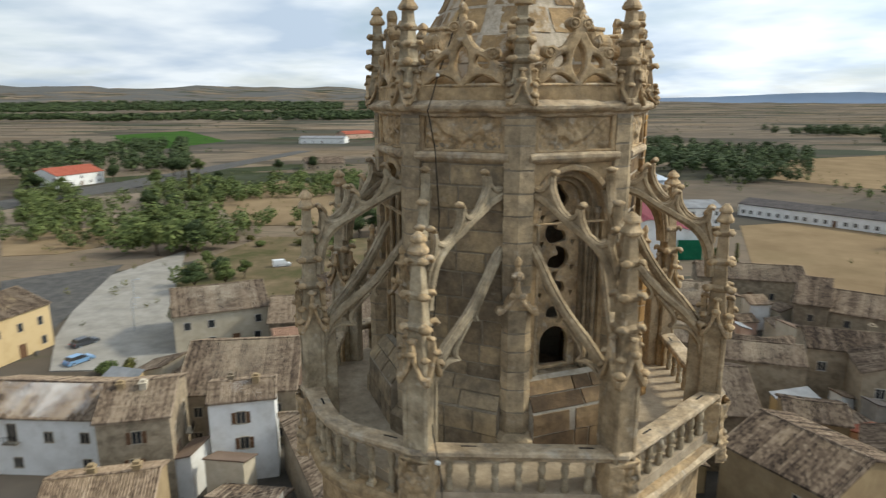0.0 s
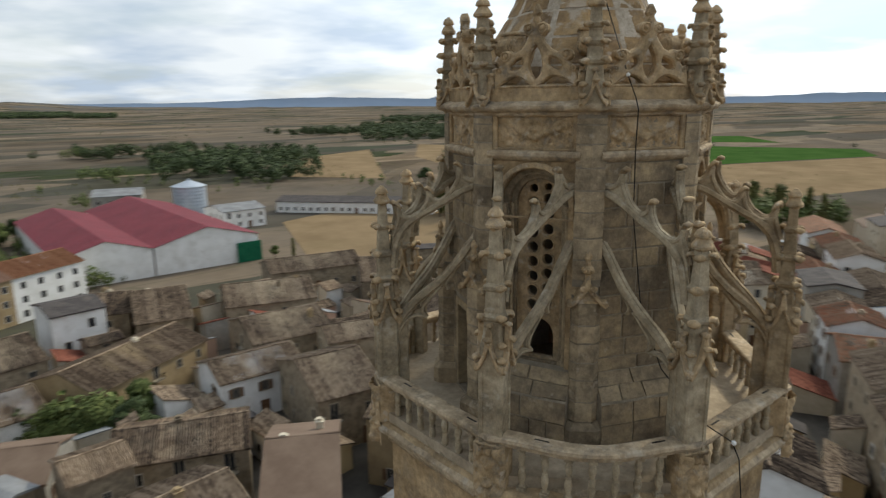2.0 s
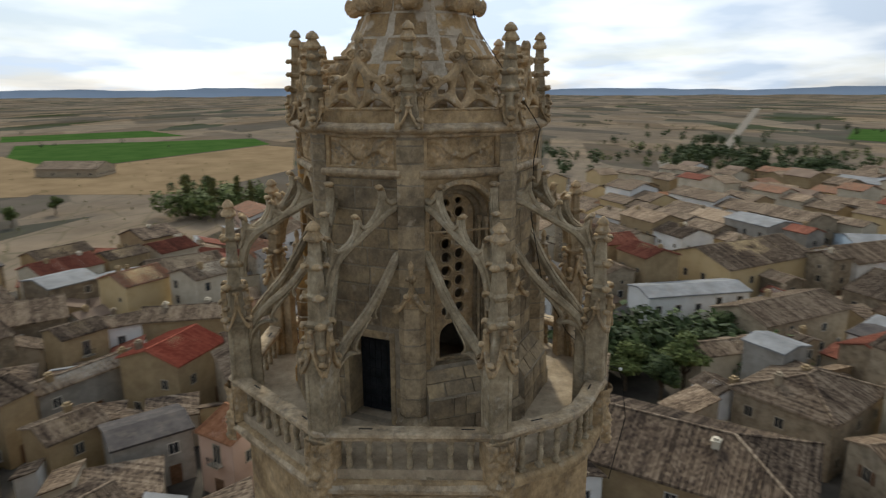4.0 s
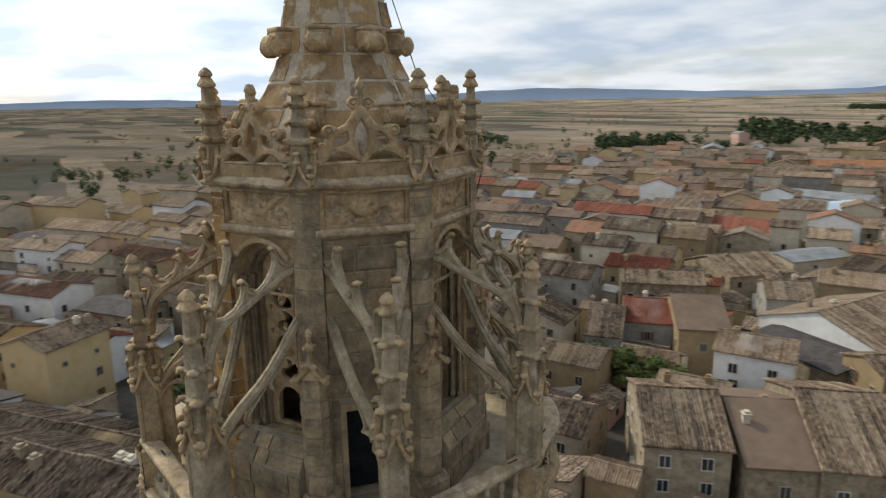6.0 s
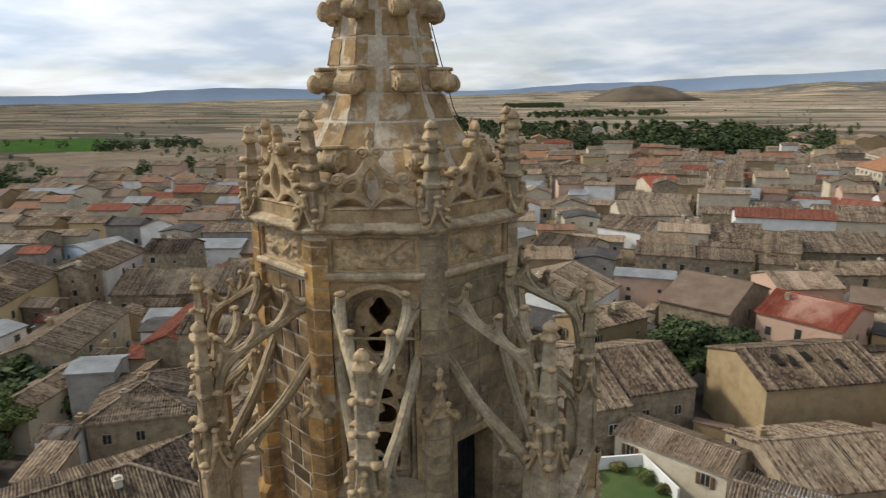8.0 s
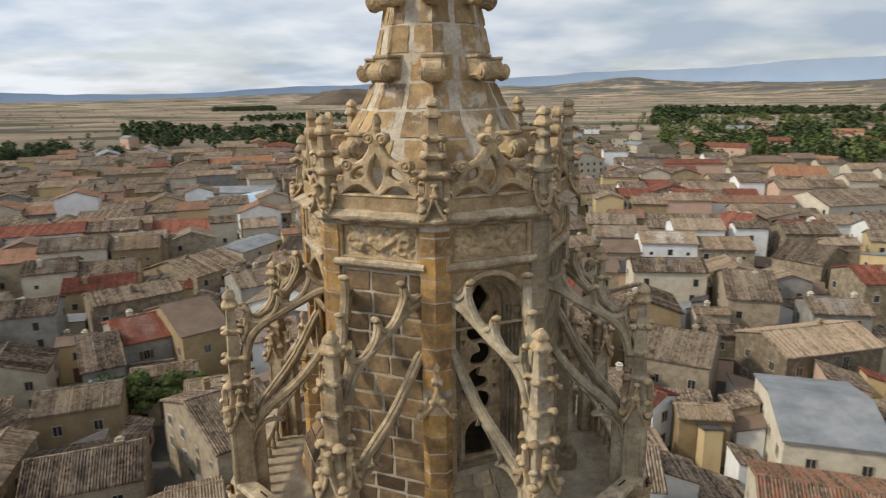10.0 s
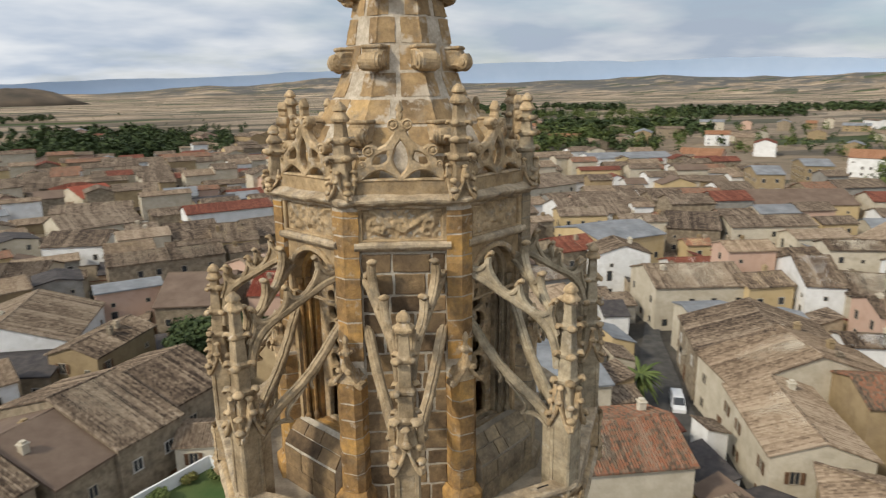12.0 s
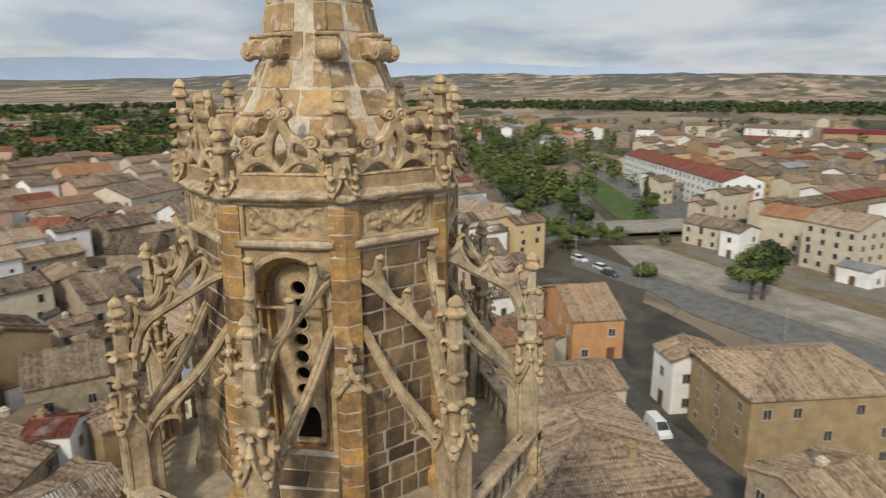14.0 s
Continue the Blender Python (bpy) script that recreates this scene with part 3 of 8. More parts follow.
def pinnacle_meshes(shaft_h, z_shaft, z_gable, z_top, spire_h, rings=()):
    """Shaft, body, gables and finial of a pinnacle about the z axis; +y points to the core."""
    out = {}
    bm = bmesh.new()
    if z_gable - z_shaft > 0.1:
        # panelled faces, and a narrower spur behind that carries the ribs
        side = [(-0.84, -1.0), (-0.60, -1.0), (-0.56, -0.90), (0.56, -0.90), (0.60, -1.0), (0.84, -1.0), (1.0, -0.84)]
        ring = []
        for q in range(4):
            c, w = (1, 0, -1, 0)[q], (0, 1, 0, -1)[q]
            ring += [(shaft_h * (c * x - w * y), shaft_h * (w * x + c * y)) for x, y in side]
        levels = [z_shaft + (z_gable - 0.02 - z_shaft) * i / 5 for i in range(6)]
        loft(bm, [[(x + 0.006 * noise.noise(Vector((x * 9, z * 3, y * 9))), y + 0.006 * noise.noise(Vector((y * 9, x * 9, z * 3))), z) for x, y in ring] for z in levels])
        box(bm, -0.10, 0.10, shaft_h - 0.05, shaft_h + 0.20, z_shaft, z_gable + 0.10, None, 0.02)
    out["shaft"] = bm
    bm = bmesh.new()
    zg = z_gable
    rise = z_top - zg
    h1 = shaft_h * 0.98
    levels = [(h1, zg - 0.04), (h1, zg + 0.10), (spire_h * 1.25, zg + rise * 0.15), (spire_h, zg + rise * 0.22)]
    taper = lambda z: spire_h * (1 - 0.52 * ((z - zg) / rise - 0.22) / 0.66)
    body = [(taper(z), z) for z in [zg + rise * (0.22 + 0.66 * i / 8) for i in range(1, 9)] if all(abs(z - q) > 0.075 for q, _ in rings)]
    for z, _ in rings:
        body += [(taper(z), z - 0.065), (taper(z) * 1.28, z - 0.035), (taper(z) * 1.34, z + 0.010), (taper(z) * 1.10, z + 0.035), (taper(z) * 0.96, z + 0.06)]
    levels += sorted(body, key=lambda p: p[1])
    loft(bm, [square(h, z, h * 0.14) for h, z in levels])
    worn(bm, 0.006, 9, z_top)
    out["spirelet"] = bm
    g = ogee_gable(shaft_h * 2.15, zg + 0.02, zg + rise * 0.27, 0.10)
    g.transform(basis((1, 0, 0), (0, 0, 1), (0, -1, 0), (0, -h1 - 0.02, 0)))
    for v in g.vertices:
        v.co += noise.noise_vector(v.co * 9) * 0.010
    out["gable"] = g
    # finial: two flared leafy caps, one above the other
    bm = bmesh.new()
    f = spire_h
    d = 0.30 if spire_h > 0.11 else 0.26
    turned(bm, [(f * 0.50, z_top - d - 0.04), (f * 0.62, z_top - d), (f * 1.04, z_top - d + 0.02), (f * 1.08, z_top - d + 0.055), (f * 0.86, z_top - d + 0.10), (f * 0.62, z_top - d + 0.145), (f * 0.56, z_top - d + 0.16), (f * 0.82, z_top - d + 0.175), (f * 0.80, z_top - d + 0.205), (f * 0.62, z_top - 0.05), (f * 0.30, z_top - 0.015), (f * 0.22, z_top)], 16, None, math.pi / 8)
    for v in bm.verts:
        v.co.xy *= 1 + 0.09 * math.cos(4 * (math.atan2(v.co.y, v.co.x) - math.pi / 4))
    worn(bm, 0.008, 12, z_top)
    out["finial"] = bm
    return {k: b if isinstance(b, bpy.types.Mesh) else bm_to(k, b) for k, b in out.items()}


def pinnacle(name, meshes, at, rings, shaft_h, spire_h, z_gable, z_top, rng, stone, label):
    root = new(name)
    root.parent = tower
    root.matrix_basis = at
    tagged(root, label)
    for key, me in meshes.items():
        if key == "gable":
            for q in range(4):
                part("gable", me, CARVED, root, "", Matrix.Rotation(math.pi / 2 * q, 4, "Z"))
        elif len(me.vertices):
            part(key, me, stone if key in ("shaft", "spirelet") else CARVED, root)
    rise = z_top - z_gable

    def crown(z, r, size, turn):
        for s in range(4):
            if rng.random() < 0.05:
                continue
            a = turn + math.pi / 2 * s
            sc = size * rng.uniform(0.9, 1.12)
            part("crocket", rng.choice(CROCKETS), None, root, "", Matrix.Translation((math.cos(a) * r, math.sin(a) * r, z + rng.uniform(-0.012, 0.012))) @ Matrix.Rotation(a + rng.uniform(-0.12, 0.12), 4, "Z") @ Matrix.Diagonal((sc, sc * 1.1, sc, 1)))

    for z, size in rings:
        u = max(0.0, ((z - z_gable) / rise - 0.22) / 0.66)
        crown(z, spire_h * (1 - 0.52 * u) * 0.98, size, math.pi / 4)
    # the leaves round the gables: corners, flanks and apex
    crown(z_gable + rise * 0.075, shaft_h * 1.08, 0.95 * shaft_h / 0.18, math.pi / 4)
    crown(z_gable + rise * 0.165, spire_h * 1.35, 0.85 * shaft_h / 0.18, math.pi / 4)
    crown(z_gable + rise * 0.20, shaft_h * 0.95, 0.85 * shaft_h / 0.18, 0)
    crown(z_gable + rise * 0.285, spire_h * 1.0, 0.75 * shaft_h / 0.18, 0)
    return root


rng = random.Random(5)
# outer pinnacles over the gallery; two have lost their tips
TIPS = {0: -1.57, 1: -1.30, 2: -1.27, 3: -1.27, 4: -1.27, 5: -1.27, 6: -1.50, 7: -1.31}
for k in range(8):
    tip = TIPS[k]
    a = radians(-112.5 - 45 * k)
    at = Matrix.Translation((3.57 * math.cos(a), 3.57 * math.sin(a), TOP)) @ Matrix.Rotation(a + math.pi / 2, 4, "Z")
    zs = [(-2.84, 1.10), (-2.41, 1.02), (-1.95, 0.94)]
    me = pinnacle_meshes(0.185, -5.25, -3.60, tip, 0.132, zs)
    pinnacle("outer_pinnacle", me, at, zs, 0.185, 0.132, -3.60, tip, rng, PALE if k < 4 else PALE_SUN_SIDE, "crocketed stone pinnacle" + (" with a broken tip" if k in (0, 6) else ""))

# corner pinnacles on the cornice
QTIPS = {0: 1.61, 1: 1.64, 2: 1.61, 3: 1.53, 4: 1.68, 5: 1.44, 6: 1.05, 7: 1.62}
for k in range(8):
    tip = QTIPS[k]
    a = radians(-90 - 45 * k)
    at = Matrix.Translation((2.27 * math.cos(a), 2.27 * math.sin(a), TOP)) @ Matrix.Rotation(a + math.pi / 2, 4, "Z")
    zs = [z for z in ((0.62, 1.0), (0.88, 0.94), (1.12, 0.86)) if z[0] < tip - 0.36]
    me = pinnacle_meshes(0.155, 0.0, 0.02, tip, 0.125, zs)
    pinnacle("corner_pinnacle", me, at, zs, 0.155, 0.125, 0.02, tip, rng, PALE if k < 4 else PALE_SUN_SIDE, "small crocketed pinnacle on the cornice" + (" with a broken top" if k == 6 else ""))

# flying buttresses: from each outer pinnacle two upper and two lower ribs fork to the two next corners
def moulded_bands(name, bands, web=()):
    """Stone bands with a stepped moulding, each swept along a soft line (x, z) with a half height and a half width."""
    bm = bmesh.new()
    for half, wide, line in bands:
        pts = smooth(line, 4, False)
        rings = []
        for i, (x, z) in enumerate(pts):
            p, q = pts[max(i - 1, 0)], pts[min(i + 1, len(pts) - 1)]
            dx, dz = q[0] - p[0], q[1] - p[1]
            n = math.hypot(dx, dz) or 1.0
            nx, nz = -dz / n, dx / n
            sec = [(1.0, 0.38), (0.72, 0.46), (0.62, 0.80), (0.40, 1.0), (-0.40, 1.0), (-0.62, 0.80), (-0.72, 0.46), (-1.0, 0.38)]
            sec += [(u, -v) for u, v in sec[::-1]]
            rings.append([(x + nx * half * u, z + nz * half * u, wide * v) for u, v in sec])
        loft(bm, rings)
    if web:
        joined(bm, cut_out("web", smooth(web, 3), [], 0.075, 0.01))
    for v in bm.verts:
        v.co += noise.noise_vector(v.co * 5) * 0.008 + noise.noise_vector(v.co * 15) * 0.005
    bmesh.ops.recalc_face_normals(bm, faces=bm.faces)
    return bm_to(name, bm)


m_upper = moulded_bands("upper_rib", [
    (0.072, 0.080, [(0.16, -2.66), (0.21, -2.32), (0.32, -2.03), (0.52, -1.83), (0.84, -1.64), (1.12, -1.48), (1.40, -1.32), (1.68, -1.22)]),
    (0.042, 0.068, [(0.17, -2.12), (0.24, -1.94), (0.28, -1.80), (0.27, -1.64)]),
    (0.044, 0.068, [(0.27, -1.66), (0.32, -1.77), (0.44, -1.82), (0.58, -1.77), (0.71, -1.64), (0.78, -1.50), (0.80, -1.36)]),
    (0.044, 0.068, [(0.81, -1.38), (0.86, -1.48), (0.97, -1.52), (1.10, -1.44), (1.22, -1.29), (1.29, -1.12), (1.29, -0.96)]),
    (0.044, 0.068, [(1.30, -0.98), (1.36, -1.11), (1.47, -1.18), (1.64, -1.15)])],
    [(0.16, -2.60), (0.17, -2.10), (0.25, -1.84), (0.29, -1.72), (0.44, -1.81), (0.60, -1.75), (0.74, -1.58), (0.81, -1.42), (0.97, -1.51), (1.12, -1.41), (1.24, -1.24), (1.30, -1.04), (1.36, -1.12), (1.47, -1.18), (1.64, -1.17), (1.64, -1.24), (1.40, -1.33), (1.12, -1.49), (0.84, -1.65), (0.52, -1.84), (0.32, -2.04), (0.21, -2.33)])
m_lower = moulded_bands("lower_rib", [
    (0.076, 0.080, [(0.15, -4.05), (0.21, -3.74), (0.34, -3.48), (0.56, -3.24), (0.86, -2.99), (1.10, -2.75), (1.32, -2.48), (1.50, -2.21), (1.66, -2.02)]),
    (0.034, 0.062, [(0.20, -4.02), (0.26, -3.78), (0.38, -3.60), (0.53, -3.52), (0.70, -3.53)]),
    (0.034, 0.062, [(0.98, -2.98), (0.82, -3.16), (0.69, -3.32), (0.66, -3.44), (0.73, -3.54)]),
    (0.030, 0.058, [(1.30, -2.60), (1.15, -2.80), (1.07, -2.94), (1.10, -3.04)])])
warm_upper, warm_lower = m_upper.copy(), m_lower.copy()
for k in range(8):
    stone, ribs = (PALE, (m_upper, m_lower)) if k in (0, 1, 2, 3) else (PALE_SUN_SIDE, (warm_upper, warm_lower))
    for j in (k, k + 1):
        p = corner(k + 0.5, 3.57)
        f = face_at(k, 2.12)
        q = (f @ Vector((0.58 if j == k else -0.58, 0, 0)))
        q.z = 0
        d = (q - p).normalized()
        m = basis(d, (0, 0, 1), d.cross(Vector((0, 0, 1))), (p.x, p.y, TOP))
        rib = part("flying_buttress", ribs[0], stone, tower, "upper flying rib with curled crockets", m)
        for x, z in ((1.31, -0.93), (0.82, -1.34), (0.28, -1.60)):
            part("crocket", rng.choice(CROCKETS), None, rib, "", Matrix.Translation((x + 0.02, z - 0.03, 0)) @ Matrix.Rotation(math.pi - 0.6, 4, "Z") @ basis((1, 0, 0), (0, 0, 1), (0, 1, 0)) @ Matrix.Diagonal((0.95, 1.15, -0.95, 1)))
        part("flying_buttress", ribs[1], stone, tower, "lower flying rib", m)

# corner pilasters and the piers at their feet, course by course
def pilaster_plan(r, wing, depth=0.14):
    left = Vector((-math.cos(radians(22.5)), math.sin(radians(22.5)))) * wing
    right = Vector((math.cos(radians(22.5)), math.sin(radians(22.5)))) * wing
    tip = Vector((0, -r))
    back = depth
    nl = Vector((math.sin(radians(22.5)), math.cos(radians(22.5)))) * back
    nr = Vector((-math.sin(radians(22.5)), math.cos(radians(22.5)))) * back
    return [tuple(tip), tuple(tip + right), tuple(tip + right + nr), (0, -r + back * 1.08), tuple(tip + left + nl), tuple(tip + left)]


courses = []
z = -2.6
rr = random.Random(11)
while z < -0.20:
    h = rr.uniform(0.26, 0.40)
    courses.append((z, min(z + h, -0.16)))
    z += h
bm = bmesh.new()
prism(bm, pilaster_plan(2.355, 0.230), -2.7, -0.12)
m_core = bm_to("pilaster", bm)
m_course = []
for i, (a, b) in enumerate(courses):
    bm = bmesh.new()
    prism(bm, pilaster_plan(2.364, 0.237), a + 0.014, b - 0.014)
    bmesh.ops.subdivide_edges(bm, edges=bm.edges, cuts=2, use_grid_fill=True)
    worn(bm, 0.012, 6, i)
    m_course.append(bm_to("stone_block", bm))


def pier_plan(front, half, back=2.0):
    return [(-half, -back), (-half, -front + 0.10), (-half + 0.09, -front), (half - 0.09, -front), (half, -front + 0.10), (half, -back)]


bm = bmesh.new()
prism(bm, pier_plan(2.494, 0.208), -5.25, -2.85)
m_pier = bm_to("pier", bm)
bm = bmesh.new()
prism(bm, pier_plan(2.60, 0.30), -5.25, -4.95)
prism(bm, pier_plan(2.60, 0.30), -4.95, -4.85, pier_plan(2.52, 0.235))
m_plinth = bm_to("plinth", bm)
m_pcourse, z, i = [], -4.85, 0
while z < -2.95:
    h = rr.uniform(0.28, 0.38)
    bm = bmesh.new()
    prism(bm, pier_plan(2.504, 0.217), z + 0.014, min(z + h, -2.86) - 0.014)
    bmesh.ops.subdivide_edges(bm, edges=bm.edges, cuts=2, use_grid_fill=True)
    worn(bm, 0.012, 6, i)
    m_pcourse.append(bm_to("stone_block", bm))
    z += h
    i += 1
bm = bmesh.new()
g = ogee_gable(0.56, -2.92, -2.50, 0.20)
joined(bm, g, basis((1, 0, 0), (0, 0, 1), (0, -1, 0), (0, -2.46, 0)))
loft(bm, [[(-0.21, -2.1, -2.9), (-0.21, -2.5, -2.9), (0.21, -2.5, -2.9), (0.21, -2.1, -2.9)], [(-0.02, -2.1, -2.56), (-0.02, -2.46, -2.56), (0.02, -2.46, -2.56), (0.02, -2.1, -2.56)]])
for s in (-1, 1):
    ball(bm, s * 0.25, -2.52, -2.90, 0.06), ball(bm, s * 0.08, -2.57, -2.66, 0.06, 0.04, 0.055)
turned(bm, [(0.045, -2.60), (0.040, -2.46), (0.075, -2.42), (0.080, -2.37), (0.042, -2.32), (0.036, -2.25), (0.055, -2.21), (0.050, -2.16), (0.015, -2.10)], 8, Matrix.Translation((0, -2.46, 0)))
for s in range(4):
    a = s * math.pi / 2 + 0.78
    ball(bm, 0.085 * math.cos(a), -2.46 + 0.085 * math.sin(a), -2.39, 0.04)
worn(bm, 0.012, 9)
m_cap = bm_to("gable_cap", bm)
grey_core, grey_pier = m_core.copy(), m_pier.copy()
grey_course, grey_pcourse, grey_plinth = [me.copy() for me in m_course], [me.copy() for me in m_pcourse], m_plinth.copy()
for k in range(8):
    at = Matrix.Translation((0, 0, TOP)) @ spun(k)
    shade_side = k in (7, 0, 1, 2, 3)  # corners whose grey shade is painted into the stone
    block = SHADE_BLOCK if shade_side else BLOCK
    pil = part("pilaster", grey_core if shade_side else m_core, SHADE_MORTAR if shade_side else SPIRE_MORTAR, tower, "corner pilaster of quoin blocks", at)
    for me in (grey_course if shade_side else m_course):
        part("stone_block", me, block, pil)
    pier = part("pier", grey_pier if shade_side else m_pier, SHADE_MORTAR if shade_side else SPIRE_MORTAR, tower, "block-built pier with an ogee gable cap", at)
    for me in (grey_pcourse if shade_side else m_pcourse):
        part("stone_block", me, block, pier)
    part("plinth", grey_plinth if shade_side else m_plinth, block, pier)
    part("gable_cap", m_cap, CARVED, pier)

# masonry of the blank sides
rr = random.Random(21)
for k in BLANK:
    rubble = k in (4, 6)
    z = -5.22
    while z < -0.86:
        h = rr.uniform(0.27, 0.40) if rubble else rr.uniform(0.30, 0.42)
        top = min(z + h, -0.83)
        x = -0.66
        while x < 0.64:
            w = rr.uniform(0.26, 0.62) if rubble else rr.uniform(0.40, 0.75)
            x1 = min(x + w, 0.66)
            if 0.66 - x1 < 0.14:
                x1 = 0.66
            j = 0.019 if rubble else 0.012
            clear = k != 2 or top < -5.2 or z > -3.5 or x1 < -0.5 or x > 0.5
            if k == 2 and not clear:
                if x < -0.52:
                    x1b, clear = min(x1, -0.52), True
                else:
                    x1b = x1
            else:
                x1b = x1
            if clear and x1b - x > 0.08:
                bm = bmesh.new()
                x0b = max(x, 0.52) if (k == 2 and z < -3.5 and x1b > 0.52 and x < 0.52 and x > -0.5) else x
                box(bm, x0b + j, x1b - j, z + j, top - j, 0.03, 0.088 + rr.uniform(0, 0.012), None, 0.012)
                bmesh.ops.subdivide_edges(bm, edges=bm.edges, cuts=1, use_grid_fill=True)
                worn(bm, 0.018 if rubble else 0.009, 6, x * 7 + z)
                part("stone_block", bm, RUBBLE_BLOCK if rubble else WALL_BLOCK, walls[k])
            x = x1
        z = top if top >= -0.83 else z + h

# doorway in its side: stone jambs and a dark grille leaf
bm = bmesh.new()
for s in (-1, 1):
    box(bm, s * 0.47 - 0.05, s * 0.47 + 0.05, -5.2, -3.55, -0.45, 0.092, None, 0.01)
box(bm, -0.52, 0.52, -3.60, -3.46, -0.45, 0.096, None, 0.01)
part("door_jamb", bm, WALL_BLOCK, walls[2])
bm = bmesh.new()
box(bm, -0.41, 0.41, -5.2, -3.62, -0.40, -0.34)
for i in range(7):
    box(bm, -0.36 + 0.12 * i - 0.008, -0.36 + 0.12 * i + 0.008, -5.2, -3.62, -0.34, -0.32)
for i in range(9):
    box(bm, -0.38, 0.38, -5.1 + 0.18 * i - 0.008, -5.1 + 0.18 * i + 0.008, -0.34, -0.322)
part("door_leaf", bm, DOOR, walls[2], "dark closed door with a metal grille")

# spire: a bell-shaped foot, eight sides, courses of blocks with wide lime joints, rings of scrolls
SPIRE = ((1.98, 0.05), (1.90, 0.35), (1.72, 0.70), (1.50, 1.05), (1.30, 1.35), (1.12, 1.68), (1.00, 1.95), (0.965, 2.15), (0.93, 2.40), (0.78, 3.05), (0.74, 3.3), (0.58, 4.3), (0.42, 5.4), (0.27, 6.6), (0.12, 7.9), (0.05, 8.4))


def spire_r(z):
    for (a, za), (b, zb) in zip(SPIRE, SPIRE[1:]):
        if z <= zb:
            return a + (b - a) * (z - za) / (zb - za)
    return 0.05


bm = bmesh.new()
loft(bm, [octagon(spire_r(z) - 0.006, TOP + z, 0, 8, 0.008, z) for z in [0.05 + 0.15 * i for i in range(56)]])
spire = part("spire", bm, SPIRE_MORTAR, tower, "octagonal stone spire with limewashed joints")
rr = random.Random(31)
z, course = 0.26, 0
while z < 8.0:
    z1 = min(z + rr.uniform(0.35, 0.45), 8.3)
    for k in range(8):
        # each stone wraps an angle; the lime fills the middle of the sides
        mid = corner(k, 1.0)
        wings = []
        for side in (-1, 1):
            narrow = (course + k + (side > 0)) % 2
            reach = rr.uniform(0.50, 0.68) if narrow else rr.uniform(0.78, 0.97)
            wings.append(max(reach, 0.97) if rr.random() < 0.22 or z > 3.6 else reach)
        joint = rr.uniform(0.028, 0.060)
        proud = rr.uniform(0.002, 0.012)
        bm = bmesh.new()
        rings = []
        for i in range(5):
            zz = z + joint / 2 + (z1 - z - joint) * i / 4
            r = spire_r(zz) + proud
            a, b = corner((k - 1) % 8, 1.0), corner((k + 1) % 8, 1.0)
            sway = 0.03 * noise.noise(Vector((k * 3.7, zz * 4, 2.0)))
            row = [mid.lerp(a, 0.5 * (wings[0] + sway) * f) * r for f in (1.0, 0.66, 0.33, 0.10)]
            row += [mid * (r + 0.016)]
            row += [mid.lerp(b, 0.5 * (wings[1] - sway) * f) * r for f in (0.10, 0.33, 0.66, 1.0)]
            row += [row[-1] * (1 - 0.07 / r), mid * (r - 0.09), row[0] * (1 - 0.07 / r)]
            rings.append([p + Vector((0, 0, TOP + zz)) for p in row])
        loft(bm, rings)
        bmesh.ops.recalc_face_normals(bm, faces=bm.faces)
        worn(bm, 0.016, 9, k)
        part("stone_block", bm, SPIRE_BLOCK, spire)
    z, course = z1, course + 1
scroll = smooth([(-0.10, -0.17), (0.10, -0.12), (0.20, -0.15), (0.31, -0.12), (0.35, -0.02), (0.29, 0.06), (0.22, 0.05), (0.17, 0.10), (0.02, 0.12), (-0.10, 0.11)], 3)
bm = bmesh.new()
joined(bm, cut_out("scroll_corbel", scroll, [], 0.29, 0.04))
for s in (-1, 1):
    turned(bm, [(0.085, 0.10), (0.085, 0.145), (0.045, 0.15), (0.04, 0.165), (0.01, 0.166)], 10, Matrix.Translation((0.255, -0.045, 0)) @ Matrix.Diagonal((1, 1, s, 1)))
box(bm, -0.10, 0.20, 0.10, 0.145, -0.15, 0.15, None, 0.015)
worn(bm, 0.018, 6)
m_scroll = bm_to("scroll_corbel", bm)
for z0, reach in ((0.95, 0.02), (2.10, 0.0), (3.22, 0.0), (4.35, 0.0), (5.5, 0.0)):
    for k in range(8):
        c = corner(k, spire_r(z0) + reach - 0.03)
        d = c.normalized()
        s = (1.0 if z0 < 4 else 0.8) * rr.uniform(0.94, 1.05)
        m = basis(d, (0, 0, 1), d.cross(Vector((0, 0, 1))), (c.x, c.y, TOP + z0)) @ Matrix.Diagonal((s, s * 1.35, s * (1.2 if z0 < 3 else 0.95), 1))
        part("scroll_corbel", m_scroll, CARVED, spire, "", m)

# balustrade: a moulded rail, turned balusters, carved pedestals; side 0 bows outwards
def side_line(k, r, bow):
    a, b = corner(k - 0.5, r), corner(k + 0.5, r)
    n = (a + b).normalized()
    pts = []
    for i in range(13):
        u = i / 12
        pts.append(a.lerp(b, u) + n * bow * math.sin(math.pi * u) ** 1.5)
    return pts


def rail_mesh(k, prof, bow):
    bm = bmesh.new()
    rows = []
    for i in range(13):
        rows.append([])
        for r, z in prof:
            p = side_line(k, r, bow)[i]
            p = p + noise.noise_vector(p * 4) * 0.012
            rows[-1].append((p.x, p.y, TOP + z))
    loft(bm, rows)
    return bm


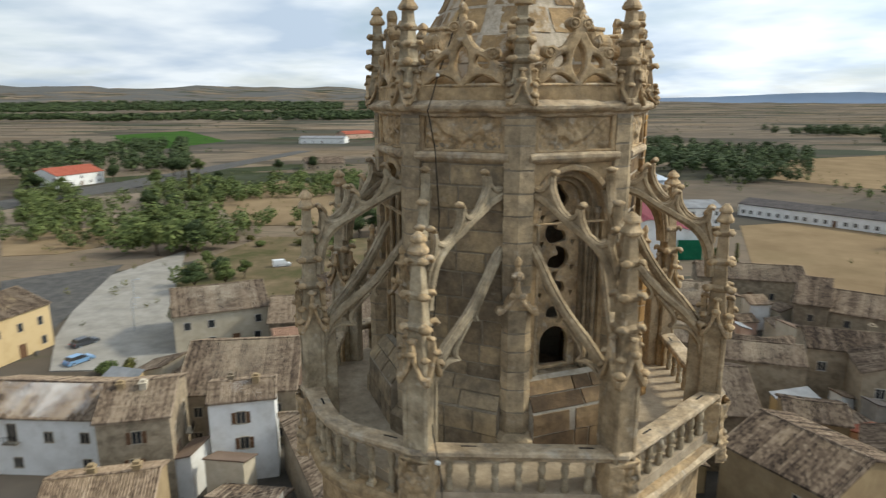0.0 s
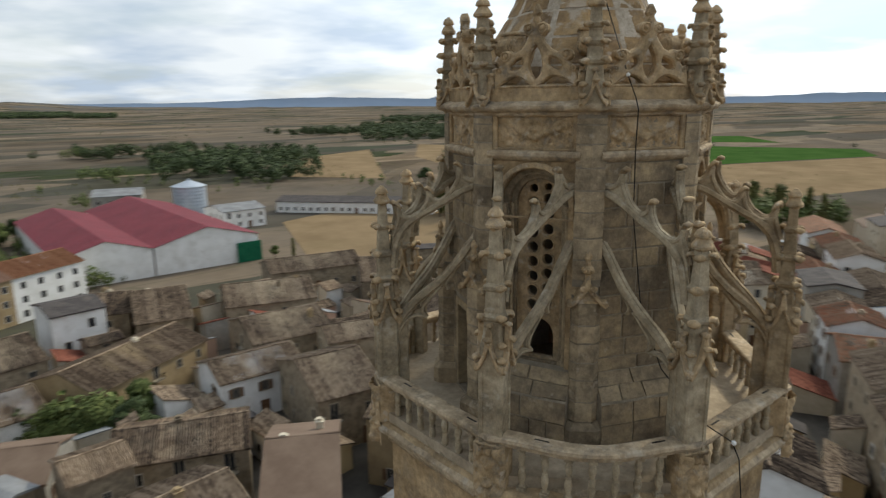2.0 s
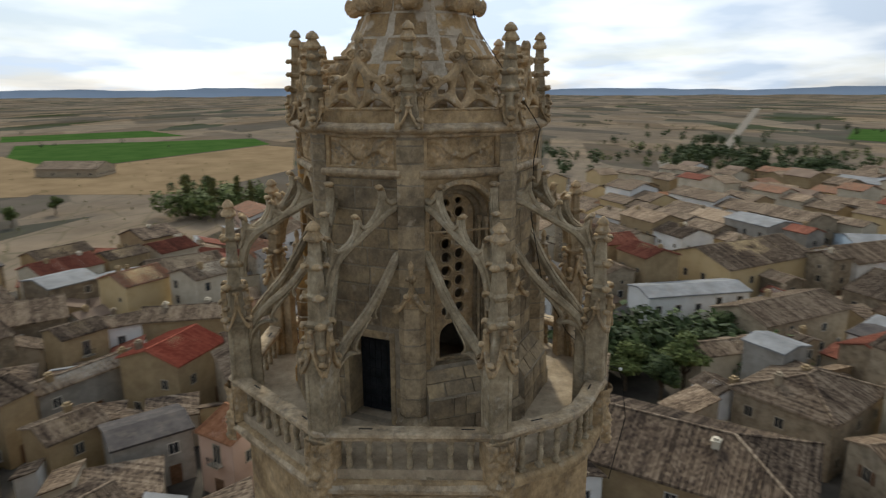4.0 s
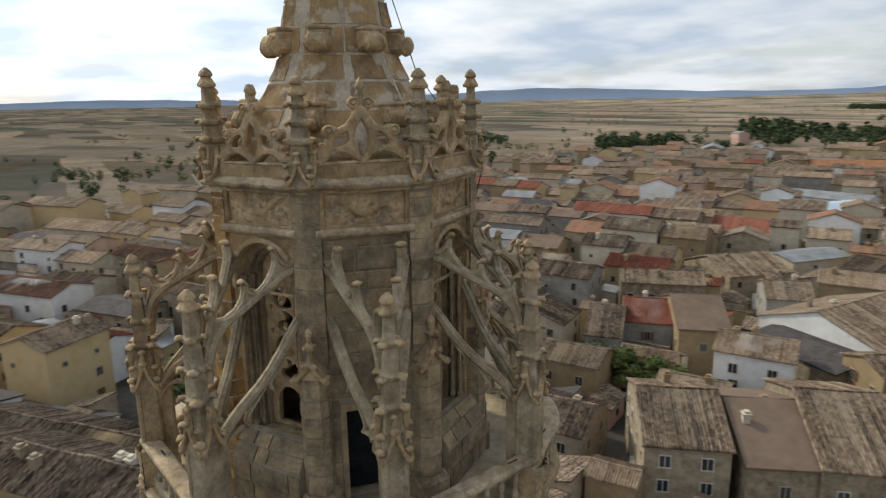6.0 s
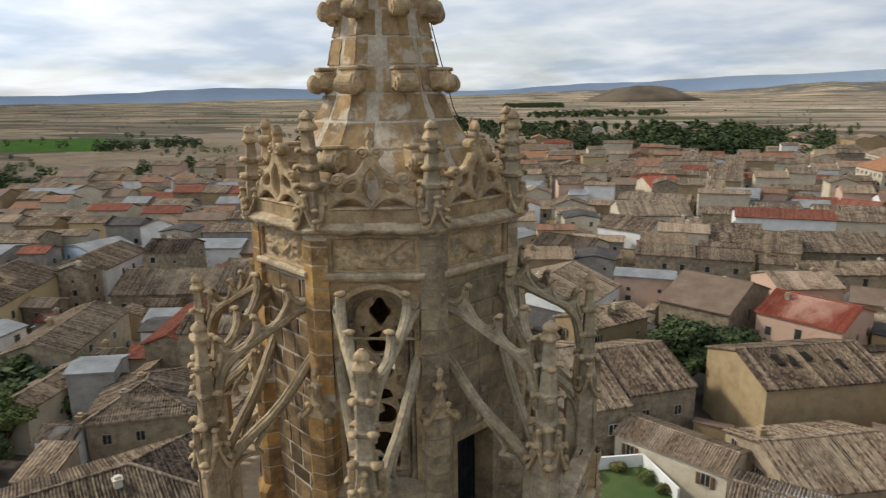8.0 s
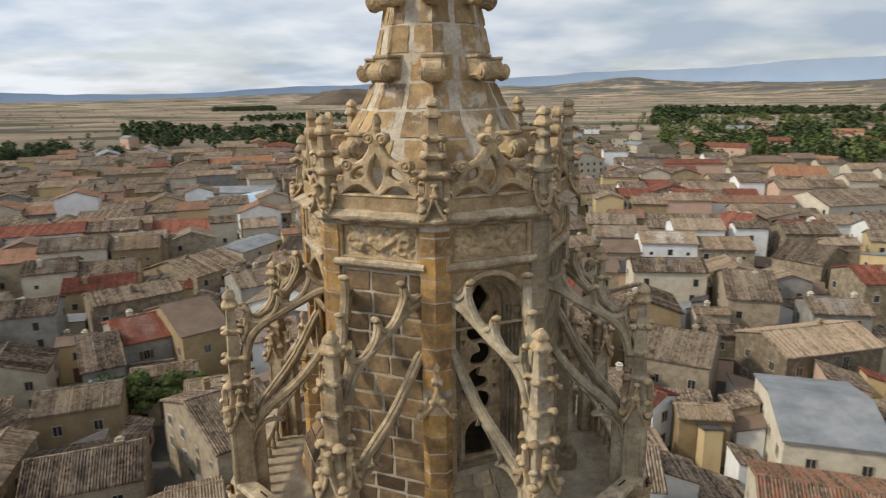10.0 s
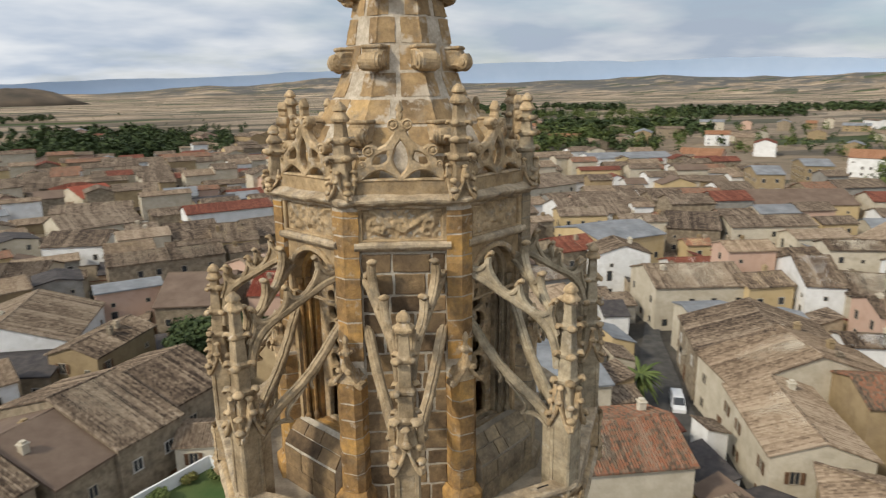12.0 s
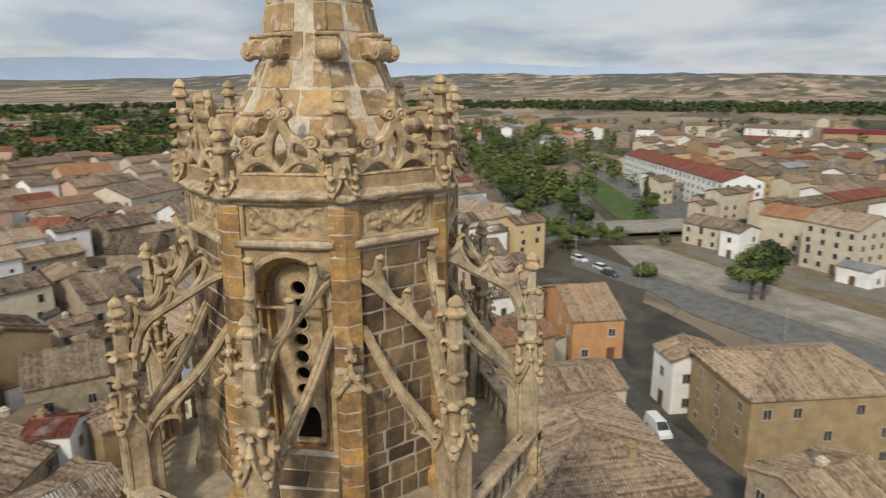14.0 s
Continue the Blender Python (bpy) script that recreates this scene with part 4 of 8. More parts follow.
def baluster_mesh():
    bm = bmesh.new()
    box(bm, -0.065, 0.065, -0.065, 0.065, 0, 0.06, None, 0.008)
    turned(bm, [(0.050, 0.05), (0.054, 0.08), (0.036, 0.10), (0.034, 0.12), (0.048, 0.17), (0.058, 0.22), (0.056, 0.28), (0.042, 0.33), (0.034, 0.355), (0.052, 0.362), (0.052, 0.385), (0.034, 0.392), (0.042, 0.43), (0.057, 0.48), (0.057, 0.53), (0.044, 0.58), (0.033, 0.61), (0.048, 0.63)], 12)
    box(bm, -0.062, 0.062, -0.062, 0.062, 0.625, 0.70, None, 0.008)
    worn(bm, 0.006, 9)
    return bm_to("baluster", bm)


m_bal = baluster_mesh()
bm = bmesh.new()
box(bm, -0.25, 0.25, -0.13, 0.18, 0.0, 0.70, None, 0.02)
m_ped = bm_to("pedestal", bm)
bm = bmesh.new()
grid = []
for i in range(23):
    row = []
    for j in range(37):
        x, z = -0.24 + 0.48 * i / 22, -0.45 + 1.14 * j / 36
        env = max(0.0, 1 - (abs(x) / (0.25 if z > 0 else 0.05 + 0.20 * (z + 0.45) / 0.45)) ** 3)
        h = 0.03 + 0.13 * abs(noise.noise(Vector((abs(x) * 9, z * 8, 1.5)))) + 0.07 * abs(noise.noise(Vector((abs(x) * 19, z * 19, 4.5)))) + (0.07 if z < 0 else 0)
        row.append(bm.verts.new((x, -0.128 - h * env, z)))
    grid.append(row)
for i in range(22):
    for j in range(36):
        bm.faces.new((grid[i][j], grid[i + 1][j], grid[i + 1][j + 1], grid[i][j + 1])).smooth = True
m_relief = bm_to("leaf_relief", bm)
for k in range(8):
    # sides are counted by the pinnacles at their ends: side k lies between pinnacle k - 1 and k
    bow = 0.38 if k == 1 else 0.0
    bal = new("balustrade")
    bal.parent = tower
    tagged(bal, "stone balustrade with turned balusters" + (", bowed outwards" if bow else ""))
    part("rail", rail_mesh(k, ((3.51, -4.73), (3.48, -4.68), (3.48, -4.62), (3.51, -4.595), (3.78, -4.585), (3.81, -4.60), (3.82, -4.65), (3.78, -4.68), (3.76, -4.735)), bow), COPING, bal, "worn moulded coping")
    part("base_course", rail_mesh(k, ((3.50, -5.55), (3.50, -5.42), (3.77, -5.42), (3.81, -5.44), (3.83, -5.47), (3.84, -5.56)), bow), STONE, bal)
    line = side_line(k, 3.65, bow)
    for i in range(7):
        u = 0.155 + 0.69 * i / 6
        f = u * 12
        p = line[int(f)].lerp(line[int(f) + 1], f - int(f))
        d = (line[int(f) + 1] - line[int(f)]).normalized()
        part("baluster", m_bal, PALE, bal, "", Matrix.Translation((p.x, p.y, TOP - 5.43)) @ Matrix.Rotation(math.atan2(d.y, d.x), 4, "Z"))
    for u in (0.17, 0.83):
        i = int(u * 12)
        p, d = side_line(k, 3.62, bow)[i], (side_line(k, 3.62, bow)[i + 1] - side_line(k, 3.62, bow)[i]).normalized()
        b = bmesh.new()
        box(b, -0.11, 0.11, -0.016, 0.016, -0.02, 0.014, None, 0.004)
        part("iron_clamp", b, DARK, bal, "rusty iron clamp", Matrix.Translation((p.x, p.y, TOP - 4.60)) @ Matrix.Rotation(math.atan2(d.y, d.x), 4, "Z"))
    a = radians(-112.5 - 45 * k)
    ped = part("pedestal", m_ped, CARVED, tower, "rail pedestal carved with leaves", Matrix.Translation((3.64 * math.cos(a), 3.64 * math.sin(a), TOP - 5.43)) @ Matrix.Rotation(a + math.pi / 2, 4, "Z"))
    part("leaf_relief", m_relief, CARVED, ped)


def tube(name, points, r, mat, parent=None, sides=6, label=""):
    """A thin pipe or cable along the points."""
    bm = bmesh.new()
    rings = []
    pts = [Vector(p) for p in points]
    for i, p in enumerate(pts):
        d = (pts[min(i + 1, len(pts) - 1)] - pts[max(i - 1, 0)]).normalized()
        s = d.orthogonal().normalized()
        t = d.cross(s)
        rings.append([p + (s * math.cos(2 * math.pi * j / sides) + t * math.sin(2 * math.pi * j / sides)) * r for j in range(sides)])
    loft(bm, rings)
    return part(name, bm, mat, parent, label)


def polar(r, az, z):
    return (r * math.cos(radians(az)), r * math.sin(radians(az)), TOP + z)


tube("cable", [polar(0.62, -128, 4.6), polar(0.90, -127, 3.0), polar(1.35, -125, 1.6), polar(2.20, -122, 0.42), polar(2.42, -121, 0.10), polar(2.52, -121, -0.06), polar(2.40, -120, -0.6), polar(2.36, -119, -1.6), polar(2.60, -117.5, -2.9), polar(3.05, -115, -3.75), polar(3.62, -109, -4.40), polar(3.96, -106, -4.56), polar(4.04, -105, -4.8), polar(4.14, -104.5, -5.6), polar(3.9, -104, -7.0)], 0.009, DARK, tower, 5, "black lightning-conductor cable")
bm = bmesh.new()
ball(bm, *polar(2.20, -122, 0.43), 0.035)
part("cable_clip", bm, WHITE, tower)
bm = bmesh.new()
ball(bm, *polar(3.99, -106, -4.56), 0.04)
part("cable_clip", bm, WHITE, tower)

# ---- ground, fields and hills ----
def field_patchwork():
    """Farmland: strips of stubble, ploughed soil and scrub that change from plot to plot."""
    m = bpy.data.materials.new("farmland")
    m.use_nodes = True
    n, l = m.node_tree.nodes, m.node_tree.links
    b = n["Principled BSDF"]
    b.inputs["Roughness"].default_value, b.inputs["Specular IOR Level"].default_value = 0.97, 0.0
    geo = n.new("ShaderNodeNewGeometry")
    mp = n.new("ShaderNodeMapping")
    mp.inputs["Rotation"].default_value, mp.inputs["Scale"].default_value = (0, 0, radians(24)), (0.0062, 0.019, 0.0)
    l.new(geo.outputs["Position"], mp.inputs["Vector"])
    warp = n.new("ShaderNodeTexNoise")
    warp.inputs["Scale"].default_value, warp.inputs["Detail"].default_value = 0.9, 2.0
    l.new(mp.outputs[0], warp.inputs["Vector"])
    add = n.new("ShaderNodeVectorMath"); add.operation = "MULTIPLY_ADD"
    add.inputs[1].default_value = (0.22, 0.22, 0)
    l.new(warp.outputs["Color"], add.inputs[0]); l.new(mp.outputs[0], add.inputs[2])
    vor = n.new("ShaderNodeTexVoronoi"); vor.distance = "CHEBYCHEV"
    vor.inputs["Scale"].default_value = 1.0
    l.new(add.outputs[0], vor.inputs["Vector"])
    sep = n.new("ShaderNodeSeparateColor")
    l.new(vor.outputs["Color"], sep.inputs[0])
    r = n.new("ShaderNodeValToRGB")
    r.color_ramp.interpolation = "CONSTANT"
    tones = [(0.0, (0.300, 0.228, 0.156)), (0.15, (0.190, 0.150, 0.108)), (0.27, (0.375, 0.292, 0.205)), (0.38, (0.125, 0.104, 0.074)), (0.46, (0.255, 0.196, 0.138)), (0.58, (0.160, 0.128, 0.094)), (0.68, (0.340, 0.262, 0.182)), (0.83, (0.105, 0.098, 0.064)), (0.93, (0.068, 0.084, 0.038))]
    e = r.color_ramp.elements
    while len(e) < len(tones):
        e.new(0.5)
    for q, (p, c) in zip(e, tones):
        q.position, q.color = p, (*c, 1)
    l.new(sep.outputs[0], r.inputs[0])
    nz = n.new("ShaderNodeTexNoise")
    nz.inputs["Scale"].default_value, nz.inputs["Detail"].default_value, nz.inputs["Roughness"].default_value = 0.03, 10.0, 0.7
    l.new(geo.outputs["Position"], nz.inputs["Vector"])
    mr = n.new("ShaderNodeMapRange")
    mr.inputs["From Min"].default_value, mr.inputs["From Max"].default_value, mr.inputs["To Min"].default_value, mr.inputs["To Max"].default_value = 0.3, 0.7, 0.65, 1.3
    l.new(nz.outputs["Fac"], mr.inputs["Value"])
    sc = n.new("ShaderNodeVectorMath"); sc.operation = "SCALE"
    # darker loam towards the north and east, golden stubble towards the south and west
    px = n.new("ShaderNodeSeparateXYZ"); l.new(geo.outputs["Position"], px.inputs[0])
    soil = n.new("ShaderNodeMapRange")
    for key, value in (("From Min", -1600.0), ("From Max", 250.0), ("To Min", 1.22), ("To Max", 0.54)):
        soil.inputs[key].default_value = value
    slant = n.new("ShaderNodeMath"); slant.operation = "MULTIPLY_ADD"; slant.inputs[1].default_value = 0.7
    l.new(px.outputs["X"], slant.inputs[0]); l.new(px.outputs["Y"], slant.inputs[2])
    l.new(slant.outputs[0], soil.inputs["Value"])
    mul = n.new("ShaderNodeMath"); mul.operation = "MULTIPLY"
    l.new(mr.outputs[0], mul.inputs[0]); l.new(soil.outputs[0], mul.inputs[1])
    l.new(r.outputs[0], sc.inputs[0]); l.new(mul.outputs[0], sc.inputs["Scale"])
    # scrubby margins between plots
    edge = n.new("ShaderNodeTexVoronoi"); edge.feature = "DISTANCE_TO_EDGE"
    l.new(add.outputs[0], edge.inputs["Vector"])
    em = n.new("ShaderNodeMapRange")
    em.inputs["From Min"].default_value, em.inputs["From Max"].default_value, em.inputs["To Min"].default_value, em.inputs["To Max"].default_value = 0.008, 0.03, 0.45, 0.0
    l.new(edge.outputs["Distance"], em.inputs["Value"])
    mix = n.new("ShaderNodeMix"); mix.data_type = "RGBA"
    mix.inputs[7].default_value = (0.075, 0.075, 0.035, 1)
    l.new(em.outputs[0], mix.inputs[0]); l.new(sc.outputs[0], mix.inputs[6])
    # dark scrub and holm oak patches on the higher ground, greyed with painted haze
    hz = n.new("ShaderNodeMapRange")
    hz.inputs["From Min"].default_value, hz.inputs["From Max"].default_value = 8.0, 45.0
    hz.inputs["To Min"].default_value = 0.38
    l.new(px.outputs["Z"], hz.inputs["Value"])
    oak = n.new("ShaderNodeTexNoise")
    oak.inputs["Scale"].default_value, oak.inputs["Detail"].default_value, oak.inputs["Roughness"].default_value = 0.0045, 8.0, 0.7
    l.new(geo.outputs["Position"], oak.inputs["Vector"])
    om = n.new("ShaderNodeMapRange")
    om.inputs["From Min"].default_value, om.inputs["From Max"].default_value, om.inputs["To Max"].default_value = 0.40, 0.54, 0.92
    l.new(oak.outputs["Fac"], om.inputs["Value"])
    both_ = n.new("ShaderNodeMath"); both_.operation = "MULTIPLY"
    l.new(hz.outputs[0], both_.inputs[0]); l.new(om.outputs[0], both_.inputs[1])
    mix2 = n.new("ShaderNodeMix"); mix2.data_type = "RGBA"
    mix2.inputs[7].default_value = (0.105, 0.105, 0.10, 1)
    l.new(both_.outputs[0], mix2.inputs[0]); l.new(mix.outputs[2], mix2.inputs[6])
    l.new(mix2.outputs[2], b.inputs["Base Color"])
    return m


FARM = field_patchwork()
SCRUB = material("hill_scrub", [(0.065, 0.054, 0.04), (0.105, 0.081, 0.058), (0.15, 0.112, 0.076)], 0.006, 0.97, 0.0, 0.05)
# blue distance haze is painted into this base colour
HAZY_HILL = material("haze_blue_hills", [(0.32, 0.40, 0.52), (0.38, 0.455, 0.565)], 0.002, 1.0, 0.0, 0.01, spec=0.0)

# elevation of the skyline in metres, by compass direction
SKYLINE = {176: 120, 150: 135, 126: 142, 108: 145, 95: 128, 85: 80, 75: 34, 66: 20, 40: 14, 0: 12, -40: 12, -58: 22, -64: 26, -70: 40, -76: 56, -88: 44, -97: 84, -106: 112, -118: 98, -130: 96, -142: 105, -152: 132, -166: 128, -184: 110}


def skyline(az):
    ks = sorted(SKYLINE)
    az = (az + 184) % 360 - 184
    for a, b in zip(ks, ks[1:]):
        if a <= az <= b:
            u = (az - a) / (b - a)
            u = u * u * (3 - 2 * u)
            return SKYLINE[a] + (SKYLINE[b] - SKYLINE[a]) * u
    return 110


def ground_z(x, y):
    """The height of the land: flat near the town, then rising to the hills."""
    r, az = math.hypot(x, y), math.degrees(math.atan2(y, x))
    foot = 2100 if 80 < az < 165 else 3150 if -172 < az < 62 else 2600
    if r <= foot:
        return 0.0
    u = min(1.0, (r - foot) / (4500 - foot))
    z = skyline(az) * u * u * (3 - 2 * u) * (0.80 + 0.42 * noise.fractal(Vector((x / 900, y / 900, 3)), 1.0, 2.0, 5))
    return max(z + 10 * u * noise.noise(Vector((x / 260, y / 260, 9))), -0.5)


bm = bmesh.new()
rows = []
RADII = [0, 30, 60, 120, 250, 500, 900, 1500, 2100, 2600, 3000, 3300, 3600, 3900, 4200, 4500, 4800]
for r in RADII:
    row = []
    for i in range(240):
        az = -180 + 1.5 * i
        x, y = r * math.cos(radians(az)), r * math.sin(radians(az))
        z = ground_z(x, y)
        row.append((x, y, z))
    rows.append(row)
loft(bm, rows[1:], False)
bm.faces.new(bm.verts[:240])
for f in bm.faces:
    f.smooth = True
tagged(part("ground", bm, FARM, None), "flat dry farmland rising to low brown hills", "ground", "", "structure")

# the flat-topped hill beyond the town
bm = bmesh.new()
c = Vector((2950 * math.cos(radians(-82.4)), 2950 * math.sin(radians(-82.4)), 0))
rows = []
for r, z in ((300, -14), (200, 22), (132, 44), (84, 57), (46, 62), (1, 63)):
    rows.append([c + Vector((r * 0.95 * math.cos(i * math.pi / 24), r * math.sin(i * math.pi / 24), z)) + noise.noise_vector(Vector((math.cos(i * math.pi / 24) * 2, math.sin(i * math.pi / 24) * 2, r / 90))) * min(14, r / 9) for i in range(48)])
loft(bm, rows)
for f in bm.faces:
    f.smooth = True
tagged(part("hill", bm, SCRUB, None), "flat-topped brown scrub hill", "hill", "", "structure")

# far mesas closing the plain, with blue haze put into their colour
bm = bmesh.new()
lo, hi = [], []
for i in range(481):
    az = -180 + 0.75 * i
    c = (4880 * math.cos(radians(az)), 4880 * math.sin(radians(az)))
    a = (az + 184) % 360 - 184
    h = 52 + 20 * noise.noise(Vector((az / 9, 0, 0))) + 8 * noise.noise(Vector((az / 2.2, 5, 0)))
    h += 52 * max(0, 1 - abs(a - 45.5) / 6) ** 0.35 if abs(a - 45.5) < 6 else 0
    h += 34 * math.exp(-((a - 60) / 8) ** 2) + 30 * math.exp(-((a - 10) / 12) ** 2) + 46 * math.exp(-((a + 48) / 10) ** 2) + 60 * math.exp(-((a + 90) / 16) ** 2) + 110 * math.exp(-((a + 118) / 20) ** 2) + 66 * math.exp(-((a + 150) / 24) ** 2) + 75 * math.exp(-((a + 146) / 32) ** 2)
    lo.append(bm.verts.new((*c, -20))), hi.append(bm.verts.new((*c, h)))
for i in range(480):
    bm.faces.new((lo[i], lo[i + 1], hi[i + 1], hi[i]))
tagged(part("backdrop", bm, HAZY_HILL, None), "distant mesas with blue haze in their colour", "backdrop", "", "structure")

SOIL = material("dry_bank", [(0.12, 0.095, 0.06), (0.20, 0.155, 0.095)], 0.3, 0.97, 0.3, 5, stain=((0.09, 0.085, 0.045), 0.5, 0.25))
PALE_CONCRETE = material("pale_concrete", [(0.19, 0.168, 0.136), (0.31, 0.278, 0.230)], 0.25, 0.95, 0.3, 8, stain=((0.15, 0.135, 0.11), 0.7, 0.12))
TRACK = material("dusty_track", [(0.13, 0.115, 0.092), (0.19, 0.168, 0.135)], 0.2, 0.97, 0.2, 6)
ASPHALT = material("asphalt", [(0.055, 0.053, 0.050), (0.095, 0.09, 0.083)], 0.5, 0.95, 0.3, 9, stain=((0.13, 0.12, 0.10), 0.5, 0.2))
PALE_ASPHALT = material("worn_asphalt", [(0.10, 0.097, 0.09), (0.16, 0.152, 0.14)], 0.5, 0.95, 0.3, 9, stain=((0.19, 0.17, 0.14), 0.5, 0.2))
GRAVEL = material("pale_gravel", [(0.21, 0.195, 0.17), (0.30, 0.28, 0.245)], 0.3, 0.97, 0.4, 7, stain=((0.22, 0.20, 0.16), 0.6, 0.12))
CONCRETE = material("concrete", [(0.20, 0.185, 0.16), (0.31, 0.285, 0.245)], 0.6, 0.95, 0.3, 8, stain=((0.17, 0.15, 0.12), 0.5, 0.3))
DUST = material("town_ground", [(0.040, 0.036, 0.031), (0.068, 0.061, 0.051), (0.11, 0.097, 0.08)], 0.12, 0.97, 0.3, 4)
STUBBLE = material("stubble", [(0.175, 0.127, 0.075), (0.245, 0.18, 0.108)], 0.05, 0.97, 0.3, 2, stain=((0.15, 0.115, 0.065), 0.6, 0.02), spec=0.0)
CROP = material("green_crop", [(0.034, 0.072, 0.018), (0.054, 0.10, 0.027)], 0.05, 0.95, 0.0, 2, spec=0.0)
LAWN = material("lawn", [(0.05, 0.085, 0.025), (0.09, 0.115, 0.04)], 0.2, 0.95, 0.4, 4)
WASTE = material("waste_ground", [(0.075, 0.072, 0.034), (0.135, 0.104, 0.062), (0.20, 0.152, 0.095)], 0.06, 0.97, 0.3, 3, stain=((0.05, 0.058, 0.026), 0.6, 0.05), spec=0.0)
LEVEL = [0.03]


def plot(name, mat, points, label, category, lift=None):
    """A level piece of ground laid over the farmland."""
    LEVEL[0] += 0.012
    z = LEVEL[0] if lift is None else lift
    bm = bmesh.new()
    prism(bm, points, -0.3, z)
    bmesh.ops.recalc_face_normals(bm, faces=bm.faces)
    return tagged(part(name, bm, mat, None), label, category, "", "structure")


TOWN_R = ((126, 88), (115, 80), (105, 96), (95, 108), (80, 118), (60, 128), (50, 132), (35, 150), (20, 176), (5, 225), (-10, 265), (-25, 285), (-42, 330), (-60, 430), (-98, 420), (-108, 350), (-135, 330), (-150, 250), (-158, 140), (-180, 96))


def town_radius(az):
    for (a, ra), (b, rb) in zip(TOWN_R, TOWN_R[1:]):
        if b <= az <= a:
            return ra + (rb - ra) * (az - a) / (b - a)
    return 60


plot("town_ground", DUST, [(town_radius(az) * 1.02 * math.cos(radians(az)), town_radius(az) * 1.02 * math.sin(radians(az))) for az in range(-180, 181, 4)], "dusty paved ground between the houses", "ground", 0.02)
plot("field", STUBBLE, [(331, 246), (346, 208), (497, 150), (475, 122), (336, 88), (248, 110), (248, 188)], "tan harvested stubble field", "field")
plot("field", CROP, [(500, 352), (575, 183), (510, 150), (356, 208), (341, 246), (400, 290)], "bright green crop field", "field")
plot("field", CROP, [(534, 388), (614, 261), (702, 341), (607, 438)], "green crop field", "field")
plot("field", STUBBLE, [(380, 505), (439, 335), (313, 187), (242, 173), (225, 231), (290, 390)], "tan harvested stubble field", "field")
plot("field", STUBBLE, [(138, 215), (160, 180), (131, 150), (93, 118), (72, 128), (70, 147), (88, 199)], "tan harvested stubble field", "field")
plot("field", STUBBLE, [(201, 433), (306, 479), (190, 284), (155, 330)], "tan harvested stubble field", "field")
plot("field", CROP, [(-429, 767), (-390, 886), (-249, 654), (-268, 505)], "green crop field", "field")
plot("field", CROP, [(545, -327), (457, -362), (615, -484), (697, -422)], "green crop field", "field")
plot("field", STUBBLE, [(-142, 176), (-118, 195), (-94, 177), (-111, 154), (-124, 151)], "tan grassy plot", "field")
plot("field", STUBBLE, [(-111, 259), (-96, 319), (-50, 287), (-35, 196), (-76, 196)], "tan grassy plot", "field")
plot("waste_ground", WASTE, [(-66, 112), (-50, 104), (-14, 112), (-16, 124), (-12, 150), (-24, 176), (-62, 178), (-71, 140)], "dry waste ground with weeds", "ground")
plot("car_park", GRAVEL, [(-78, 159), (-86, 127), (-72, 92), (-64, 78), (-41, 80), (-49, 93), (-58, 104), (-70, 138)], "pale gravel street and car park", "road")
plot("car_park", ASPHALT, [(-107, 127), (-87, 143), (-74, 92), (-70, 84), (-90, 103)], "grey car park", "road")
plot("road", ASPHALT, [(-215, 165), (-176, 318), (-140, 520), (-128, 520), (-159, 285), (-195, 165)], "grey country road", "road")
plot("street", PALE_ASPHALT, [(-150, -46), (-137, -25), (-130, -13), (-122, 1), (-112, 19), (-98, 46), (-88, 44), (-96, 19), (-103, 7), (-112, -9), (-123, -20), (-134, -40)], "grey street beside the canal", "road")
plot("bank", SOIL, [(-166, -34), (-178, -23), (-163, -11), (-153, 8), (-134, 22), (-118, 50), (-112, 48), (-124, 21), (-136, 4), (-150, -14)], "dry grassy canal bank", "ground")
plot("canal", PALE_CONCRETE, [(-157, -38), (-137, -25), (-130, -13), (-122, 1), (-112, 19), (-97, 47), (-112, 50), (-127, 21), (-136, 6), (-149, -10), (-163, -29)], "pale concrete canal bed", "canal")
plot("avenue", PALE_ASPHALT, [(-440, -224), (-428, -196), (-262, -86), (-190, -49), (-164, -41), (-150, -54), (-190, -84)], "grey tree-lined avenue", "road")
plot("road", PALE_ASPHALT, [(-345, -114), (-338, -98), (-262, -50), (-215, -18), (-196, -18), (-188, -30), (-204, -37), (-258, -70)], "grey road beside the white terrace", "road")
plot("bank_road", TRACK, [(-182, -16), (-178, -22), (-160, -19), (-147, -4), (-141, 8), (-137, 23), (-120, 52), (-127, 55), (-147, 24), (-151, 8), (-159, -4)], "dusty service road on the canal bank", "road")
plot("lawn", LAWN, [(-269, -87), (-278, -77), (-199, -33), (-188, -43)], "green lawn strip", "lawn")
plot("street", ASPHALT, [(-118, -50), (-100, -30), (-88, -16), (-73, -9), (-61, 4.5), (-52, 14), (-46, 8), (-57, -3), (-66, -12), (-78, -24), (-98, -44), (-112, -58)], "grey narrow street", "road")
plot("street", ASPHALT, [(-92, -88), (-73, -67), (-53, -38), (-46, -40), (-59, -57), (-79, -77)], "grey narrow street", "road")
plot("road", TRACK, [(452, -186), (455, -194), (1500, -684), (1508, -672)], "pale straight country road", "road")
plot("road", TRACK, [(265, -90), (272, -106), (384, -137), (376, -119)], "pale track", "road")

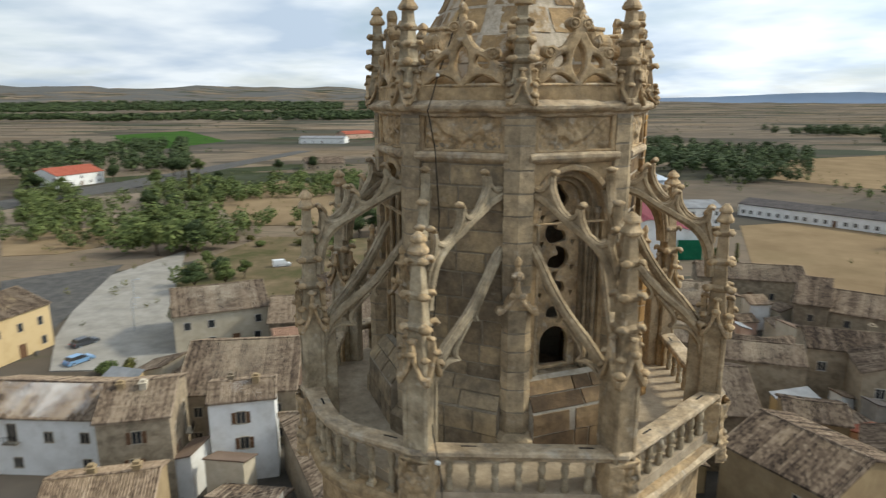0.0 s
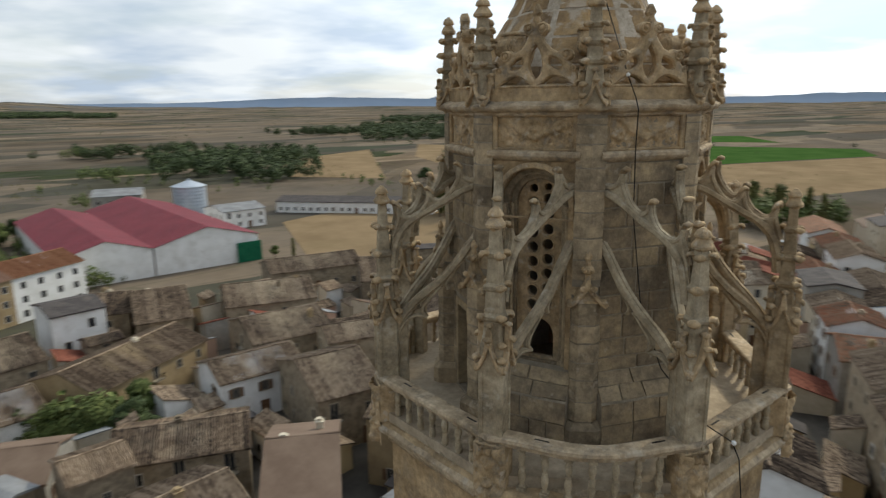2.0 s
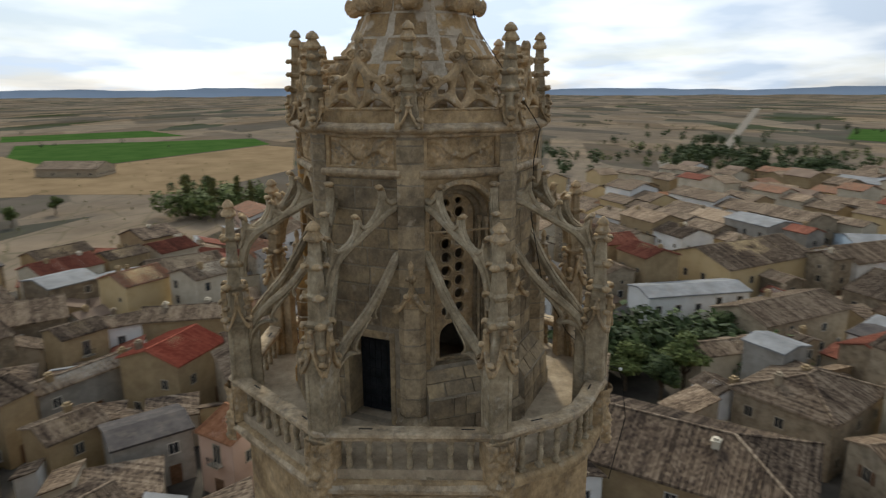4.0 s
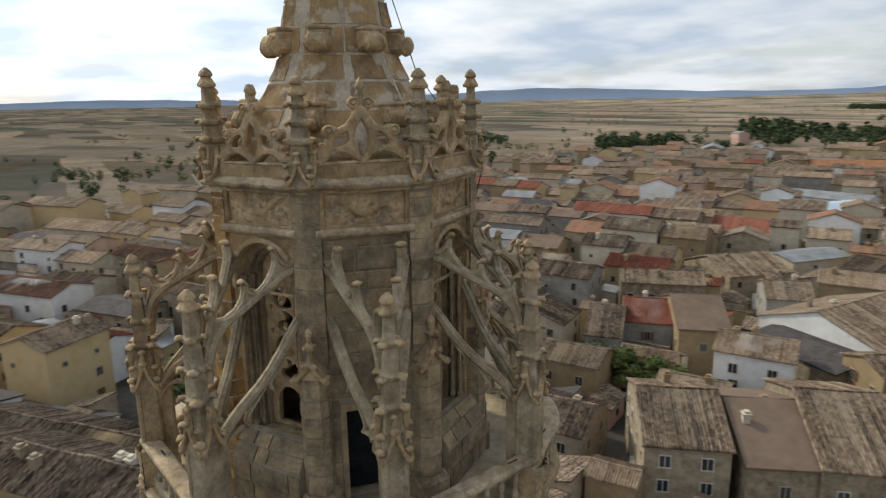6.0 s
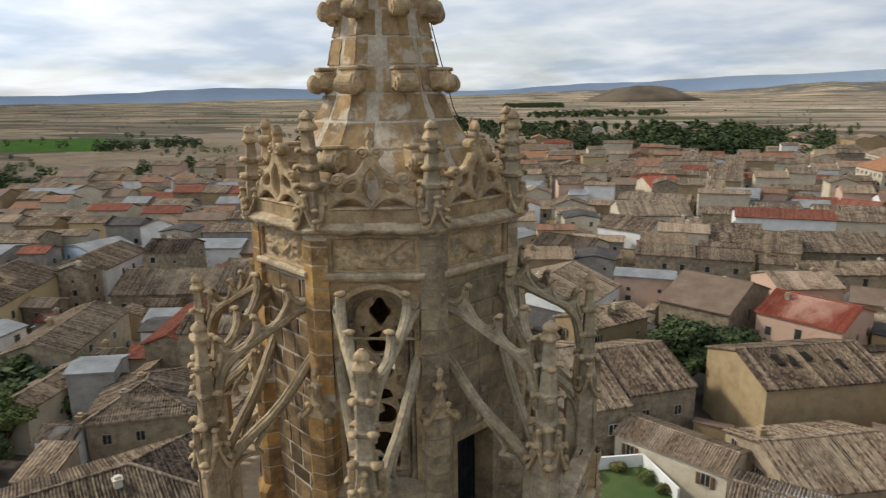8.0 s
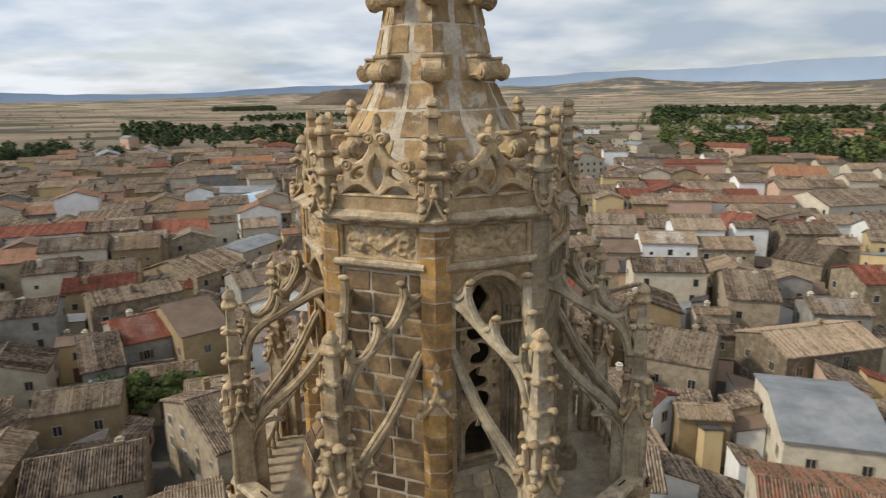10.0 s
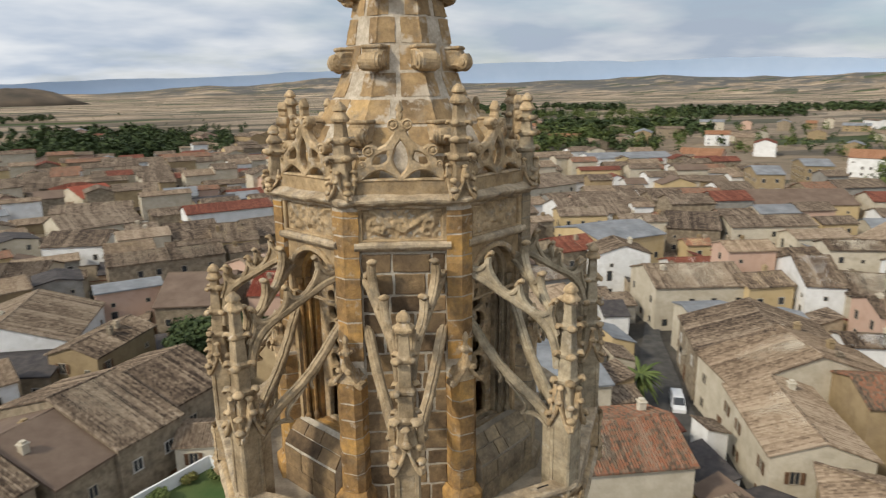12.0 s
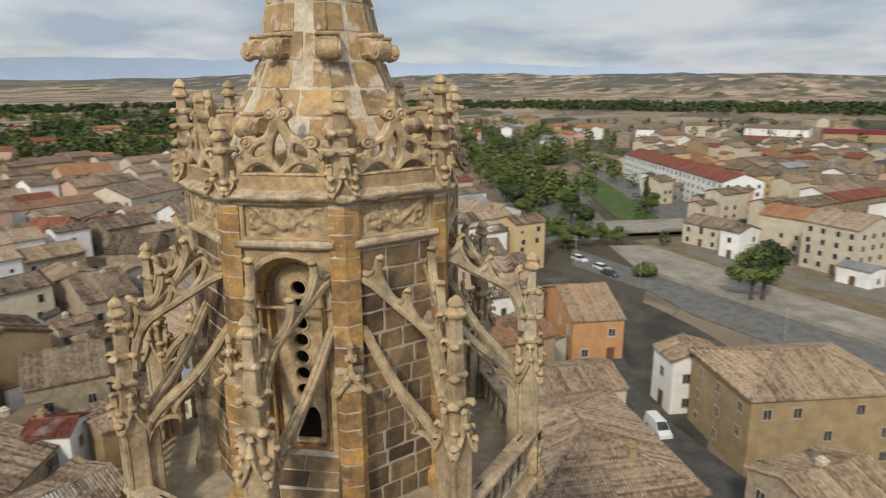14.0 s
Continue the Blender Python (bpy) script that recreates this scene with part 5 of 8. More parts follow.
# ---- houses ----
def tile_material(name, tones, metal=0.0):
    """Clay roof tiles: each tile has a tone of its own; lichen in patches."""
    m = bpy.data.materials.new(name)
    m.use_nodes = True
    n, l = m.node_tree.nodes, m.node_tree.links
    b = n["Principled BSDF"]
    b.inputs["Roughness"].default_value, b.inputs["Specular IOR Level"].default_value = 0.94, 0.05
    tc = n.new("ShaderNodeTexCoord")
    sn = n.new("ShaderNodeVectorMath"); sn.operation = "SNAP"
    sn.inputs[1].default_value = (0.28, 0.33, 50.0)
    l.new(tc.outputs["Object"], sn.inputs[0])
    info = n.new("ShaderNodeObjectInfo")
    off = n.new("ShaderNodeVectorMath"); off.operation = "ADD"
    l.new(sn.outputs[0], off.inputs[0]); l.new(info.outputs["Random"], off.inputs[1])
    wn_ = n.new("ShaderNodeTexWhiteNoise")
    l.new(off.outputs[0], wn_.inputs["Vector"])
    # cover and channel rows up the slope: random tones paint in their shadow stripes
    rows_ = n.new("ShaderNodeVectorMath"); rows_.operation = "SNAP"
    rows_.inputs[1].default_value = (0.14, 60.0, 60.0)
    l.new(tc.outputs["Object"], rows_.inputs[0])
    row_noise = n.new("ShaderNodeTexWhiteNoise")
    l.new(rows_.outputs[0], row_noise.inputs["Vector"])
    both = n.new("ShaderNodeMath"); both.operation = "MULTIPLY_ADD"; both.inputs[1].default_value = 1.15
    l.new(row_noise.outputs["Value"], both.inputs[0])
    geo = n.new("ShaderNodeNewGeometry")
    big = n.new("ShaderNodeTexNoise")
    big.inputs["Scale"].default_value, big.inputs["Detail"].default_value, big.inputs["Roughness"].default_value = 0.28, 7.0, 0.7
    l.new(geo.outputs["Position"], big.inputs["Vector"])
    ad = n.new("ShaderNodeMath"); ad.operation = "MULTIPLY_ADD"; ad.inputs[1].default_value = 0.42
    l.new(wn_.outputs["Value"], both.inputs[2]); l.new(both.outputs[0], ad.inputs[0])
    sh = n.new("ShaderNodeMath"); sh.operation = "MULTIPLY_ADD"; sh.inputs[1].default_value, sh.inputs[2].default_value = 0.34, -0.62
    l.new(info.outputs["Random"], sh.inputs[0])
    s2 = n.new("ShaderNodeMath"); s2.operation = "ADD"
    l.new(big.outputs["Fac"], s2.inputs[0]); l.new(sh.outputs[0], s2.inputs[1]); l.new(s2.outputs[0], ad.inputs[2])
    r = n.new("ShaderNodeValToRGB")
    e = r.color_ramp.elements
    while len(e) < len(tones):
        e.new(0.5)
    for i, (q, c) in enumerate(zip(e, tones)):
        q.position, q.color = 0.12 + 0.76 * i / (len(tones) - 1), (*c, 1)
    l.new(ad.outputs[0], r.inputs[0])
    l.new(r.outputs[0], b.inputs["Base Color"])
    # the lap of each course
    sep = n.new("ShaderNodeSeparateXYZ")
    l.new(tc.outputs["Object"], sep.inputs[0])
    fr = n.new("ShaderNodeMath"); fr.operation = "PINGPONG"; fr.inputs[1].default_value = 0.21
    l.new(sep.outputs["Y"], fr.inputs[0])
    bp = n.new("ShaderNodeBump")
    bp.inputs["Strength"].default_value, bp.inputs["Distance"].default_value = 0.5, 0.12
    l.new(fr.outputs[0], bp.inputs["Height"]); l.new(bp.outputs[0], b.inputs["Normal"])
    return m


ROOFS = {
    "tile": tile_material("old_clay_tiles", [(0.042, 0.032, 0.025), (0.092, 0.068, 0.050), (0.150, 0.112, 0.080), (0.215, 0.164, 0.116), (0.285, 0.226, 0.165)]),
    "pale": tile_material("pale_clay_tiles", [(0.105, 0.076, 0.053), (0.190, 0.138, 0.094), (0.275, 0.206, 0.142), (0.345, 0.27, 0.192)]),
    "redtile": tile_material("red_clay_tiles", [(0.092, 0.040, 0.028), (0.170, 0.062, 0.042), (0.250, 0.108, 0.072)]),
    "rose": tile_material("rose_clay_tiles", [(0.26, 0.165, 0.115), (0.31, 0.195, 0.135), (0.345, 0.225, 0.16)]),
    "orange": tile_material("orange_clay_tiles", [(0.165, 0.080, 0.047), (0.250, 0.125, 0.068), (0.320, 0.172, 0.098)]),
    "red": tile_material("bright_red_tiles", [(0.19, 0.052, 0.034), (0.265, 0.076, 0.048), (0.33, 0.11, 0.07)]),
    "patchy": tile_material("patched_clay_tiles", [(0.08, 0.06, 0.045), (0.15, 0.115, 0.08), (0.25, 0.105, 0.06), (0.21, 0.155, 0.11), (0.30, 0.14, 0.085)]),
    "brown": material("brown_sheet_roof", [(0.13, 0.09, 0.065), (0.18, 0.13, 0.095)], 0.3, 0.8, 0.2, 6),
    "dark": material("dark_slate_roof", [(0.045, 0.04, 0.04), (0.085, 0.075, 0.07)], 0.5, 0.85, 0.3, 6, stain=((0.13, 0.11, 0.09), 0.5, 0.8)),
    "grey": material("grey_sheet_roof", [(0.15, 0.155, 0.16), (0.25, 0.255, 0.26)], 0.3, 0.75, 0.2, 6, spec=0.12, stain=((0.18, 0.16, 0.14), 0.4, 0.5)),
    "blue": material("light_blue_sheet_roof", [(0.33, 0.42, 0.50), (0.42, 0.50, 0.57)], 0.2, 0.6, 0.1, 6),
    "barn": material("red_sheet_roof", [(0.12, 0.020, 0.028), (0.165, 0.028, 0.037)], 0.15, 0.65, 0.1, 5),
}
WALLS = {
    "stone": material("rubble_wall", [(0.17, 0.135, 0.095), (0.28, 0.225, 0.155), (0.36, 0.295, 0.21)], 1.1, 0.95, 0.5, 7, vary=0.25, stain=((0.15, 0.125, 0.095), 0.5, 0.5)),
    "cream": material("cream_render", [(0.46, 0.40, 0.30), (0.58, 0.52, 0.41)], 0.5, 0.93, 0.2, 9, vary=0.15, stain=((0.33, 0.28, 0.21), 0.5, 0.6)),
    "white": material("white_render", [(0.64, 0.63, 0.60), (0.76, 0.75, 0.73)], 0.4, 0.9, 0.15, 9, stain=((0.45, 0.42, 0.37), 0.45, 0.5)),
    "ochre": material("ochre_adobe", [(0.25, 0.182, 0.102), (0.35, 0.265, 0.152)], 0.6, 0.95, 0.3, 7, vary=0.15, stain=((0.24, 0.175, 0.11), 0.5, 0.4)),
    "yellow": material("yellow_render", [(0.46, 0.345, 0.18), (0.57, 0.44, 0.25)], 0.5, 0.92, 0.15, 9, stain=((0.35, 0.26, 0.15), 0.4, 0.5)),
    "grey": material("grey_render", [(0.22, 0.205, 0.18), (0.33, 0.31, 0.275)], 0.6, 0.93, 0.2, 8, vary=0.15, stain=((0.16, 0.145, 0.12), 0.5, 0.5)),
    "pink": material("pink_render", [(0.46, 0.31, 0.23), (0.56, 0.39, 0.30)], 0.5, 0.92, 0.15, 9, stain=((0.36, 0.25, 0.19), 0.4, 0.5)),
    "tan": material("orange_tan_render", [(0.42, 0.22, 0.10), (0.50, 0.28, 0.14)], 0.5, 0.92, 0.15, 9, stain=((0.28, 0.19, 0.12), 0.5, 0.3)),
    "redwall": material("dark_red_render", [(0.28, 0.06, 0.05), (0.34, 0.08, 0.065)], 0.5, 0.92, 0.15, 9),
    "blue": material("pale_blue_render", [(0.33, 0.42, 0.52), (0.42, 0.50, 0.58)], 0.4, 0.9, 0.1, 9),
}
FROSTED = material("frosted_rooflight", [(0.22, 0.26, 0.29), (0.30, 0.34, 0.37)], 0.8, 0.3, 0.0, 5, spec=0.5)
GLASS = material("dark_window_glass", [(0.02, 0.022, 0.025), (0.05, 0.052, 0.055)], 0.8, 0.15, 0.0, 5, spec=0.6)
FRAME = material("pale_window_frame", [(0.42, 0.39, 0.34), (0.55, 0.52, 0.47)], 2, 0.8, 0.1, 20)
SHUTTER = material("brown_shutter", [(0.10, 0.055, 0.03), (0.17, 0.10, 0.06)], 3, 0.8, 0.2, 20)
STONE_TRIM = material("window_surround", [(0.30, 0.255, 0.19), (0.40, 0.35, 0.27)], 2, 0.9, 0.2, 20)
GAP_SHADE = material("painted_gap_shade", [(0.012, 0.010, 0.008), (0.03, 0.025, 0.02)], 2, 0.95, 0.2, 10)
PITCH = math.tan(radians(19))
LABELS = {"tile": "old brown clay tile roof", "pale": "pale clay tile roof", "redtile": "red clay tile roof", "patchy": "patched brown and red tile roof", "orange": "orange tile roof", "rose": "new rose-coloured tile roof", "red": "bright red tile roof", "brown": "brown sheet roof", "dark": "dark slate roof", "grey": "grey sheet roof", "blue": "light blue sheet roof", "barn": "dark red sheet roof"}
WALL_LABELS = {"stone": "rubble stone", "cream": "cream rendered", "white": "white rendered", "ochre": "ochre", "yellow": "yellow rendered", "grey": "grey rendered", "pink": "pink rendered", "tan": "orange-tan", "redwall": "dark red", "blue": "pale blue"}


def window_mesh(w, h, kind):
    """The surround: origin at the middle of the sill, x along the wall, y into it; the outer side is -y."""
    a, b, t = w / 2, h, 0.09
    line = [(-a - t, b + t), (-a - t, 0), (-a - t - 0.04, 0), (-a - t - 0.04, -t - 0.03), (a + t + 0.04, -t - 0.03), (a + t + 0.04, 0), (a + t, 0), (a + t, b + t)]
    me = cut_out("window", line, [[(-a, 0), (-0.03, 0), (-0.03, b), (-a, b)], [(0.03, 0), (a, 0), (a, b), (0.03, b)]], 0.10, 0.0, basis((1, 0, 0), (0, 0, 1), (0, -1, 0), (0, -0.03, 0)))
    me.materials.append(FRAME if kind == "white" else STONE_TRIM)
    return me


def shutter_mesh(w, h):
    bm = bmesh.new()
    n = 9
    rings = []
    for i in range(n + 1):
        z = h * i / n
        rings.append([(0, -0.035, z), (w, -0.035, z), (w, 0.0, z), (0, 0.0, z)])
        if i < n:
            rings.append([(0, -0.055, z + h / n * 0.92), (w, -0.055, z + h / n * 0.92), (w, 0.0, z + h / n * 0.92), (0, 0.0, z + h / n * 0.92)])
    loft(bm, rings)
    return bm_to("shutter", bm)


def railing_mesh(w):
    """Slab and barred front of a small iron balcony."""
    a = w / 2 + 0.35
    bars = [[(-a + 0.03 + 2 * (a - 0.02) * i / 9, 0.04), (-a + 2 * (a - 0.02) * (i + 1) / 9, 0.04), (-a + 2 * (a - 0.02) * (i + 1) / 9, 0.82), (-a + 0.03 + 2 * (a - 0.02) * i / 9, 0.82)] for i in range(9)]
    rail = cut_out("railing", [(-a, 0), (a, 0), (a, 0.86), (-a, 0.86)], bars, 0.03, 0.0, basis((1, 0, 0), (0, 0, 1), (0, -1, 0), (0, -0.74, -0.06)))
    rail.materials.append(DARK)
    bm = bmesh.new()
    box(bm, -a, a, -0.76, -0.02, -0.18, -0.06, None, 0.01)
    slab = bm_to("balcony_slab", bm)
    slab.materials.append(STONE_TRIM)
    return slab, rail


SIZES = {"plain": (0.9, 1.15), "white": (1.0, 1.2), "shutter": (0.85, 1.3), "small": (0.6, 0.6), "balcony": (0.95, 2.0), "wide": (1.9, 1.3)}
PANES = {}
for key, (w, h) in SIZES.items():
    bm = bmesh.new()
    box(bm, -w / 2, w / 2, -0.012, 0.05, 0, h)
    PANES[key] = bm_to("pane", bm)
    PANES[key].materials.append(GLASS)
SHUTTER_ME = shutter_mesh(0.41, 1.3)
SHUTTER_ME.materials.append(SHUTTER)
SLAB_ME, RAILING_ME = railing_mesh(0.95)


def window(key, root, at, near):
    if not near:
        part("window", FAR_WINDOW[key], None, root, "", at)
        return
    ob = part("window", WINDOW[key], None, root, "", at)
    part("pane", PANES[key], None, ob)
    if key == "shutter":
        for x in (-0.94, 0.53):
            part("shutter", SHUTTER_ME, None, ob, "", Matrix.Translation((x, -0.08, 0)))
    if key == "balcony":
        part("balcony_slab", SLAB_ME, None, ob)
        part("railing", RAILING_ME, None, ob)


WINDOW = {key: window_mesh(*SIZES[key], key) for key in SIZES}
FAR_WINDOW = {}
for key, (w, h) in SIZES.items():
    # surround and pane in one for houses far off
    bm = bmesh.new()
    for x0, x1, z0, z1, y0, k in ((-w / 2 - 0.09, w / 2 + 0.09, -0.1, h + 0.09, -0.03, 1), (-w / 2, w / 2, 0, h, -0.045, 0)):
        first = len(bm.faces)
        box(bm, x0, x1, y0, 0.05, z0, z1)
        bm.faces.ensure_lookup_table()
        for f in bm.faces[first:]:
            f.material_index = k
    FAR_WINDOW[key] = bm_to("window", bm)
    FAR_WINDOW[key].materials.append(GLASS), FAR_WINDOW[key].materials.append(FRAME if key == "white" else STONE_TRIM)
bm = bmesh.new()
box(bm, -0.5, 0.5, -0.03, 0.05, 0, 2.1)
box(bm, -0.62, -0.5, -0.07, 0.05, 0, 2.22), box(bm, 0.5, 0.62, -0.07, 0.05, 0, 2.22), box(bm, -0.5, 0.5, -0.07, 0.05, 2.1, 2.22)
DOOR_ME = bm_to("door", bm)
DOOR_ME.materials.append(SHUTTER)
bm = bmesh.new()
box(bm, -0.35, 0.35, -0.35, 0.35, -1.2, 0.9)
box(bm, -0.45, 0.45, -0.45, 0.45, 0.9, 1.0)
box(bm, -0.25, 0.25, -0.25, 0.25, 1.0, 1.25)
CHIMNEY_ME = bm_to("chimney", bm)
CHIMNEYS = []
for key in ("stone", "ochre", "cream"):
    CHIMNEYS.append(CHIMNEY_ME.copy())
    CHIMNEYS[-1].materials.append(WALLS[key])

FOOT = []  # plans of all houses so far


def plan_corners(x, y, w, d, rot, s=1.0):
    c, q = math.cos(radians(rot)), math.sin(radians(rot))
    return [(x + c * a * w / 2 * s - q * b * d / 2 * s, y + q * a * w / 2 * s + c * b * d / 2 * s) for a, b in ((-1, -1), (1, -1), (1, 1), (-1, 1))]


def clash(p, q):
    for poly in (p, q):
        for i in range(2):
            nx, ny = -(poly[i + 1][1] - poly[i][1]), poly[i + 1][0] - poly[i][0]
            a, b = [x * nx + y * ny for x, y in p], [x * nx + y * ny for x, y in q]
            if max(a) < min(b) or max(b) < min(a):
                return False
    return True


def roof_mesh(w, d, h, rise, fine, rng, over=0.35):
    """Two slopes of tile rows along x, with the sag of old timbers."""
    verts, faces = [], []
    L, half = w / 2 + 0.25, d / 2 + over
    step = 0.14 if fine else max(1.0, w / 8)
    cols = max(4, int(2 * L / step))
    cols += cols % 2
    rows = 6 if fine else 2
    sag = rng.uniform(0.03, 0.16) if fine else 0.0
    ph = rng.uniform(0, 9)
    amp = 0.085 if fine else 0.0
    drop = over * rise / (d / 2)
    for side in (-1, 1):
        base = len(verts)
        for i in range(cols + 1):
            x = -L + 2 * L * i / cols
            for j in range(rows + 1):
                u = j / rows
                y = side * half * (1 - u)
                z = h - drop + (rise + drop) * u + 0.12 + (amp if i % 2 else -amp)
                z -= sag * math.sin(math.pi * (x + L) / (2 * L)) * (0.5 + 0.5 * u)
                if fine:
                    z += 0.05 * noise.noise(Vector((x * 0.5 + ph, y * 0.6, side)))
                verts.append((x, y, z))
        k = rows + 1
        for i in range(cols):
            for j in range(rows):
                a = base + i * k + j
                q = (a, a + k, a + k + 1, a + 1)
                faces.append(q if side < 0 else q[::-1])
        # eave and verge edges with thickness
        under = len(verts)
        for x in (-L, L):
            for y, z in ((side * half, h - drop - 0.10), (0, h + rise - 0.14)):
                verts.append((x, y, z))
        a, b, c, dd = under, under + 1, under + 2, under + 3
        faces.append((a, b, dd, c) if side > 0 else (a, c, dd, b))
        for i in range(cols):
            p, q = base + i * k, base + (i + 1) * k
            t0, t1 = len(verts), len(verts) + 1
            verts.extend([(verts[p][0], side * half, h - drop - 0.10), (verts[q][0], side * half, h - drop - 0.10)])
            f = (t0, t1, q, p)
            faces.append(f if side < 0 else f[::-1])
        for i in (0, cols):
            s = base + i * k
            f = (under + (0 if i == 0 else 2), under + (1 if i == 0 else 3), s + rows, s)
            faces.append(f)
    me = bpy.data.meshes.new("roof")
    me.from_pydata(verts, [], faces)
    return me


def hip_mesh(w, d, h, rise, rng):
    """A hipped roof of tile courses that run up each of its four slopes."""
    over, drop, rows = 0.45, 0.14, 6
    L, half = w / 2 + over, d / 2 + over
    run = max(0.3, L - half)
    verts, faces = [], []
    ph = rng.uniform(0, 9)
    for ang, length, depth, inner in ((0, L, half, L - run), (180, L, half, L - run), (90, half, L - run, half), (270, half, L - run, half)):
        c, s = math.cos(radians(ang)), math.sin(radians(ang))
        edge = half if ang in (0, 180) else L
        cols = int(2 * length / 0.15)
        base = len(verts)
        for i in range(cols + 1):
            u = -length + 2 * length * i / cols
            top = min(1.0, (length - abs(u)) / inner)
            for j in range(rows + 2):
                f = top * max(0, j - 1) / rows
                v = -edge + depth * f
                z = h - drop + (rise + drop) * f + (0.085 if i % 2 else -0.085) + 0.06
                x, y = c * u - s * v, s * u + c * v
                z += 0.07 * noise.noise(Vector((x * 0.4 + ph, y * 0.4, ang)))
                if j == 0:
                    z = h - 0.36
                verts.append((x, y, z))
        k = rows + 2
        for i in range(cols):
            for j in range(k - 1):
                p = base + i * k + j
                faces.append((p, p + k, p + k + 1, p + 1))
    n = len(verts)
    verts += [(-L, -half, h - 0.35), (L, -half, h - 0.35), (L, half, h - 0.35), (-L, half, h - 0.35)]
    faces.append((n + 3, n + 2, n + 1, n))
    me = bpy.data.meshes.new("roof")
    me.from_pydata(verts, [], faces)
    return me


def house(x, y, w, d, rot, h, wall, roof, seed, tag="", group="houses of the town"):
    rng = random.Random(1000 + seed)
    FOOT.append(plan_corners(x, y, w, d, rot))
    far = math.hypot(x, y)
    root = empty("house", x, y, 0, WALL_LABELS[wall] + " house with " + LABELS[roof], "house", group)
    if tag == "barn" or tag in ("barrack", "hall"):
        root.name = "barn"
        tagged(root, WALL_LABELS[wall] + " farm building with " + LABELS[roof], "barn")
    root.rotation_euler = (0, 0, radians(rot))
    flat_pitch = roof in ("grey", "blue", "dark")
    rise = d / 2 * (PITCH if not flat_pitch else 0.20)
    bm = bmesh.new()
    hip = tag == "hip"
    sec = [(-d / 2, 0), (d / 2, 0), (d / 2, h), (0, h + (0 if hip else rise)), (-d / 2, h)]
    loft(bm, [[(s * w / 2, yy, zz) for yy, zz in sec] for s in (-1, 1)])
    bmesh.ops.recalc_face_normals(bm, faces=bm.faces)
    part("wall", bm, WALLS[wall], root)
    me = hip_mesh(w, d, h, rise, rng) if hip else roof_mesh(w, d, h, rise, far < 150 and roof not in ("grey", "blue", "brown", "dark"), rng)
    part("roof", me, ROOFS[roof], root)
    if far < 170 and not flat_pitch and tag != "barn":
        L = (w / 2 + 0.2) if not hip else max(0.3, (w - d) / 2)
        bm = bmesh.new()
        k = max(2, int(2 * L / 0.4))
        loft(bm, [[(-L + 2 * L * i / k, 0.16 * math.sin(a), h + rise + 0.08 + 0.12 * math.cos(a) + (0.03 if i % 2 else 0) - (0 if hip else 0.08 * math.sin(math.pi * i / k))) for a in (-1.9, -0.9, 0, 0.9, 1.9)] for i in range(k + 1)], False)
        part("ridge_tiles", bm, ROOFS[roof], root)
        for sx, sy in ((-1, -1), (1, -1), (1, 1), (-1, 1)) if hip else ():
            bm = bmesh.new()
            p, q = Vector((sx * L, 0, h + rise + 0.1)), Vector((sx * (w / 2 + 0.4), sy * (d / 2 + 0.4), h + 0.02))
            side = (q - p).cross(Vector((0, 0, 1))).normalized()
            loft(bm, [[tuple(p.lerp(q, i / 16) + side * (0.2 * math.sin(t)) + Vector((0, 0, 0.02 + 0.13 * math.cos(t) + (0.02 if i % 2 else 0)))) for t in (-1.9, -0.9, 0, 0.9, 1.9)] for i in range(17)], False)
            part("hip_tiles", bm, ROOFS[roof], root)
        for _ in range(rng.choice((0, 0, 1, 1, 2))):
            part("chimney", rng.choice(CHIMNEYS), None, root, "", Matrix.Translation((rng.uniform(-0.4, 0.4) * w, rng.uniform(-0.25, 0.25) * d, h + rise * 0.62)))
    if tag == "ruin":
        # tiles have fallen in; dark slabs on the roof paint the shade inside
        for x0, y0, rx, ry in ((-0.27, -0.20, 0.42, 0.9), (-0.15, -0.22, 0.3, 1.0), (-0.02, -0.17, 0.5, 0.7), (0.20, -0.30, 0.34, 0.8)):
            slope = math.atan2(rise, d / 2)
            line = [(rx * (sx + 0.3 * rng.uniform(-1, 1)), ry * (sy + 0.25 * rng.uniform(-1, 1))) for sx, sy in ((-1, -1), (0, -1), (1, -1), (1, 0), (1, 1), (0, 1), (-1, 1), (-1, 0))]
            at = Matrix.Translation((x0 * w, y0 * d, h + rise * (1 - abs(y0) * 2) + 0.33)) @ Matrix.Rotation(slope, 4, "X")
            part("fallen_patch", cut_out("fallen_patch", line, [], 0.10, 0.0), GAP_SHADE, root, "dark slab painted as the shade where roof tiles have fallen in", at)
        return root
    # windows on the sides that face the tower's surroundings
    c, s = math.cos(radians(rot)), math.sin(radians(rot))
    floors = max(1, int((h + 0.6) / 2.9))
    style = rng.choice(("plain", "white", "shutter", "plain"))
    if tag in ("row", "block", "tall"):
        style, floors = "white" if wall != "yellow" else "shutter", max(3, floors)
    if tag in ("barn", "hall"):
        return root
    for side, length, off in (((0, -1), w, d / 2), ((0, 1), w, d / 2), ((-1, 0), d, w / 2), ((1, 0), d, w / 2)):
        nx, ny = c * side[0] - s * side[1], s * side[0] + c * side[1]
        px, py = x + nx * off, y + ny * off
        if -(nx * px + ny * py) / math.hypot(px, py) < 0.15:
            continue
        n = max(1, int(length / (3.0 if tag in ("row", "block", "barrack") else 3.6)))
        n = min(n, 24 if tag in ("row", "block", "barrack") else 6 if far < 200 else 5)
        blank = wall == "ochre" and not tag and rng.random() < 0.4
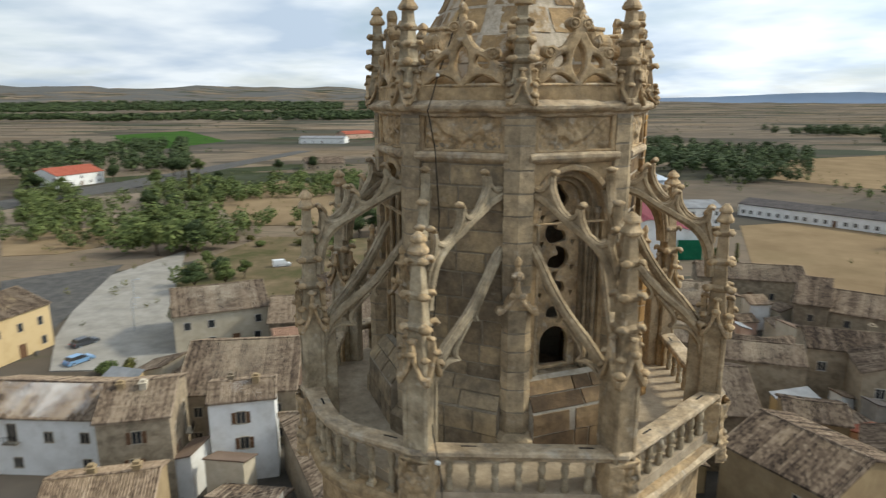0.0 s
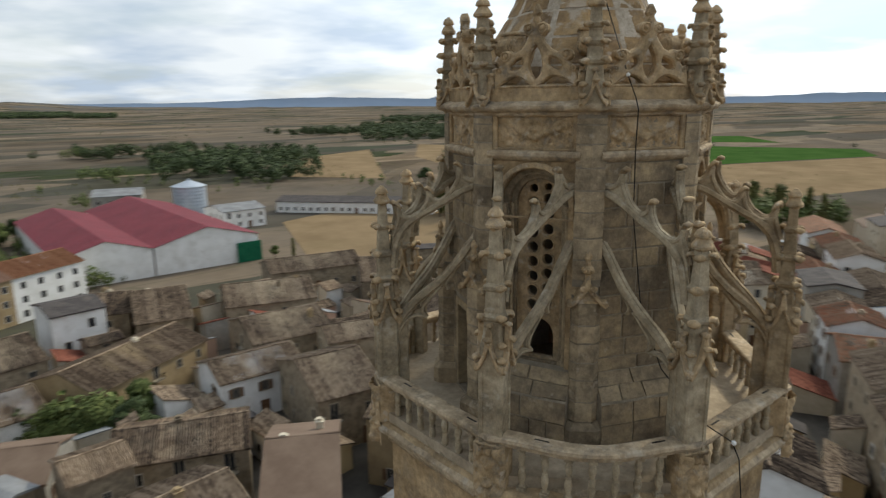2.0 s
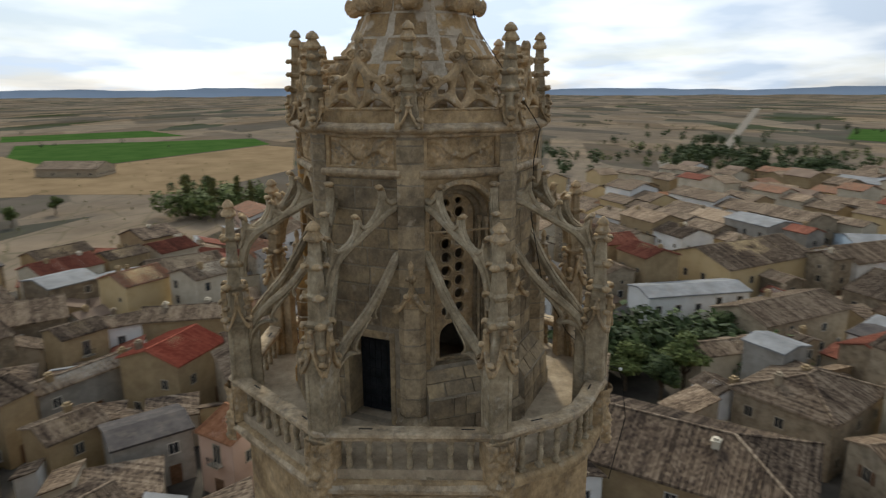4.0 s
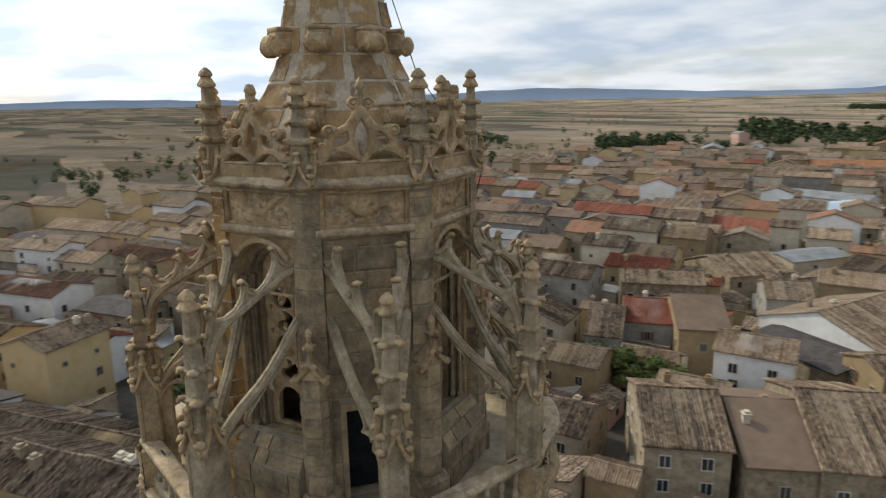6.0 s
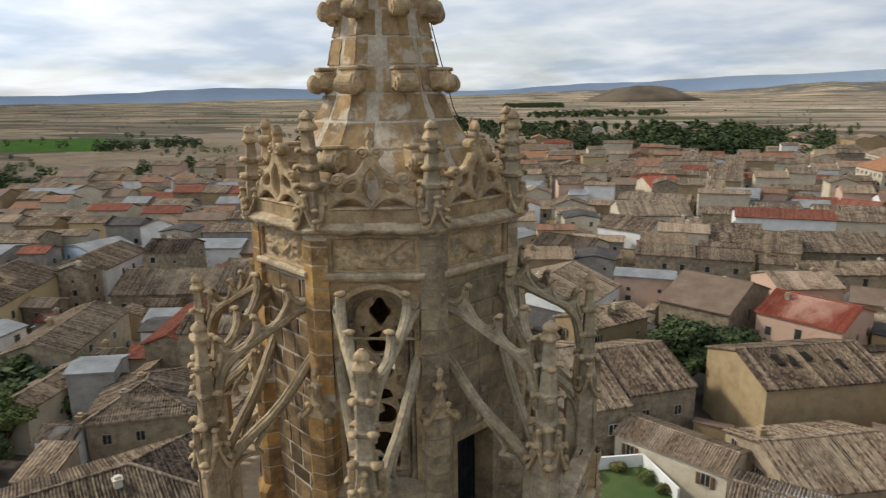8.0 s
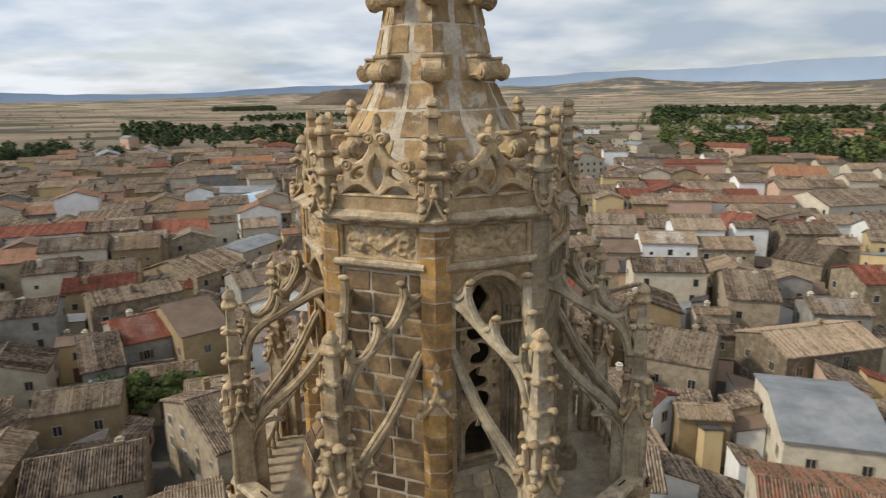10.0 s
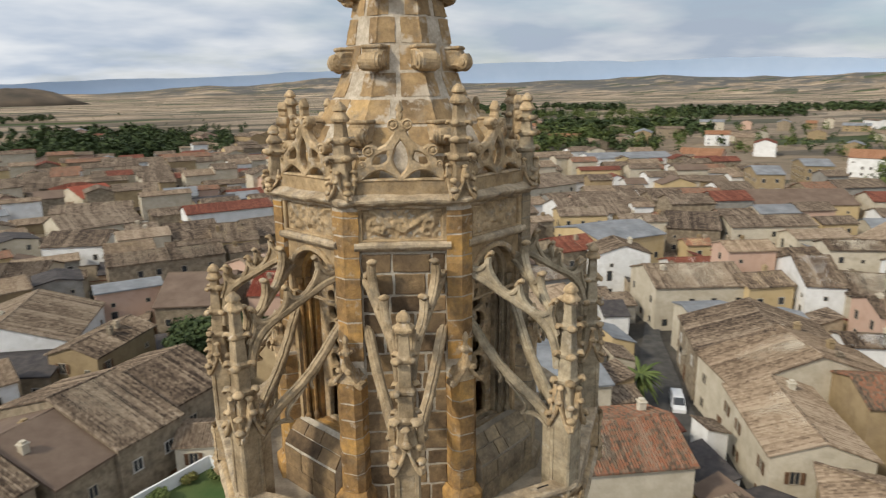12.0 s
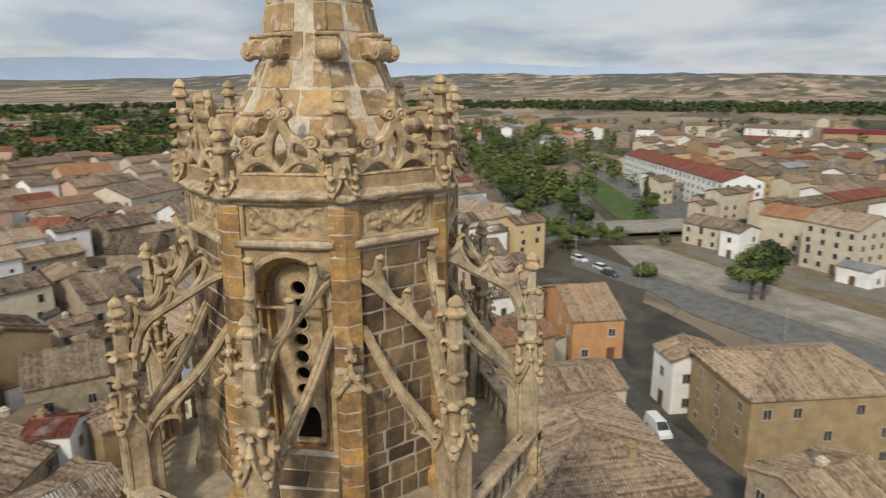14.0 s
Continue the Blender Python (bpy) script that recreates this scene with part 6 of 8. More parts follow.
        for f in range(floors):
            z = 0.95 + f * (h - 0.7) / floors
            for i in range(n):
                if blank or (rng.random() < 0.22 and tag not in ("row", "block", "tall", "barrack")):
                    continue
                u = -length / 2 + length * (i + 0.5) / n + rng.uniform(-0.25, 0.25)
                ang = math.atan2(side[1], side[0]) + math.pi / 2
                at = Matrix.Translation((side[0] * off - side[1] * u, side[1] * off + side[0] * u, z)) @ Matrix.Rotation(ang, 4, "Z")
                if f == 0 and i == n // 2 and side[0] == 0:
                    part("door", DOOR_ME, None, root, "", Matrix.Translation((0, 0, 0.02 - z)) @ at)
                    continue
                kind = style if f < 2 or rng.random() < 0.5 or tag else "small"
                if f == 1 and rng.random() < 0.12:
                    kind = "balcony"
                window(kind, root, at, far < 100)
    return root


house(-55.6, -29.8, 15.4, 9.5, 57, 7.2, "cream", "pale", 301)
house(-67.1, -38.0, 9.9, 20.6, 66, 7.5, "cream", "pale", 302)
house(-71.8, -47.4, 13.2, 18.9, 54, 7.5, "stone", "tile", 303)
house(12.3, -63.8, 7.8, 19.6, 39, 8, "stone", "tile", 306)
house(17.4, -58.3, 6.8, 16.7, 43, 7.5, "stone", "brown", 307)
house(49.4, 32.5, 7.8, 6.1, 128, 6, "grey", "dark", 308)
house(66.2, 36.6, 9.2, 9.0, 163, 8, "ochre", "red", 309)
house(63.2, 47.2, 13.2, 4.2, 150, 6, "grey", "tile", 310)
house(53.2, 51.5, 4.1, 7.2, 164, 8, "ochre", "tile", 311)
house(-47.8, 55.8, 16.3, 10.2, 359, 7, "white", "tile", 0)
house(-29, 66.4, 13.7, 18, 9, 7, "stone", "tile", 1)
house(-44.1, 95.4, 15, 14.7, 25, 6.5, "cream", "tile", 2)
house(-78, 85.1, 11.6, 12.8, 76, 7.5, "yellow", "tile", 3)
house(-32.7, 38.6, 9.2, 5.9, 14, 7, "ochre", "pale", 5)
house(-198, 300.7, 26.5, 18, 72, 6, "white", "red", 6)
house(-140.6, 623.7, 43.9, 18, 359, 5, "white", "grey", 7)
house(-124.7, 707.8, 35.3, 18, 43, 5, "pink", "red", 8)
house(-88, 380.4, 23.3, 17.4, 18, 4, "stone", "tile", 9)
end_house = house(-7, 135.3, 14.6, 11.8, 29, 9, "ochre", "rose", 10, "tall")
bm = bmesh.new()
loft(bm, [[(x, y, z) for y, z in ((-5.9, 0.1), (5.9, 0.1), (5.9, 8.85), (0, 10.8), (-5.9, 8.85))] for x in (-7.42, -7.305)])
part("gable_coat", bm, WALLS["white"], end_house, "white painted gable end")
for z in (1.2, 4.0, 6.7):
    for y in (-3.4, 0.2, 3.4):
        window("plain", end_house, Matrix.Translation((-7.42, y, z)) @ Matrix.Rotation(-math.pi / 2, 4, "Z"), False)
house(6.1, 142.6, 15.4, 11.7, 29, 9, "white", "orange", 11, "tall")
house(-21.1, 93.4, 25, 13.3, 12, 6, "stone", "tile", 12)
house(-4.2, 98.3, 9, 13.3, 13, 6, "stone", "tile", 13)
house(-25.6, 108.9, 10.7, 11.6, 31, 6, "cream", "tile", 14)
house(-24.4, 76, 8, 8.5, 20, 7, "yellow", "rose", 15)
house(-14.8, 77.7, 11.6, 17.4, 4, 6, "stone", "tile", 16)
house(-4.8, 81.7, 6.1, 10.4, 9, 5, "white", "tile", 17)
house(-6.5, 63, 9.5, 9, 335, 6.5, "grey", "brown", 18)
house(-15.8, 64.3, 10.5, 9, 345, 6.5, "cream", "brown", 19)
house(52.1, 266.4, 17.3, 18, 342, 7, "grey", "grey", 23)
house(74, 206, 14.7, 15, 3, 6, "white", "grey", 24)
house(121, 202.4, 60, 14, 311.5, 4.2, "white", "dark", 25, "barrack")
house(20.9, 107.6, 8.5, 18, 348, 6, "stone", "tile", 26)
house(14.9, 114.2, 7, 12.1, 337, 6, "stone", "tile", 27)
house(8.9, 58.4, 13.1, 9.2, 338, 6, "stone", "tile", 28)
house(15.5, 44, 6.5, 14.8, 330, 7, "stone", "brown", 29)
house(38.6, 102.8, 15.6, 13.4, 343, 6, "stone", "tile", 30)
house(57.6, 121.3, 20.2, 10.9, 347, 5, "stone", "tile", 31)
house(22.6, 72.8, 11.5, 9, 358, 6, "white", "tile", 32)
house(32.5, 84.6, 12.5, 13, 354, 6, "stone", "tile", 33)
house(77.8, 88.4, 36.4, 12.6, 327, 6, "stone", "tile", 35)
house(102.4, 108.7, 40.5, 5, 329, 5, "stone", "dark", 36)
house(60.2, 100.2, 5.1, 16.1, 331, 7, "stone", "tile", 37)
house(31.4, 44.5, 10.6, 11.1, 302, 8, "ochre", "tile", 38)
house(27.8, 61.1, 8.3, 14.5, 353, 7, "stone", "tile", 39)
house(65.4, -17.8, 4.2, 10, 255, 6, "white", "pale", 41)
house(86.5, -52.1, 18.9, 10, 297, 7, "stone", "tile", 42)
house(118, -58.6, 25.4, 16, 299, 8, "yellow", "tile", 43)
house(200, -74, 16, 13.6, 278, 6, "white", "orange", 44)
house(96.9, -41.1, 18.8, 7.5, 282, 7, "white", "grey", 45)
house(122.4, -86.1, 17.7, 12.5, 291, 7, "white", "tile", 46)
house(71.9, -62.2, 17.6, 6.9, 295, 7, "stone", "redtile", 47)
house(73, -38.8, 12.5, 5, 286, 6, "cream", "tile", 48)
house(44.7, -45.4, 11.3, 5.1, 283, 7, "stone", "pale", 49)
house(48.9, 21.8, 5, 7.5, 240, 7, "pink", "orange", 53)
house(83.3, 66.5, 8.8, 11.4, 305, 7, "stone", "tile", 54)
house(83.3, 41.9, 12.7, 6.7, 282, 7, "ochre", "tile", 55)
house(79.4, 50.6, 5.3, 5, 303, 7, "white", "tile", 56)
house(115.5, 56, 14.2, 11.5, 307, 6, "stone", "tile", 57)
house(129.2, 77.9, 9.6, 6.6, 270, 5, "stone", "redtile", 58)
house(129.8, 53, 10.8, 5.2, 256, 5, "stone", "redtile", 59)
house(312.9, 193.5, 31.5, 18, 269, 4, "stone", "tile", 60)
house(11.2, -84.1, 11.8, 7.2, 234, 9, "ochre", "tile", 64)
house(65.7, -208.2, 25.1, 14.9, 256, 7, "blue", "blue", 65)
house(70.8, -163.2, 14.2, 16.9, 195, 6, "cream", "redtile", 66)
house(28.9, -137.2, 14.3, 13.1, 168, 7, "cream", "tile", 67)
house(22.4, -98.3, 17.4, 17.8, 259, 8, "white", "tile", 68)
house(22.6, -85.7, 14.7, 8.9, 159, 7, "stone", "dark", 69)
house(17.6, -160.4, 13.6, 13, 162, 8, "white", "tile", 70)
house(16.7, -184.5, 19.6, 16.9, 200, 8, "cream", "tile", 71)
house(75.6, -275.4, 40.3, 17, 195, 7, "cream", "tile", 72)
house(96.6, -327.2, 45, 18, 207, 8, "pink", "orange", 73)
house(20.8, -241, 12.3, 18, 210, 8, "cream", "red", 74)
house(77.4, -232.6, 30.3, 14.4, 180, 7, "white", "grey", 75)
house(37.2, -110.4, 7.3, 10.9, 213, 7, "grey", "tile", 76)
house(53.5, -125.2, 14.3, 15.4, 244, 6, "stone", "tile", 77)
house(47.7, -145.1, 15.8, 9, 248, 6, "cream", "grey", 78)
house(-14, -75.9, 15.7, 12.7, 212, 9, "ochre", "tile", 79, "ruin")
house(-18.6, -101.6, 12.3, 12.9, 154, 8, "pink", "red", 80)
house(-4, -105.4, 11.4, 18, 160, 8, "stone", "brown", 81)
house(-14.4, -145.3, 9.8, 16, 177, 9, "yellow", "tile", 82)
house(-4.1, -139.6, 9.5, 15.5, 179, 7, "stone", "tile", 83)
house(-26.5, -159, 18.4, 16.9, 195, 7, "stone", "tile", 84)
house(-26.4, -135.8, 17.8, 8.7, 201, 7, "stone", "tile", 85)
house(-17, -119.6, 11.3, 10.5, 205, 8, "pink", "tile", 86)
FOOT.append(plan_corners(-3.7, -51.5, 9.3, 7.6, 164))
house(-7.8, -220.4, 10, 18, 177, 9, "white", "grey", 88)
house(-16.2, -202.8, 12.9, 17.4, 189, 8, "stone", "dark", 89)
house(-38.5, -203, 10.2, 18, 154, 8, "stone", "redtile", 90)
house(-56.9, -265.1, 18.6, 18, 107, 14, "cream", "orange", 91, "block")
house(2.3, -243.1, 7.7, 13.6, 175, 8, "cream", "tile", 92)
house(54.8, -99, 14.4, 8.2, 218, 8, "stone", "tile", 93)
house(47.2, -83.1, 7.1, 12, 217, 7, "grey", "redtile", 94)
house(48.4, -74.5, 5.1, 14.3, 211, 7, "grey", "tile", 95)
house(40.2, -85.3, 7.1, 16.2, 221, 8, "ochre", "brown", 96)
house(-41.4, -54, 9.9, 16, 164, 7.2, "cream", "grey", 97)
house(-32.5, -33.5, 14.3, 11.2, 161, 9, "cream", "patchy", 98)
house(-110.7, -137.3, 19.8, 18, 164, 8, "white", "tile", 99)
house(-120.3, -180.1, 24.9, 18, 191, 9, "cream", "tile", 100)
house(-93.8, -106.7, 17.9, 17.6, 180, 9, "yellow", "grey", 101)
house(-117.5, -104.7, 12.1, 15.3, 139, 9, "stone", "tile", 102)
house(-79.5, -103.1, 9.3, 11, 178, 8, "stone", "redtile", 103)
house(-76.8, -119, 9.5, 13.6, 130, 8, "stone", "tile", 104)
house(-53.5, -97.9, 8, 16.2, 165, 8, "stone", "tile", 105)
house(-52.1, -75.3, 15.5, 10.2, 193, 7, "stone", "pale", 107)
house(-203.1, -228.9, 39.1, 18, 161, 10, "white", "grey", 108, "hall")
house(-140.3, -242, 18.3, 18, 162, 9, "pink", "orange", 109)
house(-74.6, -147.3, 7.7, 15.2, 134, 9, "stone", "redtile", 110)
house(-63.2, -15.8, 10, 8.5, 135, 6.5, "cream", "pale", 113)
house(-83.3, -38.1, 9.6, 5, 145, 8, "white", "tile", 114)
house(-102.4, -62.3, 6.2, 18, 144, 9, "white", "tile", 115)
house(-107.9, -53.5, 11.7, 12.4, 136, 8, "cream", "tile", 116)
house(-167.5, -114.9, 28.8, 18, 153, 9, "yellow", "brown", 117)
house(-189.7, -142.6, 8.7, 18, 142, 13, "ochre", "grey", 118, "block")
house(-231.6, -154.7, 9.9, 17.4, 141, 12, "ochre", "grey", 119, "block")
house(-302.6, -177.1, 15.1, 18, 119, 9, "white", "orange", 120)
house(-84.3, -72.9, 16.4, 13.5, 157, 8, "cream", "tile", 121)
house(-93.2, -65.2, 8.6, 8, 164, 8, "yellow", "tile", 122)
house(-254.1, -230.5, 20.2, 18, 124, 8, "pink", "orange", 124)
house(-152.3, -72.6, 14.3, 16.4, 81, 7, "white", "pale", 125)
house(-90.1, -23.9, 8.1, 17.1, 128, 7, "tan", "pale", 127)
house(-256, -38, 88, 14, 35, 11, "white", "redtile", 128, "row")
house(-172, -14.8, 11, 10, 62, 6, "cream", "tile", 129)
house(-162.5, -7.3, 5.3, 8, 62, 7, "white", "tile", 414)
house(-178.5, 3.5, 11.5, 12, 67, 9, "cream", "orange", 130)
house(-162.7, 15.4, 13, 14, 56, 11, "cream", "pale", 131, "row")
house(-150, 18, 7, 6, 60, 4, "white", "grey", 415)
house(-257.1, 8.4, 25.5, 14, 106, 8, "yellow", "tile", 416)
house(-51.2, 11.1, 9.6, 7.4, 140, 8, "stone", "pale", 133)
house(-296.1, 14.1, 30.6, 18, 85, 8, "ochre", "tile", 134)
house(-336.7, -50.3, 45, 14, 30, 7, "tan", "orange", 135)
house(-364, -13, 42, 12, 26, 7, "tan", "orange", 417)
house(-316.3, -86, 30, 10, 45, 6, "cream", "tile", 418)
house(-449.3, 15.2, 21, 10, 65, 7, "cream", "tile", 419)
house(-565, 29.5, 45, 16, 96, 6, "ochre", "barn", 136)
house(-600, -25, 48, 16, 83, 6, "white", "brown", 420)
house(-539.9, -196.2, 16, 12, 117, 6, "tan", "orange", 421)
house(-553.6, -169.6, 22.5, 12, 117, 6, "tan", "orange", 422)
house(-32.5, -71.2, 8.7, 12, 151, 8, "stone", "tile", 137)
house(-24.5, -59.8, 4.6, 4.5, 127, 6.5, "white", "redtile", 138)
house(88.9, -80.3, 25.1, 15.6, 206, 7, "stone", "tile", 139)
house(66.5, -41.7, 5.6, 5, 211, 9, "grey", "grey", 140)
house(77.8, -62, 4.5, 6.3, 207, 6, "white", "dark", 141)
house(135, -95.6, 10.6, 12, 261, 7, "blue", "grey", 142)
house(25, -259.4, 15.4, 12, 197, 8, "ochre", "redtile", 401, "hip")
house(52.9, -258.9, 29.8, 14, 195, 8, "yellow", "tile", 402, "row")
house(94.7, -361.4, 41.5, 12, 193, 7, "tan", "pale", 403)
house(106.6, -425.2, 19.5, 12, 202, 9, "pink", "redtile", 404, "hip")
house(61.5, -430.2, 22, 12, 169, 9, "tan", "redtile", 405, "hip")
house(17.7, -207.3, 21.8, 10, 178, 8, "stone", "tile", 406)
house(-72, -352, 34, 14, 99, 11, "cream", "pale", 407, "block")
house(-26.7, -290.4, 23.9, 8, 154, 6, "ochre", "pale", 408)
house(-25, -363.6, 25, 12, 160, 6, "cream", "pale", 409)
house(-178.8, -303.1, 26, 12, 127, 8, "tan", "orange", 410)
house(-172.8, -381.4, 24.5, 12, 139, 8, "pink", "redtile", 411)
house(-88, -161, 16, 9, 212, 9, "cream", "pale", 412)
house(10, 87, 20, 11.5, 30, 5.5, "ochre", "pale", 205)
house(-46.5, -9.8, 19, 15.5, 41, 8, "ochre", "pale", 202, "hip")
house(-72, 7.8, 18, 13, 126, 9.5, "ochre", "pale", 126, "hip")
house(-76.2, -4.2, 5.4, 7.5, 38, 7.5, "white", "pale", 413)
house(23.6, -52.8, 8, 15, 41, 8.5, "stone", "tile", 61)
house(5, -69.5, 9, 15, 40, 8, "stone", "tile", 62)
house(57.5, -41.5, 13, 11, 128, 7.0, "stone", "tile", 50, "hip")
house(46.9, -22, 26, 14, 59.5, 6.2, "ochre", "tile", 312, "hip")
hipped = house(-11, 48.5, 17, 13.6, 117, 6.6, "stone", "tile", 4, "hip")
for turn, along, run in ((0, 0.9, 3.9), (90, 0.2, 4.4)):
    bm = bmesh.new()
    box(bm, -0.75, 0.75, -0.55, 0.55, 0.0, 0.10)
    tilt = Matrix.Rotation(radians(turn), 4, "Z") @ Matrix.Translation((along, run, 6.6 + PITCH * ((6.8 if turn == 0 else 8.5) - run) + 0.24)) @ Matrix.Rotation(-math.atan(PITCH), 4, "X")
    light = part("rooflight", bm, FROSTED, hipped, "pale glazed rooflight", tilt)
    bm = bmesh.new()
    for x0, x1, y0, y1 in ((-0.85, 0.85, -0.65, -0.55), (-0.85, 0.85, 0.55, 0.65), (-0.85, -0.75, -0.55, 0.55), (0.75, 0.85, -0.55, 0.55)):
        box(bm, x0, x1, y0, y1, -0.2, 0.14)
    part("frame", bm, FRAME, light)
house(-7.5, 55.6, 4.2, 3.4, 117, 7.6, "stone", "grey", 413)


# the rest of the town, street by street
STREETS = ([(-18, -385), (100, -405), (135, -530), (-25, -530)], [(-73, -9), (-61, 4.5), (-50, 14), (-45, 8), (-57, -4), (-66, -13), (-78, -24), (-86, -18)], [(-92, 0), (-80, -10), (-74, -14), (-84, -24), (-98, -10)], [(-128, -44), (-100, -6), (-92, 2), (-84, -2), (-100, -30), (-116, -50)], [(-92, -88), (-73, -67), (-53, -38), (-46, -40), (-59, -57), (-79, -77)], [(-149, -50), (-116, -8), (-98, 44), (-130, 50), (-155, 0), (-175, -30)], [(-440, -230), (-428, -190), (-193, -22), (-150, 24), (-138, 10), (-165, -50), (-190, -90)], [(-110, 127), (-78, 160), (-45, 100), (-40, 78), (-68, 78)], [(66, -12), (92, -12), (92, -48), (66, -48)], [(-6, 70), (9, 70), (9, 82), (-6, 82)], [(0, -90), (-10, -90), (-8, -76), (3, -74)], [(14, -49), (1, -58), (-5, -51), (8, -41)], [(-152, -46), (-180, -30), (-134, 24), (-110, 56), (-90, 48), (-98, 16), (-108, -8), (-127, -34)])


def inside(px, py, poly):
    hit = False
    for (x0, y0), (x1, y1) in zip(poly, poly[1:] + poly[:1]):
        if (y0 > py) != (y1 > py) and px < (x1 - x0) * (py - y0) / (y1 - y0) + x0:
            hit = not hit
    return hit


# yards and street corners that stay open
OPEN_YARDS = ((-80.8, -15.3), (-88.8, -12.6), (-99.2, -3.8), (-96.5, -12.2), (-107.4, -18.5), (-111.6, -25.1), (-14.1, -62.6), (-5.6, -64.2))
rng = random.Random(77)
made, far_plans = 0, []
GRID = {}


def near_feet(x, y):
    out = []
    for i in (-1, 0, 1):
        for j in (-1, 0, 1):
            out += GRID.get((int(x // 50) + i, int(y // 50) + j), [])
    return out


def register(p):
    cx, cy = sum(a for a, _ in p) / 4, sum(b for _, b in p) / 4
    GRID.setdefault((int(cx // 50), int(cy // 50)), []).append(p)


for p in FOOT:
    register(p)
WALL_PICK = ["stone"] * 5 + ["cream"] * 6 + ["white"] * 4 + ["ochre"] * 3 + ["yellow"] * 3 + ["grey"] * 2 + ["pink"]
ROOF_PICK = ["tile"] * 18 + ["pale"] * 6 + ["redtile"] * 2 + ["patchy"] * 3 + ["brown"] * 2 + ["dark"] + ["grey"]
# terraces of two rows back to back, along the streets of each quarter (from and to by compass, direction of its streets)
QUARTERS = ((-188, -150, 148), (-150, -128, 158), (-128, -104, 172), (-104, -80, 186), (-80, -52, 200), (-52, -12, 22), (-12, 24, 30), (24, 50, -32), (50, 76, -16), (76, 100, 5), (100, 126, 14))
plans = []
for a0, a1, turn in QUARTERS:
    c, s = math.cos(radians(turn)), math.sin(radians(turn))
    v = -440.0
    while v < 440:
        depths = [rng.uniform(7, 10.5), rng.uniform(7, 10.5)]
        for row, d in enumerate(depths):
            vc = v + d / 2 + (depths[0] if row else 0)
            u, run, base = -440.0, 0, 7.0
            while u < 440:
                if run == 0:
                    run, base = rng.randint(3, 6), rng.uniform(6.8, 10.2)
                    usual_wall, usual_roof = rng.choice(WALL_PICK), rng.choice(ROOF_PICK)
                    u += rng.uniform(3.5, 6.0)
                w = rng.uniform(16, 26) if rng.random() < 0.10 else rng.uniform(7.5, 13.5)
                x, y = c * (u + w / 2) - s * vc, s * (u + w / 2) + c * vc
                u += w
                run -= 1
                rr, az = math.hypot(x, y), math.degrees(math.atan2(y, x))
                az = az - 360 if az > 126 else az
                cross = 90 if rng.random() < 0.12 else 0
                pick = (base + rng.uniform(-1.4, 1.4), usual_wall if rng.random() < 0.4 else rng.choice(WALL_PICK), usual_roof if rng.random() < 0.5 else rng.choice(ROOF_PICK), rng.random(), rng.uniform(-1.5, 1.5))
                if a0 <= az < a1 and 43 < rr < 440:
                    lim = town_radius(az) if az > -180 else 0
                    if -188 <= az < -168 and 200 < rr < 420:
                        lim = 420
                    if rr < lim and not (rr > 0.75 * lim and pick[3] < 0.3):
                        plans.append((rr, x, y, d if cross else w, w if cross and w < 13 else d, turn + cross + pick[4], *pick[:3]))
        v += sum(depths) + rng.uniform(5.5, 8.5)
for rr, x, y, w, d, rot, h, wall, roof in sorted(plans):
    for shrink in (1.0, 0.85, 0.7, 0.55, 0.42):
        p = plan_corners(x, y, w * shrink, d * (1.0 if shrink > 0.8 else shrink), rot, 0.95)
        if not any(inside(px, py, q) for q in STREETS for px, py in (*p, (x, y))) and not any(clash(p, q) for q in near_feet(x, y)):
            break
    else:
        continue
    if any(inside(ox, oy, p) for ox, oy in OPEN_YARDS):
        continue
    w, d = w * shrink, d * (1.0 if shrink > 0.8 else shrink)
    register(p)
    if d < 5:
        h = min(h, 6.0)
    if 30 < x < 82 and 28 < y < 98:
        # the old quarter: bare stone under weathered tiles
        wall, roof = ("ochre" if wall in ("yellow", "ochre") else "stone"), "tile"
        h = min(h, 7.6)
    if -190 < x < -75 and -110 < y < -25 and wall in ("stone", "grey"):
        # rendered fronts near the avenue
        wall = "yellow" if made % 3 else "cream"
    if 40 < x < 76 and -16 < y < 28:
        roof = "tile"
    if -48 < x < -28 and 36 < y < 56:
        wall, roof = "stone", "tile"
    if made < 215:
        house(x, y, w, d, rot, h, wall, roof, 500 + made)
    else:
        if rng.random() < 0.25:
            h, wall = rng.uniform(8.5, 12), rng.choice(["cream", "cream", "yellow", "pink", "white", "ochre"])
        far_plans.append((x, y, w, d, rot, h, wall, roof))
    made += 1

house(-2.4, -56.8, 12, 5.5, 161, 5.7, "cream", "pale", 87)
house(-15.5, -60, 13, 12, 32, 5.4, "stone", "tile", 88)

# scattered houses and halls past the edge of the town
for _ in range(170):
    a, rr = rng.uniform(-186, -62), rng.uniform(430, 760)
    x, y = rr * math.cos(radians(a)), rr * math.sin(radians(a))
    w, d = rng.uniform(9, 26), rng.uniform(8, 14)
    p = plan_corners(x, y, w, d, a, 1.0)
    if rng.random() < (760 - rr) / 330 + 0.15 and not any(inside(px, py, q) for q in STREETS for px, py in p) and not any(clash(p, q) for q in near_feet(x, y)):
        register(p)
        far_plans.append((x, y, w, d, a + rng.choice((0, 30, 90)), rng.uniform(4.5, 9), rng.choice(["cream", "white", "stone", "pink", "ochre"]), rng.choice(["tile", "pale", "orange", "redtile", "grey", "tile"])))

